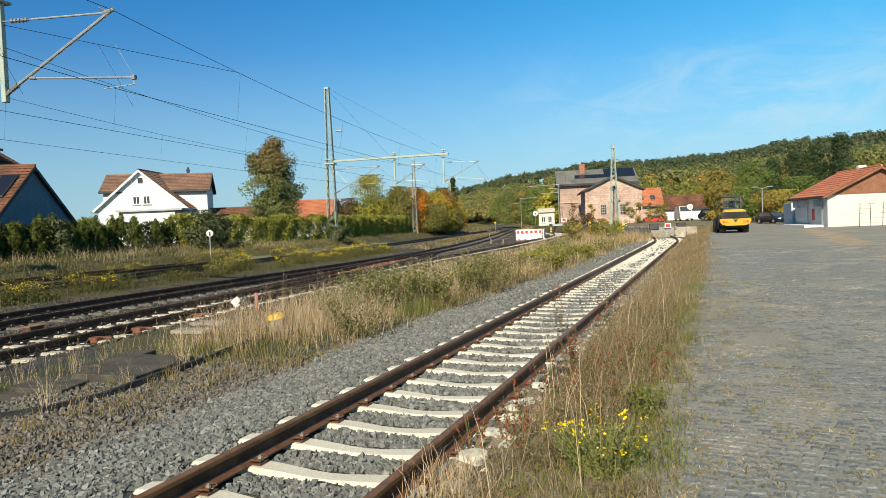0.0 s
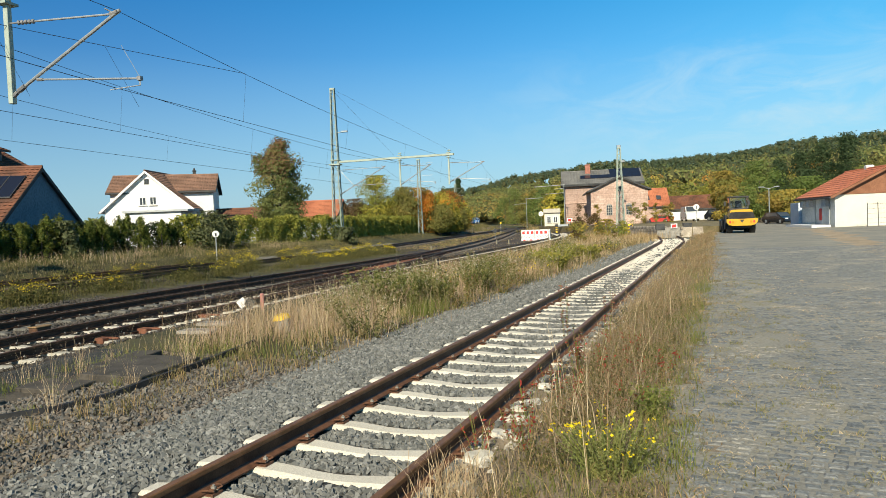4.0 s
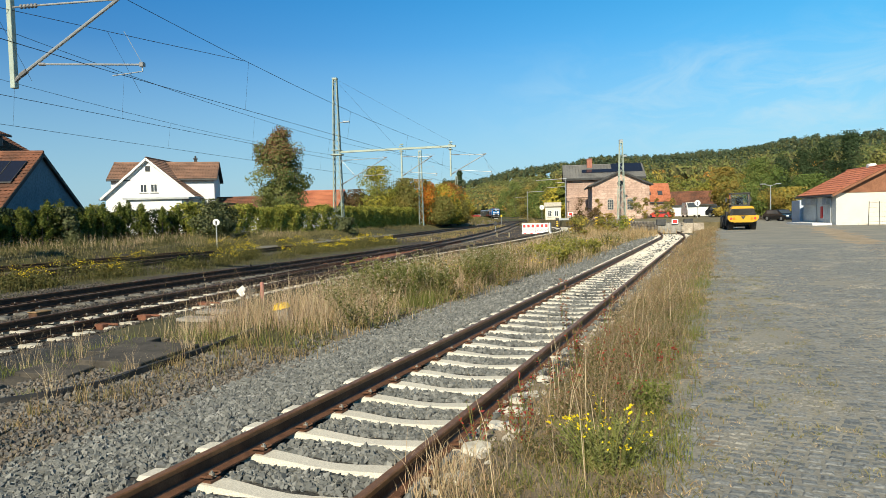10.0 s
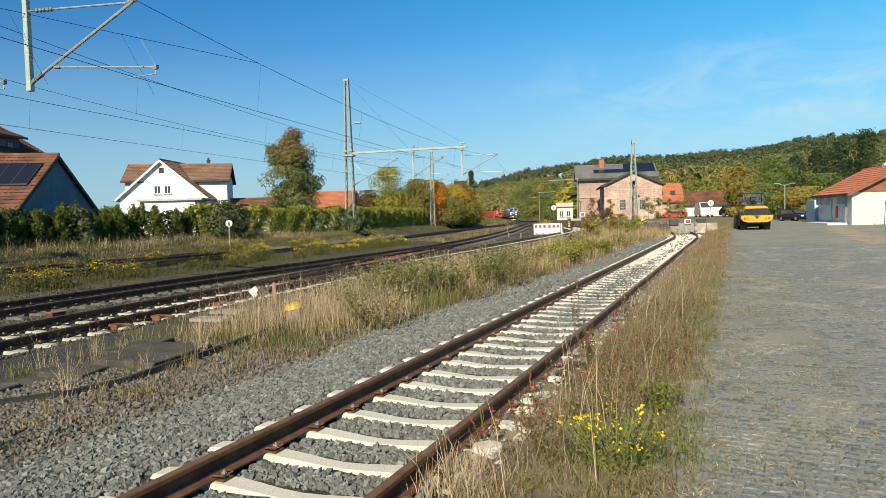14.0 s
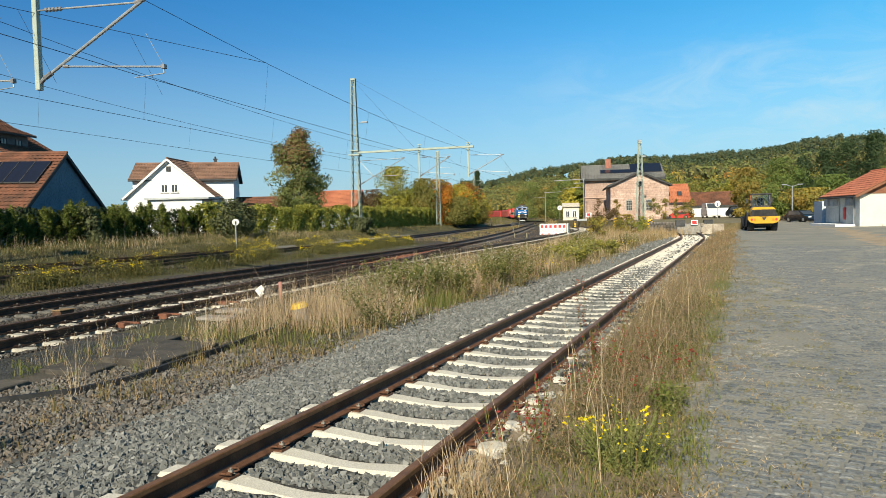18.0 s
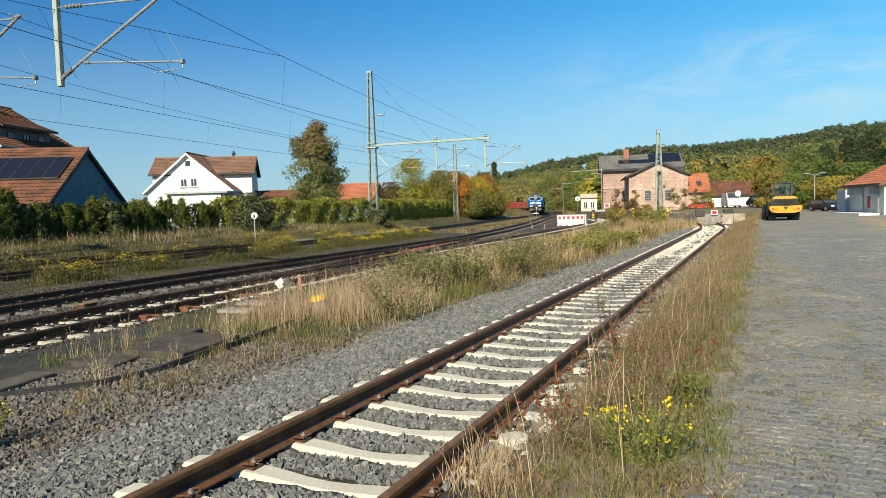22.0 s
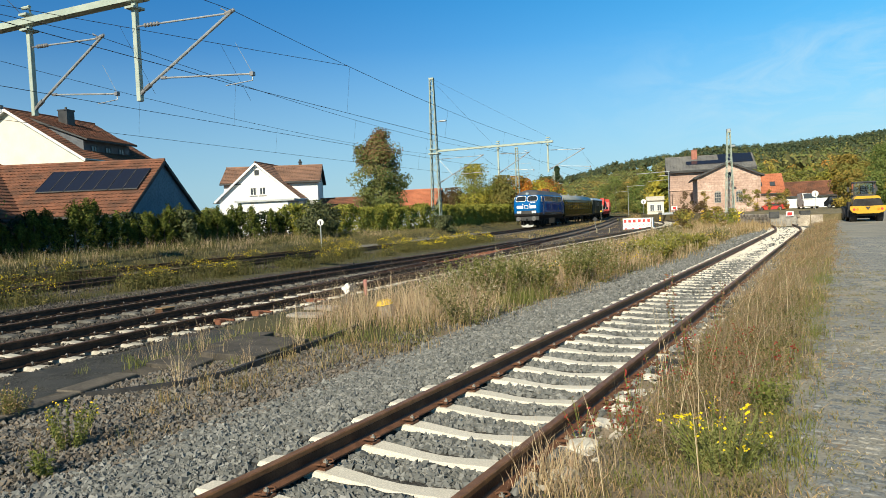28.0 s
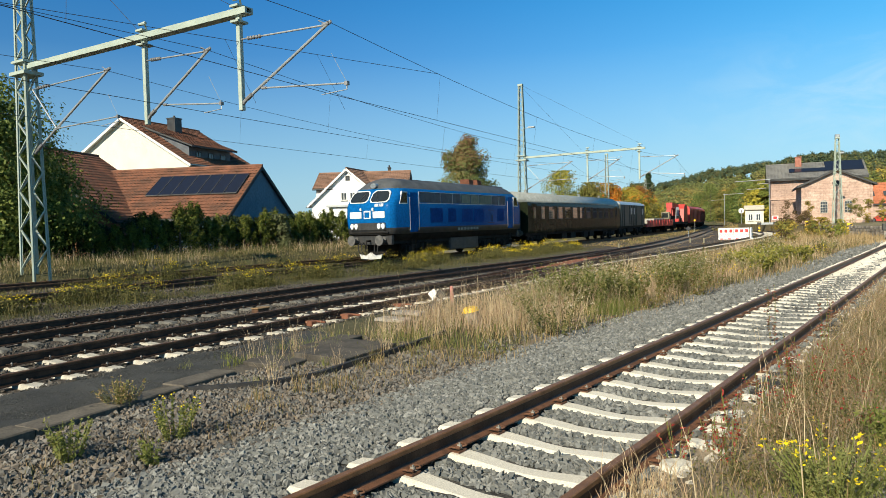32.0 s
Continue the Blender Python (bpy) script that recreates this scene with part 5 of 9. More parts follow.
M["sandstone"] = mat("red_sandstone", (0.38, 0.265, 0.215), (0.48, 0.355, 0.295), 0.5, 0.9, 0.35, fine=7, spread=0.16)
nt_ = M["sandstone"].node_tree
bk = nt_.nodes.new("ShaderNodeTexBrick")
bk.inputs["Scale"].default_value, bk.inputs["Brick Width"].default_value, bk.inputs["Row Height"].default_value, bk.inputs["Mortar Size"].default_value = 1.0, 1.5, 0.33, 0.02
bk.inputs["Color1"].default_value, bk.inputs["Color2"].default_value, bk.inputs["Mortar"].default_value = (1.08, 1.06, 1.05, 1), (0.86, 0.82, 0.80, 1), (0.68, 0.64, 0.62, 1)
tc_, sx, ad, cb_, mp = (nt_.nodes.new("ShaderNode" + q) for q in ("TexCoord", "SeparateXYZ", "Math", "CombineXYZ", "Mix"))
mp.data_type, mp.blend_type = "RGBA", "MULTIPLY"
mp.inputs["Factor"].default_value = 0.8
nt_.links.new(tc_.outputs["Object"], sx.inputs["Vector"])
nt_.links.new(sx.outputs["X"], ad.inputs[0])
nt_.links.new(sx.outputs["Y"], ad.inputs[1])
nt_.links.new(ad.outputs["Value"], cb_.inputs["X"])
nt_.links.new(sx.outputs["Z"], cb_.inputs["Y"])
nt_.links.new(cb_.outputs["Vector"], bk.inputs["Vector"])
pb_ = nt_.nodes["Principled BSDF"]
nt_.links.new(pb_.inputs["Base Color"].links[0].from_socket, mp.inputs["A"])
nt_.links.new(bk.outputs["Color"], mp.inputs["B"])
nt_.links.new(mp.outputs["Result"], pb_.inputs["Base Color"])
M["dark_trim"] = mat("dark_trim", (0.03, 0.032, 0.035), (0.06, 0.06, 0.06), 2, 0.7, 0.1)
M["brown_board"] = mat("brown_boards", (0.20, 0.085, 0.045), (0.27, 0.12, 0.065), 1.5, 0.8, 0.2)
M["solar"] = glass("solar_glass", (0.015, 0.018, 0.03), 0.12)
M["brick"] = mat("red_brick", (0.30, 0.12, 0.085), (0.42, 0.18, 0.13), 3, 0.9, 0.4)
M["window_glass"] = glass("window_glass", (0.05, 0.06, 0.07), 0.05)


def tile_slope(name, a, b, c, d, mats, tw=0.28, th=0.36, seed=1, lift=0.05):
    """Roof tiles on the slope a (eave start), b (eave end), c (ridge end), d (ridge start): overlapping tilted tiles."""
    a, b, c, d = (np.array(q, float) for q in (a, b, c, d))
    nu = max(2, int(round(np.linalg.norm(b - a) / tw)))
    nv = max(2, int(round(np.linalg.norm(d - a) / th)))
    n = np.cross(b - a, d - a)
    n /= np.linalg.norm(n)
    if n[2] < 0:
        n = -n
    r = np.random.default_rng(seed)
    U, W = np.meshgrid(np.arange(nu), np.arange(nv))
    U, W = U.ravel(), W.ravel()
    P = lambda u, v: (a + (b - a) * u[:, None]) * (1 - v[:, None]) + (d + (c - d) * u[:, None]) * v[:, None]
    u0, u1, um = U / nu, (U + 1) / nu, (U + 0.5) / nu
    v0, v1 = W / nv, np.minimum((W + 1.12) / nv, 1.0)
    j = r.normal(0, 0.004, len(U))
    hi, lo = (lift + j)[:, None] * n, (0.004 + 0 * j)[:, None] * n
    vs = np.stack([P(u0, v0) + hi * 0.55, P(um, v0) + hi * 1.35, P(u1, v0) + hi * 0.55, P(u1, v1) + lo, P(um, v1) + lo * 1.2, P(u0, v1) + lo, P(u0, v0) - n * 0.02, P(u1, v0) - n * 0.02], 1).reshape(-1, 3)
    i = (np.arange(len(U)) * 8)[:, None]
    f = np.concatenate([i + [0, 1, 4, 5], i + [1, 2, 3, 4], i + [6, 7, 2, 0]], 0)
    return fast(name, vs, f, mats)


def window(parent, x, z, w, h, y, sgn=-1, frame_m=None, glass_m=None, bars=1, sill=True, axis="y"):
    """A window set on a wall that faces sgn along axis, at the wall plane y."""
    fm, gm = frame_m or M["white"], glass_m or M["window_glass"]
    bm = bmesh.new()
    o = 0.05 * sgn

    def bx(b, x0, x1, y0, y1, z0, z1):
        if axis == "y":
            box(b, x0, x1, y0, y1, z0, z1)
        else:
            box(b, y0, y1, x0, x1, z0, z1)
    t = 0.08
    bx(bm, x - w / 2, x + w / 2, y, y + o, z, z + t)
    bx(bm, x - w / 2, x + w / 2, y, y + o, z + h - t, z + h)
    bx(bm, x - w / 2, x - w / 2 + t, y, y + o, z + t, z + h - t)
    bx(bm, x + w / 2 - t, x + w / 2, y, y + o, z + t, z + h - t)
    for k in range(bars):
        q = x - w / 2 + w * (k + 1) / (bars + 1)
        bx(bm, q - 0.03, q + 0.03, y, y + o * 0.9, z + t, z + h - t)
    fr = part("window", bm, fm, parent)
    bm = bmesh.new()
    bx(bm, x - w / 2 + 0.02, x + w / 2 - 0.02, y - 0.02 * sgn, y + o * 0.4, z + 0.02, z + h - 0.02)
    part("pane", bm, gm, fr)
    if sill:
        bm = bmesh.new()
        bx(bm, x - w / 2 - 0.08, x + w / 2 + 0.08, y - 0.01 * sgn, y + o * 2.4, z - 0.07, z)
        part("sill", bm, M["concrete_old"], fr)
    return fr


def gable_house(name, label, x, y, z, yaw, L, wn, wf, ze, zr, wall, roof, over=0.35, zef=None, tiles=(0.28, 0.36), trim=None, cat="house", seed=1):
    """A house whose ridge runs along local x from -L to 0, gable walls at both ends; near eave at local y=-wn, far eave at y=wf."""
    t = thing(name, label, cat, x, y, z, yaw)
    zef = ze if zef is None else zef
    bm = bmesh.new()
    prism(bm, [(-wn, -0.6), (-wn, ze), (0, zr), (wf, zef), (wf, -0.6)], "x", -L, 0)
    part("wall", bm, wall, t)
    sn, sf = (zr - ze) / wn, (zr - zef) / wf
    for k, (yy, zz, sl) in enumerate(((-wn - over, ze - sn * over, sn), (wf + over, zef - sf * over, sf))):
        bm = bmesh.new()
        th = 0.16
        a = [(0, zr + 0.02), (yy, zz + 0.02), (yy, zz + 0.02 + th), (0, zr + th + 0.02)]
        prism(bm, a if k else a[::-1], "x", -L - over, over)
        rf = part("roof", bm, trim or M["dark_trim"], t)
        zt = th + 0.03
        link("roof_tiles", tile_slope("roof_tiles", (-L - over, yy, zz + zt), (over, yy, zz + zt), (over, 0, zr + zt), (-L - over, 0, zr + zt), roof, *tiles, seed=seed + k), rf)
    bm = bmesh.new()
    n = int((L + 2 * over) / 0.4)
    for k in range(n):
        xx = -L - over + (L + 2 * over) * k / n
        rod(bm, (xx, 0, zr + 0.2), (xx + 0.42, 0, zr + 0.21), 0.11, 0.095, seg=8)
    part("ridge_tiles", bm, roof, t)
    for xx in (over, -L - over):
        for yy, zz in ((-wn - over, ze - sn * over), (wf + over, zef - sf * over)):
            bm = bmesh.new()
            beam_box(bm, (xx, yy, zz + 0.06), (xx, 0, zr + 0.06), 0.05, 0.2)
            part("bargeboard", bm, trim or M["dark_trim"], t)
    for yy, zz in ((-wn - over - 0.06, ze - sn * over), (wf + over + 0.06, zef - sf * over)):
        bm = bmesh.new()
        rod(bm, (-L - over, yy, zz + 0.04), (over, yy, zz + 0.04), 0.07, seg=8)
        part("gutter", bm, M["dark_trim"], t)
    return t


def chimney(parent, x, y, z0, z1, w, m):
    bm = bmesh.new()
    box(bm, x - w / 2, x + w / 2, y - w / 2, y + w / 2, z0, z1)
    box(bm, x - w / 2 - 0.05, x + w / 2 + 0.05, y - w / 2 - 0.05, y + w / 2 + 0.05, z1 - 0.12, z1)
    c = part("chimney", bm, m, parent)
    bm = bmesh.new()
    rod(bm, (x, y, z1), (x, y, z1 + 0.25), 0.1, seg=8)
    part("chimney_pot", bm, M["dark_trim"], c)


# barn with solar panels
BG = 0.5
barn = gable_house("barn", "blue-grey barn with a brown tiled roof and solar panels", -37.18, 28.4, BG, 29.0, 11.3, 5.0, 6.6, 2.05, 5.35, M["plaster_blue"], M["tile_brown"], 0.2, 1.5, cat="barn", seed=3)
sl = (5.35 - 2.05) / 5.0
for k in range(7):
    x0 = -6.35 + k * 0.88
    bm = bmesh.new()
    y0, y1 = -3.1, -1.1
    zz = lambda yy: 5.35 + yy * sl + 0.30
    vs = [(x0, y0, zz(y0)), (x0 + 0.85, y0, zz(y0)), (x0 + 0.85, y1, zz(y1)), (x0, y1, zz(y1))]
    a = [bm.verts.new(v) for v in vs]
    b = [bm.verts.new((v[0], v[1], v[2] + 0.05)) for v in vs]
    bm.faces.new(a)
    bm.faces.new(b)
    for i in range(4):
        bm.faces.new((a[i], a[(i + 1) % 4], b[(i + 1) % 4], b[i]))
    p_ = part("solar_panel", bm, M["solar"], barn)
    bm = bmesh.new()
    for q in (vs[0], vs[1]):
        beam_box(bm, (q[0], y0, zz(y0) + 0.03), (q[0], y1, zz(y1) + 0.03), 0.02, 0.07)
    beam_box(bm, (x0, y0, zz(y0) + 0.03), (x0 + 0.85, y0, zz(y0) + 0.03), 0.02, 0.07)
    part("panel_frame", bm, M["dark_trim"], p_)
window(barn, 0.6, 1.1, 0.8, 0.8, 0.0, 1, M["dark_trim"], axis="x")

M["slate_clad"] = mat("slate_cladding", (0.07, 0.08, 0.095), (0.11, 0.12, 0.135), 2, 0.7, 0.2, spread=0)
# tall house behind the barn
h2 = gable_house("tall_house", "cream gabled house with brown roof and grey dormer", -59.1, 30.7, BG, -72.0, 9.6, 4.5, 7.0, 8.63, 11.35, M["plaster_cream"], M["tile_brown"], 0.4, 7.1, seed=8, trim=M["white"])
bm = bmesh.new()
prism(bm, [(1.5, 9.9), (6.0, 6.8), (6.0, 8.75), (1.5, 10.55)], "x", -6.9, -1.2)
dm = part("dormer", bm, M["slate_clad"], h2, "grey-clad shed dormer")
for xx in (-2.4, -4.1, -5.8):
    window(h2, xx, 7.4, 0.75, 1.0, 6.0, 1, M["dark_trim"])
bm = bmesh.new()
prism(bm, [(0.4, 11.0), (6.6, 8.66), (6.6, 8.8), (0.4, 11.2)], "x", -7.2, -0.9)
part("dormer_roof", bm, M["dark_trim"], h2)
link("roof_tiles", tile_slope("roof_tiles", (-7.2, 6.6, 8.82), (-0.9, 6.6, 8.82), (-0.9, 0.4, 11.22), (-7.2, 0.4, 11.22), M["tile_brown"], seed=9), h2)
chimney(h2, -4.6, 1.6, 10.0, 12.0, 0.9, M["skirt"])
window(h2, 3.2, 7.05, 0.6, 0.9, -1.2, 1, M["white"], axis="x")

ann = gable_house("barn_annex", "old barn with a brown tiled roof adjoining the solar barn", -44.7, 16.2, BG, -61.0, 8.0, 5.0, 6.6, 3.1, 6.6, M["brown_board"], M["tile_brown"], 0.15, 2.0, seed=21, cat="barn")

# white gabled house: front wing, main block behind, flat-roofed extension, glazed porch
wh = gable_house("white_house", "white gabled house with brown roof and small windows", -54.8, 53.88, BG, -68.0, 6.5, 4.5, 4.5, 4.0, 7.75, M["plaster_white"], M["tile_dark"], 0.4, seed=12, trim=M["white"])
for yy in (-0.5, 0.58):
    window(wh, yy, 4.35, 0.75, 0.9, 0.0, 1, M["white"], axis="x")
window(wh, 0.0, 6.55, 0.5, 0.55, 0.0, 1, M["dark_trim"], axis="x", sill=False)
bm = bmesh.new()
box(bm, -0.2, 2.6, -1.2, 4.4, -0.6, 3.55)
part("extension", bm, M["plaster_white"], wh, "white flat-roofed extension")
bm = bmesh.new()
box(bm, -0.3, 2.9, -1.4, 5.2, 3.55, 3.75)
part("flat_roof", bm, M["plaster_grey"], wh)
bm = bmesh.new()
box(bm, -1.0, 2.3, 4.5, 7.6, -0.6, 2.9)
pc = part("porch", bm, M["dark_trim"], wh, "dark glazed porch")
for k in range(5):
    bm = bmesh.new()
    box(bm, 2.28, 2.34, 4.6 + k * 0.6, 5.1 + k * 0.6, 0.6, 2.7)
    part("pane", bm, M["window_glass"], pc)
bm = bmesh.new()
box(bm, -1.2, 2.6, 4.3, 8.6, 2.9, 3.05)
part("porch_roof", bm, M["dark_trim"], wh)
bm = bmesh.new()
box(bm, 0.0, 0.9, -4.2, -2.4, 1.7, 2.0, bevel=0.1)
part("awning", bm, M["galv"], wh)
bm = bmesh.new()
box(bm, 0.05, 0.12, -4.1, -2.6, -0.6, 1.5)
part("yellow_door_panel", bm, M["plaster_cream"], wh)
mb = gable_house("white_house_main_block", "white main block with a brown tiled roof", -51.9, 60.9, BG, 35.0, 10.2, 3.2, 3.2, 5.8, 7.55, M["plaster_white"], M["tile_dark"], 0.35, seed=15)
chimney(mb, -2.2, 0.2, 7.3, 8.25, 0.32, M["skirt"])
sh = gable_house("tiled_shed", "low shed with an orange-brown tiled roof", -46.2, 62.5, BG, 21.4, 6.0, 3.0, 3.0, 1.9, 3.6, M["plaster_white"], M["tile_brown"], 0.3, seed=17, cat="shed")
o1 = gable_house("orange_roof_house", "low house with a bright orange tiled roof", -49.5, 84.0, BG, 15.0, 8.0, 4.0, 4.0, 2.6, 5.0, M["plaster_grey"], M["tile_orange"], 0.4, seed=19)

# station: main block with a wing, sandstone
SG = 0.0
YAW = 13.0
stn = gable_house("station_building", "old red sandstone station building with grey roof", -13.1, 124.9, SG, YAW, 12.7, 4.6, 4.6, 7.75, 10.0, M["sandstone"], M["slate"], 0.6, tiles=(0.5, 0.5), seed=23, cat="station")
chimney(stn, -8.6, -0.8, 9.3, 11.25, 0.9, M["brick"])
bm = bmesh.new()
box(bm, -12.8, 0.1, -4.75, -4.55, 4.35, 4.6)
box(bm, -12.8, 0.1, -4.7, -4.58, 7.45, 7.7)
part("string_course", bm, M["sandstone"], stn)
bm = bmesh.new()
beam_box(bm, (-2.3, -3.3, 8.70), (-2.3, 0.0, 10.32), 5.2, 0.06)
part("solar_panel", bm, M["solar"], stn)
bm = bmesh.new()
beam_box(bm, (-7.4, -3.4, 8.66), (-7.4, -2.2, 9.25), 5.2, 0.06)
part("solar_panel", bm, M["solar"], stn)
# dark eaves board that also stands in for the shadow below the overhang
bm = bmesh.new()
box(bm, -13.3, 0.6, -5.28, -5.12, 7.30, 7.62)
part("fascia", bm, M["dark_trim"], stn)
wing = gable_house("station_wing", "sandstone goods wing with a dark-edged gable and arched windows", -13.35, 102.4, SG, YAW - 90, 14.0, 4.0, 4.0, 5.75, 7.6, M["sandstone"], M["slate"], 0.5, tiles=(0.5, 0.5), seed=25, cat="station")
for yy in (-1.45, 1.35):
    bm = bmesh.new()
    pts = [(yy - 0.45, 2.0), (yy + 0.45, 2.0), (yy + 0.45, 3.3)] + [(yy + 0.45 * math.cos(a), 3.3 + 0.45 * math.sin(a)) for a in (0.5, 1.05, 1.57, 2.09, 2.64)] + [(yy - 0.45, 3.3)]
    prism(bm, pts, "x", -0.02, 0.06)
    w_ = part("window", bm, M["concrete_old"], wing, "arched window with pale bars")
    for k in range(3):
        for j in range(4):
            bm = bmesh.new()
            box(bm, 0.05, 0.075, yy - 0.38 + k * 0.27, yy - 0.38 + k * 0.27 + 0.22, 2.1 + j * 0.36, 2.1 + j * 0.36 + 0.3)
            part("pane", bm, M["window_glass"], w_)
bm = bmesh.new()
rod(bm, (0.0, -0.05, 5.9), (0.05, -0.05, 5.9), 0.42, seg=18)
part("round_window", bm, M["dark_trim"], wing)
bm = bmesh.new()
box(bm, -0.1, 0.12, -4.1, -3.8, -0.3, 5.6)
part("corner_stone", bm, M["sandstone"], wing)
bm = bmesh.new()
box(bm, -0.1, 0.12, 3.8, 4.1, -0.3, 5.6)
part("corner_stone", bm, M["sandstone"], wing)
ksk = thing("signal_kiosk", "small cream kiosk with a flat pale roof", "kiosk", -26.2, 114.5, 0.45, YAW)
bm = bmesh.new()
box(bm, -1.3, 1.3, -1.5, 1.5, -0.5, 2.5)
part("wall", bm, M["plaster_cream"], ksk)
bm = bmesh.new()
box(bm, -1.5, 1.4, -1.8, 1.8, 2.4, 3.1, bevel=0.03)
part("roof", bm, M["concrete_mid"], ksk, "pale boarded roof")
window(ksk, -0.55, 0.7, 0.7, 1.1, -1.5, -1)
window(ksk, 0.55, 0.7, 0.7, 1.1, -1.5, -1)

# raised loading ramp with a stone front wall
M["ramp_stone"] = mat("ramp_sandstone", (0.26, 0.22, 0.175), (0.45, 0.39, 0.315), 1.4, 0.9, 0.5, spread=0.25)
ramp = thing("loading_ramp", "raised loading ramp with a rough stone front wall", "ramp")
bm = bmesh.new()
prism(bm, [(-1.2, 61.6), (0.3, 63.0), (1.4, 100), (6, 150), (-30, 150), (-29, 116), (-19, 96), (-13.6, 86.5), (-2.9, 61.6)], "z", -0.4, 0.66)
part("fill", bm, mat("dry_ramp_turf", (0.12, 0.10, 0.05), (0.22, 0.18, 0.10), 0.8, 0.95, 0.7, fine=20, spread=0, c3=(0.10, 0.11, 0.04)), ramp)
rng = np.random.default_rng(11)
va, vb = Vector((-2.9, 61.55, 0)), Vector((-13.6, 86.4, 0))
dv = (vb - va).normalized()
nn = Vector((-dv.y, dv.x, 0))
blk = []
for k in range(3):
    bm = bmesh.new()
    box(bm, 0.01, 0.86 + 0.1 * k, -0.12, 0.12, 0.01, 0.25, bevel=0.02)
    blk.append(done(bm, "stone", M["ramp_stone"]))
for row in range(4):
    s = -0.2 if row % 2 else 0.0
    while s < 27:
        k = int(rng.integers(0, 3))
        p = va + dv * s
        link("stone", blk[k], ramp, m=Matrix.Translation(p + Vector((0, 0, -0.34 + row * 0.262)) + nn * float(rng.normal(0, 0.012))) @ Matrix.Rotation(math.atan2(dv.y, dv.x), 4, "Z"))
        s += 0.88 + 0.1 * k
for k in range(2):
    bm = bmesh.new()
    box(bm, -2.9 + k * 0.9, -2.05 + k * 0.9, 61.45, 61.62, -0.35, 0.64, bevel=0.02)
    part("stone", bm, M["ramp_stone"], ramp)

# depot at the road: white gable with brown boards, red roof
dep = gable_house("depot", "white depot with red roof and brown boarded gable", 13.7, 69.3, 0.08, -78.0, 8.3, 4.15, 4.15, 2.85, 5.0, M["plaster_cream"], M["tile_red"], 0.55, tiles=(0.9, 0.5), seed=31, trim=M["brown_board"], cat="depot")
bm = bmesh.new()
prism(bm, [(-4.15, 2.86), (0, 5.0), (4.15, 2.86)], "x", 0.0, 0.06)
part("gable_board", bm, M["brown_board"], dep, "brown boarded gable")
bm = bmesh.new()
box(bm, -8.3, 0.02, -4.2, -4.14, -0.3, 2.85)
part("side_cladding", bm, mat("pale_grey_cladding", (0.50, 0.52, 0.50), (0.60, 0.62, 0.59), 0.8, 0.8, 0.1, spread=0), dep)
for k, xx in enumerate((-7.2, -5.6, -1.7)):
    bm = bmesh.new()
    box(bm, xx - 0.45, xx + 0.45, -4.62, -4.2, 1.85, 2.5, bevel=0.03)
    rod(bm, (xx, -4.64, 2.17), (xx, -4.6, 2.17), 0.24, seg=14)
    part("air_unit", bm, M["plaster_grey"], dep, "grey wall-mounted air unit")
bm = bmesh.new()
box(bm, -3.6, -3.1, -4.26, -4.2, 0.6, 1.7)
part("red_cabinet", bm, M["red"], dep)
for xx in (-1.1, -4.6):
    bm = bmesh.new()
    rod(bm, (xx, -4.27, -0.2), (xx, -4.27, 2.8), 0.05, seg=8)
    part("downpipe", bm, M["galv"], dep)
bm = bmesh.new()
box(bm, -7.5, -0.4, -6.0, -4.4, -0.1, 0.22)
part("concrete_plinth", bm, M["white"], dep, "pale concrete plinth")
bm = bmesh.new()
box(bm, -4.4, -3.7, -0.1, 0.6, 4.2, 5.55, bevel=0.1)
part("roof_box", bm, M["white"], dep, "white rooftop unit")
M["container"] = mat("pale_blue_sheet", (0.50, 0.57, 0.66), (0.58, 0.65, 0.73), 1, 0.5, 0.1, spread=0.02)
cont = thing("storage_container", "pale blue-white storage container", "container", 9.0, 81.4, 0.08, 2)
bm = bmesh.new()
box(bm, -1.2, 1.2, -1.5, 4.5, 0.0, 2.4, bevel=0.03)
part("shell", bm, M["container"], cont)
for k in range(6):
    bm = bmesh.new()
    box(bm, -1.1 + k * 0.38, -0.95 + k * 0.38, -1.53, -1.49, 0.12, 2.28)
    part("rib", bm, M["container"], cont)

# houses beyond the ramp
r1 = gable_house("orange_house", "orange-roofed house with two roof windows", -8.7, 129.0, SG, 14.0, 4.6, 3.2, 3.2, 3.4, 6.4, M["sandstone"], M["tile_orange"], 0.3, seed=41)
for xx in (-3.5, -1.5):
    bm = bmesh.new()
    m_ = Matrix.Translation((xx, -1.9, 4.85)) @ Matrix.Rotation(math.atan(3.0 / 3.2), 4, "X")
    box(bm, -0.4, 0.4, -0.5, 0.5, 0.05, 0.14, m_)
    part("roof_window", bm, M["window_glass"], r1)
r2 = gable_house("long_garage", "long white garage building with a red-brown roof", 2.6, 136.0, SG, 10.0, 12.2, 3.4, 3.4, 2.8, 4.95, M["plaster_white"], M["tile_brown"], 0.4, seed=43, cat="garage")

# ---- hills with woods ----
BEAR = [-75, -48, -30, -24, -19.4, -16.1, -11.4, -6.8, -2.4, 1.7, 5.6, 9.3, 13, 25, 60]
ELEV = [1.2, 1.3, 1.5, 2.4, 2.8, 3.5, 4.15, 4.3, 4.2, 4.5, 4.95, 5.05, 5.1, 5.1, 4.8]


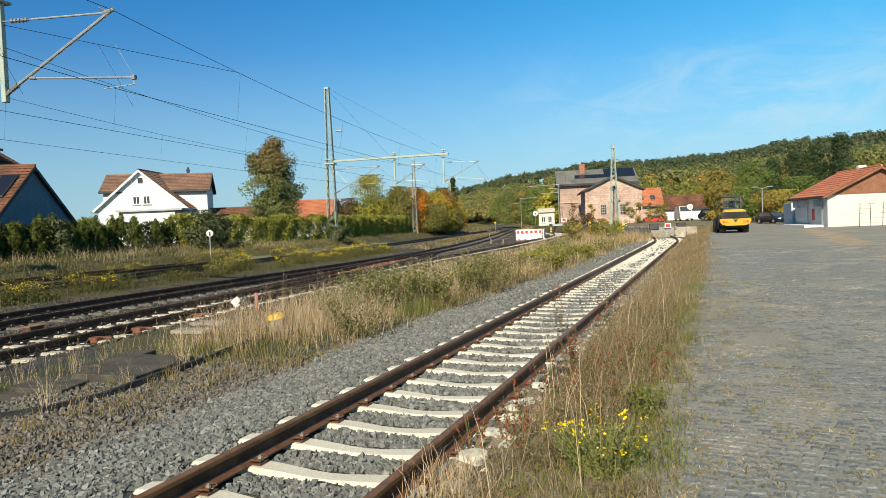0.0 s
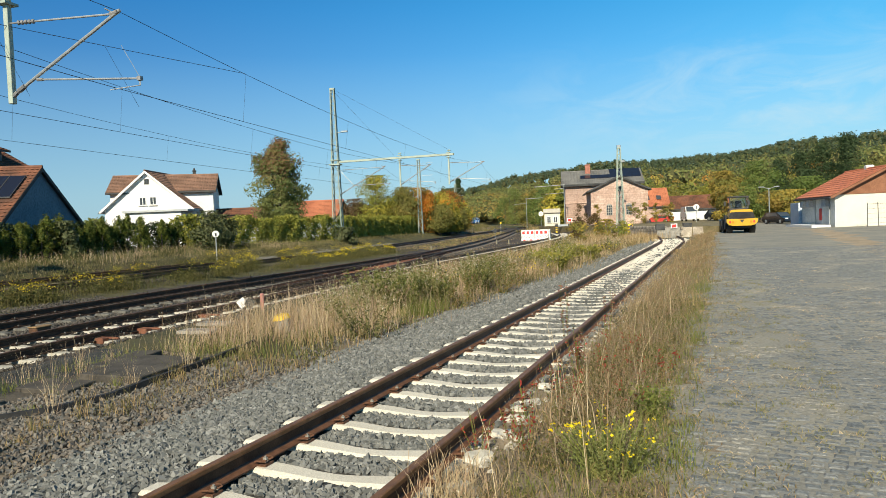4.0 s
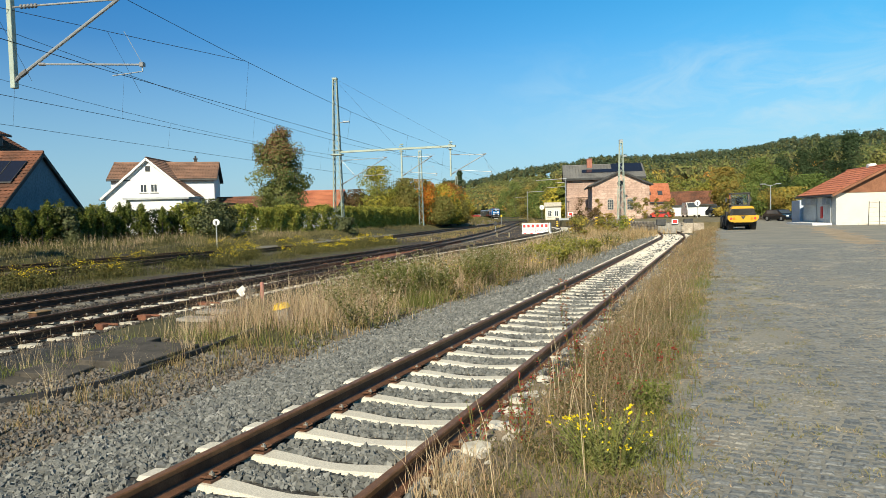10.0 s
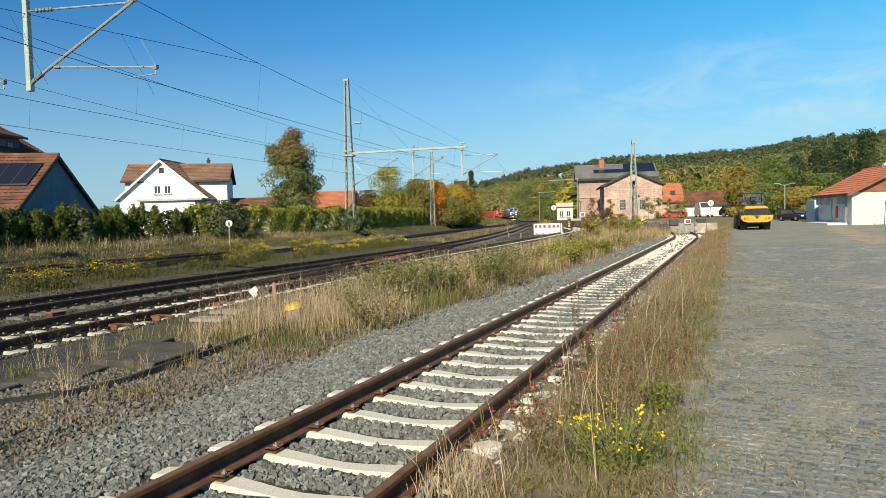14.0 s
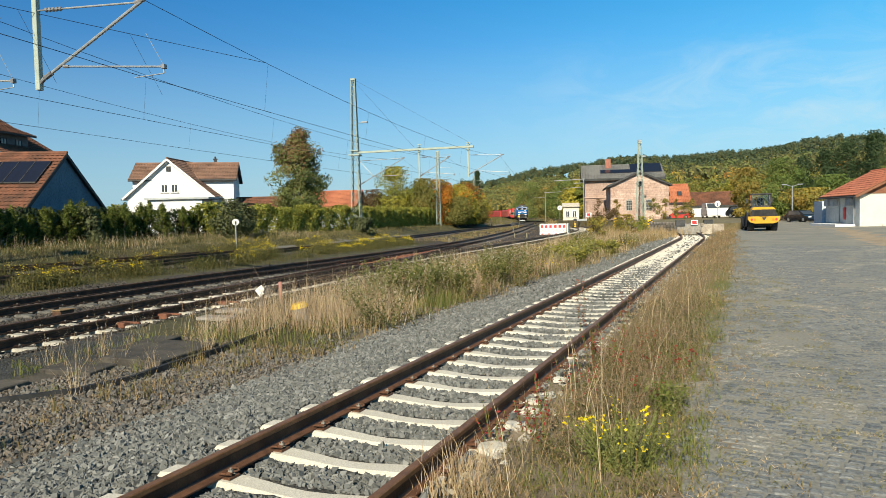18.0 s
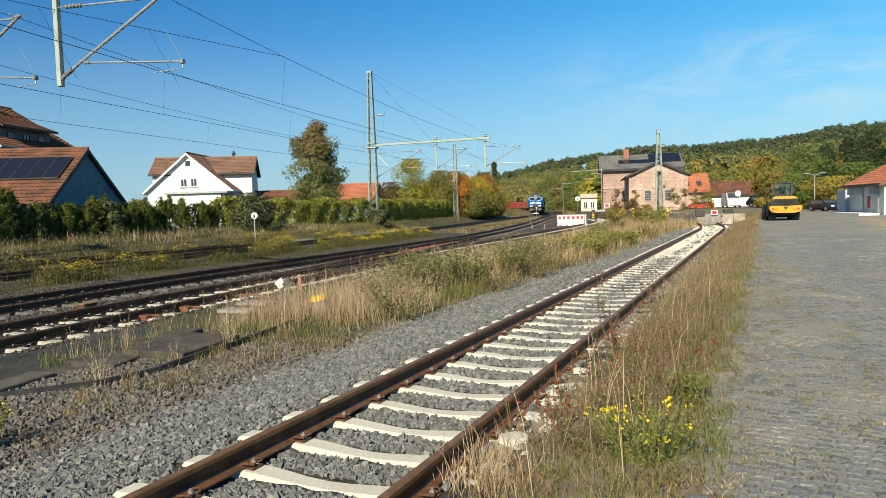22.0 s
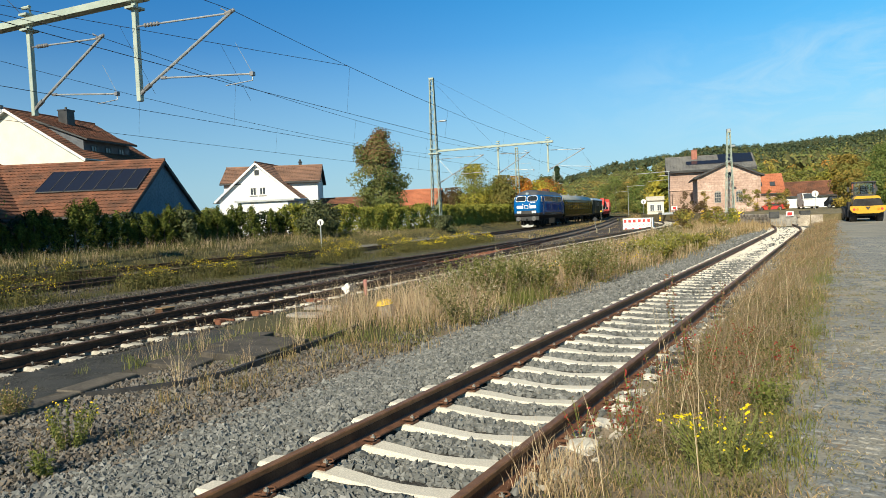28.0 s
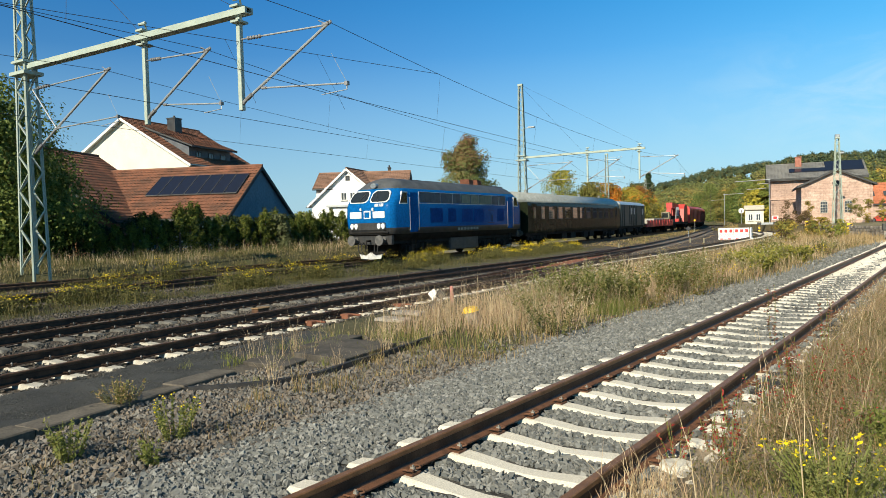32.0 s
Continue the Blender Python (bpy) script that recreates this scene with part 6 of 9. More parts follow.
def hill_z(x, y):
    r = np.hypot(x, y)
    b = np.degrees(np.arctan2(x, y))
    e = np.interp(b, BEAR, ELEV)
    top = 860 * np.tan(np.radians(e)) - 12 * np.clip(e / 3, 0, 1)
    foot = np.interp(b, [-40, -13, -9], [440, 440, 190])
    t = np.clip((r - foot) / (860 - foot), 0, 1)
    rise = t ** 1.15
    fall = np.clip((r - 900) / 600, 0, 1)
    return np.maximum(top * rise * (1 - 0.5 * fall), 0) + 0.3 + 2.5 * np.sin(b * 0.9) * t * np.sin(r * 0.012)


M["hillside"] = mat("wooded_slope", (0.05, 0.055, 0.02), (0.10, 0.09, 0.035), 0.02, 0.95, 0.0, spread=0)
bb = np.radians(np.arange(-75, 61, 1.5))
rr = np.concatenate([np.arange(190, 900, 45), [900, 1000, 1200, 1500]])
B, R = np.meshgrid(bb, rr)
HX, HY = R * np.sin(B), R * np.cos(B)
HZ = hill_z(HX, HY) - 0.4
nb, nr = len(bb), len(rr)
ix = np.arange(nb * nr).reshape(nr, nb)
hq = np.stack([ix[:-1, :-1], ix[:-1, 1:], ix[1:, 1:], ix[1:, :-1]], -1).reshape(-1, 4)
tagged(new("hill", fast("hill", np.stack([HX, HY, HZ], -1).reshape(-1, 3), hq, M["hillside"], flat=False)), "long wooded hill behind the village", "hill", kind="structure")

GREENS = [(0.075, 0.118, 0.026), (0.129, 0.182, 0.043), (0.192, 0.235, 0.060), (0.108, 0.151, 0.034)]
OLIVE = [(0.121, 0.129, 0.034), (0.199, 0.190, 0.052), (0.259, 0.224, 0.061), (0.155, 0.172, 0.044), (0.345, 0.224, 0.061)]
OCHRE = [(0.30, 0.235, 0.05), (0.42, 0.31, 0.06), (0.18, 0.195, 0.05), (0.30, 0.195, 0.045), (0.22, 0.235, 0.06)]
YELLOW = [(0.38, 0.33, 0.05), (0.50, 0.42, 0.06), (0.27, 0.26, 0.05), (0.18, 0.21, 0.045), (0.23, 0.25, 0.05)]
ORANGE = [(0.60, 0.19, 0.025), (0.70, 0.28, 0.035), (0.50, 0.15, 0.025), (0.26, 0.23, 0.05), (0.62, 0.40, 0.06), (0.30, 0.27, 0.06)]
DARK = [(0.024, 0.044, 0.020), (0.044, 0.076, 0.031), (0.068, 0.102, 0.041), (0.031, 0.054, 0.022)]
THUJA = [(0.02, 0.036, 0.008), (0.065, 0.098, 0.015), (0.125, 0.155, 0.026), (0.24, 0.245, 0.046), (0.03, 0.048, 0.010)]
L_ = {k: leafmat("leaves_" + k, v, by_tree=k != "thuja") for k, v in dict(green=GREENS, olive=OLIVE, ochre=OCHRE, yellow=YELLOW, orange=ORANGE, dark=DARK, thuja=THUJA).items()}
L_["mixed"] = leafmat("leaves_mixed", [OLIVE[1], GREENS[1], OCHRE[0], GREENS[2], YELLOW[2], OLIVE[3], OCHRE[3]], 0.35, by_tree=True)
L_["treegreen"] = leafmat("leaves_treegreen", [(0.11, 0.145, 0.045), (0.17, 0.20, 0.065), (0.22, 0.24, 0.08), (0.27, 0.25, 0.10)], 0.45, by_tree=True)
L_["redtop"] = leafmat("leaves_redtop", [(0.30, 0.15, 0.085), (0.24, 0.16, 0.08), (0.36, 0.19, 0.11)], 0.45, by_tree=True)
L_["rust"] = leafmat("leaves_rust", [(0.34, 0.10, 0.03), (0.45, 0.15, 0.03), (0.14, 0.13, 0.04), (0.10, 0.12, 0.03), (0.22, 0.09, 0.03)], by_tree=True)
L_["hill"] = leafmat("leaves_hill", [(0.38, 0.24, 0.09), (0.24, 0.25, 0.085), (0.45, 0.30, 0.09), (0.30, 0.29, 0.085), (0.18, 0.22, 0.07), (0.50, 0.27, 0.07), (0.36, 0.31, 0.09), (0.26, 0.27, 0.08)], 0.45, by_tree=True)
L_["hillgreen"] = leafmat("leaves_hillgreen", [(0.14, 0.19, 0.07), (0.25, 0.27, 0.09), (0.19, 0.235, 0.08), (0.35, 0.30, 0.095), (0.16, 0.20, 0.07)], 0.45, by_tree=True)
L_["hillochre"] = leafmat("leaves_hillochre", [(0.52, 0.35, 0.08), (0.60, 0.30, 0.07), (0.42, 0.33, 0.08), (0.52, 0.42, 0.09)], 0.45, by_tree=True)
L_["hillpine"] = leafmat("leaves_hillpine", [(0.050, 0.078, 0.044), (0.070, 0.100, 0.052), (0.058, 0.085, 0.050), (0.092, 0.115, 0.055)], 0.15, by_tree=True)
L_["fresh"] = leafmat("leaves_fresh", [(0.13, 0.185, 0.05), (0.19, 0.24, 0.065), (0.25, 0.275, 0.08), (0.16, 0.21, 0.06)], 0.4, by_tree=True)
L_["gold"] = leafmat("leaves_gold", ORANGE[:2] + YELLOW[:4] + OCHRE[2:4], by_tree=True)
L_["hazel"] = leafmat("leaves_hazel", [(0.05, 0.08, 0.018), (0.11, 0.15, 0.03), (0.19, 0.22, 0.05), (0.07, 0.11, 0.022), (0.26, 0.27, 0.07)], 0.3, by_tree=True)
# near-black greens that carry the shade inside the thuja hedge
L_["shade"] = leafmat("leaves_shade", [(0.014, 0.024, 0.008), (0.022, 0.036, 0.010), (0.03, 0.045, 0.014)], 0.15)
# dark olive for the crown cores: shade between leaf clumps, put into colour
L_["inner"] = leafmat("leaves_inner_shade", [(0.075, 0.075, 0.028), (0.10, 0.095, 0.036)], 0.1)
L_["brown"] = leafmat("leaves_brown", [(0.10, 0.06, 0.03), (0.15, 0.09, 0.04), (0.08, 0.07, 0.025)], by_tree=True)


bm = bmesh.new()
bmesh.ops.create_icosphere(bm, subdivisions=1, radius=1.0)
ICO_V = [tuple(q.co) for q in bm.verts]
ICO_F = [[q.index for q in fc.verts] for fc in bm.faces]
bm.free()


def wood(name, label, material, n, bear, dist, hmin, hmax, seed, per=62, kind="round", size=1.3):
    """Many far trees as one mesh: each a lumpy crown of leaf clumps that face outwards, one hue a tree."""
    r = np.random.default_rng(seed)
    b = np.radians(r.uniform(*bear, n))
    d = np.sqrt(r.uniform(dist[0] ** 2, dist[1] ** 2, n))
    b, d = b[(d > 410) | (np.degrees(b) > -13.4)], d[(d > 410) | (np.degrees(b) > -13.4)]
    n = len(b)
    x, y = d * np.sin(b), d * np.cos(b)
    z = hill_z(x, y) - 0.5
    h = r.uniform(hmin, hmax, n)
    o = r.normal(size=(n, per, 3))
    o[:, :, 2] = np.abs(o[:, :, 2] + 0.35) - 0.25
    o /= np.linalg.norm(o, axis=2)[:, :, None]
    ph = r.uniform(0, 6.283, (n, 3))[:, None]
    az = np.arctan2(o[:, :, 1], o[:, :, 0])
    lump = 0.86 + 0.16 * np.sin(az * 3 + ph[:, :, 0]) * np.sin(o[:, :, 2] * 4 + ph[:, :, 1]) + r.uniform(-0.12, 0.1, (n, per))
    cz, rx, rz = {"round": (0.55, 0.40, 0.46), "pine": (0.74, 0.19, 0.27), "spruce": (0.30, 0.24, 0.70)}[kind]
    wide = r.uniform(0.8, 1.25, n)[:, None]
    if kind == "spruce":
        wide = wide * np.clip(1.15 - np.maximum(o[:, :, 2], 0) * 1.1, 0.1, 1)
    p = np.stack([x[:, None] + o[:, :, 0] * lump * rx * wide * h[:, None], y[:, None] + o[:, :, 1] * lump * rx * wide * h[:, None], z[:, None] + (cz + o[:, :, 2] * lump * rz) * h[:, None]], -1)
    out = o + np.array([0, 0, 0.25])
    v, f = leaves(p.reshape(-1, 3), size, r, 0.3, 1.3, out.reshape(-1, 3), 0.38)
    # a dark lumpy core inside each crown, its colour standing in for inner shade
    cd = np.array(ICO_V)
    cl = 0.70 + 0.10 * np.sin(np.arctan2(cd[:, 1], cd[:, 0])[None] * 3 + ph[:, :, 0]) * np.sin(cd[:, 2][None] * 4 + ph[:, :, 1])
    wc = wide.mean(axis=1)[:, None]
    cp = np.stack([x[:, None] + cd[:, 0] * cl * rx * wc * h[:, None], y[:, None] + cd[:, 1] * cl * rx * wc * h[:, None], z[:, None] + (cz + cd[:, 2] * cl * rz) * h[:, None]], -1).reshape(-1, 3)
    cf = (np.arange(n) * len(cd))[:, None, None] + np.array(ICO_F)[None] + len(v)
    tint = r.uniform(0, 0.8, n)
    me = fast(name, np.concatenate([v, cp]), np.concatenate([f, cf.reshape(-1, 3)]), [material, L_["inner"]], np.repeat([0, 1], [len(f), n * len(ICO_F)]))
    me.attributes.new("tree", "FLOAT", "POINT").data.foreach_set("value", np.concatenate([np.repeat(tint, per * 4), np.repeat(tint, len(cd))]).astype(np.float32))
    tagged(new(name, me), label, "woods", kind="stuff")


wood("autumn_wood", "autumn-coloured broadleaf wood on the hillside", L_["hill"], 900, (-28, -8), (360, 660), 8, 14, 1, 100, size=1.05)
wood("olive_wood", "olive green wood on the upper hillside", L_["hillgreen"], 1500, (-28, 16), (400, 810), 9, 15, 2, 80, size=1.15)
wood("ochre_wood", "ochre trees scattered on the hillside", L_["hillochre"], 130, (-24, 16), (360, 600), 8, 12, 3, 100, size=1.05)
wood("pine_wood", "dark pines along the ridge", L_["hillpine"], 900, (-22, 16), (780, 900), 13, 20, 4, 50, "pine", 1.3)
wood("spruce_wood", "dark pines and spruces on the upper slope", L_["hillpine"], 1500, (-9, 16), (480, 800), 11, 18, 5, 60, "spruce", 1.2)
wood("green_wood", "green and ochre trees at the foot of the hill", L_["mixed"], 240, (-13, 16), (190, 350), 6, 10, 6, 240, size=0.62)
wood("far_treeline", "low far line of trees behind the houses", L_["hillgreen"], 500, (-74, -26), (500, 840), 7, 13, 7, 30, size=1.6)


# ---- trees ----
def tree(name, label, x, y, h, w, material, seed, z=None, leaf=0.28, n=2600, clumps=30, crown0=0.22, trunk=0.16, shape=1.0, cat="tree", taper=0.0, spread=0.15, top=None):
    """A tapered trunk with limbs and a crown of leaf clumps with gaps."""
    r = np.random.default_rng(seed)
    z = gz(x, y) if z is None else z
    t = thing(name, label, cat, x, y, z)
    bm = bmesh.new()
    rod(bm, (0, 0, -0.3), (0.05, 0.03, h * 0.45), trunk, trunk * 0.6, 8)
    rod(bm, (0.05, 0.03, h * 0.45), (0.0, 0.06, h * 0.85), trunk * 0.6, trunk * 0.15, 7)
    cs = []
    for k in range(clumps):
        q = r.uniform(0, 1) ** 0.9
        a = r.uniform(0, 6.283)
        env = np.sqrt(max(0.05, 1 - (2 * q - 1) ** 2)) if shape >= 1 else (1 - q) ** 0.8 + 0.06
        env *= (1 - taper * q) * (0.8 + 0.35 * math.sin(a * 2 + seed) * math.sin(q * 7 + seed))
        rad = env * w / 2 * r.uniform(0.35, 0.95)
        c = np.array([math.cos(a) * rad, math.sin(a) * rad, h * (crown0 + (0.97 - crown0) * q)])
        cs.append(c)
        if k % 3 == 0:
            s0 = max(0.15, (c[2] / h) * 0.72) * h
            rod(bm, (0.02, 0.02, s0 * 0.85), tuple(c), trunk * 0.28, trunk * 0.06, 5)
    part("trunk", bm, M["bark"], t)
    cs = np.array(cs)
    pick = r.integers(0, clumps, n)
    sp = w * spread * (1.0 if shape >= 1 else 0.8) * r.uniform(0.55, 1.3, clumps)[pick][:, None]
    dv_ = r.normal(0, 1, (n, 3))
    dv_ /= np.linalg.norm(dv_, axis=1)[:, None]
    pts = cs[pick] + dv_ * sp * 1.35 * r.uniform(0.25, 1, (n, 1)) ** 0.5 * [1, 1, 0.8]
    pts[:, 2] = np.clip(pts[:, 2], h * crown0 * 0.7, h * 1.02)
    up = np.zeros(n, bool) if top is None else r.uniform(0, 1, n) < ((pts[:, 2] / h - 0.5) * 1.5).clip(0, 0.6)
    out = dv_ + 0.9 * (pts - np.array([0, 0, h * 0.5])) / (np.linalg.norm(pts - np.array([0, 0, h * 0.5]), axis=1)[:, None] + 0.1) + np.array([0, 0, 0.3])
    v, f = leaves(pts[~up], leaf, r, 0.2, 1.6, out[~up], 0.45)
    hue = r.uniform(0, 0.8, clumps)[pick]
    me = fast("crown", v, f, material)
    me.attributes.new("tree", "FLOAT", "POINT").data.foreach_set("value", np.repeat(hue[~up], 4).astype(np.float32))
    link("crown", me, t)
    if top is not None:
        v, f = leaves(pts[up], leaf, r, 0.2, 1.6, out[up], 0.45)
        me = fast("crown_top", v, f, top)
        me.attributes.new("tree", "FLOAT", "POINT").data.foreach_set("value", np.repeat(hue[up], 4).astype(np.float32))
        link("crown_top", me, t)
    return t


tree("tall_hedge_tree", "tall dense tree with green and reddish-brown foliage", -37.2, 52.2, 9.6, 7.4, L_["treegreen"], 11, 0.4, 0.13, 27000, 170, 0.03, 0.2, taper=0.40, spread=0.085, top=L_["redtop"])
tree("hazel_tree", "large leafy green tree behind the mast", -33.9, 11.3, 8.0, 8.2, L_["hazel"], 12, 0.4, 0.095, 44000, 150, 0.03, 0.22)
tree("hazel_tree", "leafy green tree beside the barn", -45.0, 9.0, 7.6, 6.8, L_["hazel"], 13, 0.4, 0.2, 12000, 90, 0.05, 0.2)
tree("hazel_tree", "leafy green tree in front of the old barn", -38.6, 15.4, 5.4, 5.4, L_["hazel"], 14, 0.4, 0.12, 18000, 100, 0.05, 0.18)
for k, (x, y, h, w, c, lab) in enumerate((
        (-44.0, 84.0, 8.2, 5.6, "yellow", "yellow-green autumn tree"), (-41.2, 87.0, 6.6, 4.5, "olive", "olive green autumn tree"), (-39.8, 90.0, 6.5, 4.8, "orange", "bright orange autumn maple"),
        (-38.6, 95.0, 6.0, 4.6, "gold", "golden orange autumn maple"), (-40.0, 101.0, 6.3, 4.4, "rust", "dark green and rust autumn maple"), (-38.2, 97.0, 4.4, 3.6, "yellow", "yellow autumn shrub tree"),
        (-43.0, 108.0, 7.0, 4.6, "rust", "rust-brown and orange autumn tree"), (-47.2, 84.0, 5.2, 5.0, "brown", "brown leafless-looking shrub tree"), (-44.5, 112.0, 6.4, 5.0, "green", "dark green tree at the curve"),
        (-46.5, 118.0, 7.4, 4.6, "orange", "orange tree at the curve"), (-40.6, 100.5, 5.0, 4.2, "green", "green shrub tree"), (-37.6, 91.5, 4.0, 4.4, "olive", "low olive shrub tree"), (-38.0, 99.5, 3.6, 4.2, "olive", "low olive shrub tree"), (-39.4, 104.5, 4.6, 4.6, "gold", "low golden shrub tree"), (-43.2, 87.5, 4.6, 5.0, "yellow", "low yellow-green shrub tree"), (-42.5, 90.5, 5.6, 4.6, "green", "green shrub tree"))):
    tree("autumn_tree", lab + " beside the railway line", x, y, h, w * 1.25, L_[c], 30 + k, 0.4, 0.15, 8500, 76, 0.04, 0.14, taper=0.15)
tree("conifer", "dark conifer behind the autumn trees", -56.5, 150.0, 12.0, 3.4, L_["dark"], 50, 0.3, 0.3, 3600, 60, 0.1, 0.2, 0.5)
for k, (x, y, h, w, c, lab) in enumerate((
        (-44.5, 186, 11.5, 8.0, "fresh", "light green tree"), (-40.0, 172, 9.0, 7.0, "fresh", "light green tree"), (-50.5, 206, 10.5, 8.0, "green", "green tree"), (-56.5, 228, 12.0, 9.0, "olive", "olive green tree"),
        (-36.0, 160, 8.0, 7.0, "olive", "olive green tree"), (-63.0, 256, 12.5, 10.0, "fresh", "light green tree"), (-70.0, 288, 13.0, 11.0, "olive", "olive green tree"), (-47.0, 215, 12.0, 8.0, "ochre", "ochre autumn tree"),
        (-40.5, 196, 10.0, 8.0, "green", "green tree"), (-54.0, 262, 12.0, 10.0, "ochre", "ochre autumn tree"), (-36.0, 182, 9.0, 7.0, "ochre", "ochre autumn tree"),
        (-66.0, 170, 9.0, 8.0, "olive", "olive green tree"), (-80.0, 200, 10.0, 9.0, "green", "green tree"), (-98.0, 240, 11.0, 10.0, "olive", "olive green tree"), (-58.0, 150, 8.0, 7.0, "rust", "rust-brown autumn tree"), (-118.0, 285, 12.0, 12.0, "green", "green tree"), (-81.0, 283, 15.0, 11.0, "fresh", "light green tree"), (-71.0, 262, 11.0, 9.0, "olive", "olive green tree"), (-60.5, 236, 10.0, 8.0, "green", "green tree"), (-92.0, 318, 14.0, 12.0, "olive", "olive green tree"), (-78.0, 306, 15.0, 12.0, "ochre", "ochre autumn tree"), (-104.0, 345, 14.0, 13.0, "green", "green tree"))):
    tree("curve_tree", lab + " beside the far curve of the line", x, y, h, w, L_[c], 400 + k, 0.2, 0.30, 3600, 60, 0.03, 0.18)
tree("poplar", "slim dark green tree near the curve", -32.8, 182.0, 10.0, 4.5, L_["green"], 51, 0.3, 0.3, 3600, 50, 0.05, 0.2)
tree("golden_tree", "golden yellow tree beside the kiosk", -28.5, 130.0, 7.5, 6.5, L_["yellow"], 52, 0.3, 0.28, 4600, 50, 0.05, 0.15)
tree("golden_tree", "golden yellow tree behind the kiosk", -31.5, 140.0, 7.0, 6.0, L_["ochre"], 53, 0.3, 0.28, 4200, 50, 0.05, 0.15)
for k, (x, y, h, w, c, lab, sh) in enumerate((
        (1.0, 100.0, 7.0, 5.4, "ochre", "round ochre-green maple", 1), (6.2, 118.0, 9.2, 7.5, "green", "large fresh green tree", 1), (-1.5, 150.0, 7.5, 6.0, "yellow", "yellow autumn tree", 1),
        (13.0, 128.0, 11.2, 8.0, "dark", "dark spruce", 0.5), (16.5, 130.0, 12.6, 8.5, "dark", "dark spruce", 0.5), (19.5, 126.0, 13.4, 8.5, "dark", "dark spruce", 0.5), (10.0, 130.0, 10.4, 7.0, "dark", "dark spruce", 0.5),
        (8.5, 104.0, 4.2, 7.0, "ochre", "low ochre shrub tree", 1), (12.0, 108.0, 6.0, 7.5, "green", "green garden tree", 1), (16.5, 112.0, 5.5, 7.0, "green", "green garden tree", 1),
        (-3.5, 150.0, 6.0, 6.5, "ochre", "ochre autumn tree", 1), (-9.0, 158.0, 6.5, 6.0, "ochre", "ochre autumn tree", 1), (2.5, 160.0, 5.6, 6.5, "yellow", "yellow autumn tree", 1), (24.0, 120.0, 9.0, 9.0, "olive", "olive tree", 1))):
    tree("yard_tree", lab + " behind the yard", x, y, h, w, L_[c], 70 + k, 0.2, 0.18, 7600, 60, 0.08, 0.18, sh)

# ---- hedge along the gardens ----
r = np.random.default_rng(5)
VAR = []
for k in range(4):
    # upright sprays round a stem, the outer ones fanned outwards, with leaders at the top
    ns, per = 66, 46
    q = r.uniform(0, 1, ns) ** 0.8
    a = r.uniform(0, 6.283, ns)
    rad = (0.60 * (1 - q) ** 0.6 + 0.03) * r.uniform(0.6, 1.1, ns)
    root = np.stack([np.cos(a) * rad * 0.6, np.sin(a) * rad * 0.6, q * 2.15], 1)
    tip = np.stack([np.cos(a) * rad * 1.25, np.sin(a) * rad * 1.25, q * 2.15 + r.uniform(0.25, 0.6, ns)], 1)
    u = r.uniform(0, 1, (ns, per, 1))
    pts = (root[:, None] + (tip - root)[:, None] * u + r.normal(0, 0.075, (ns, per, 3)) * (1.15 - 0.8 * u)).reshape(-1, 3)
    out = np.repeat(np.stack([np.cos(a), np.sin(a), 0 * a + 0.55], 1), per, 0)
    v, f = leaves(pts, 0.045, r, 0.0, 2.3, out, 0.5)
    VAR.append(fast("foliage", v, f, L_["thuja"]))
bm = bmesh.new()
rod(bm, (0, 0, -0.4), (0, 0, 1.9), 0.07, 0.02, 6)
STEM = done(bm, "stem", M["bark"])
HEDGE = [(-32.6, 3.0), (-33.0, 12.0), (-33.4, 22.0), (-34.1, 27.0), (-35.8, 33.0), (-36.0, 41.0)]
s, k = 0.0, 0
hp = np.array(HEDGE)
hs = np.concatenate([[0], np.cumsum(np.linalg.norm(np.diff(hp, axis=0), axis=1))])
while s < hs[-1]:
    x, y = np.interp(s, hs, hp[:, 0]), np.interp(s, hs, hp[:, 1])
    t = thing("thuja", "dark green thuja in a ragged garden hedge", "hedge shrub", x + r.normal(0, 0.2), y, gz(x, y) - 0.05, r.uniform(0, 360), group="garden hedge")
    sc = r.uniform(0.66, 1.12)
    for nm, me in (("stem", STEM), ("foliage", VAR[k % 4])):
        o = link(nm, me, t)
        o.scale = (sc * 1.15, sc * 1.15, sc)
    s += r.uniform(0.5, 0.85)
    k += 1


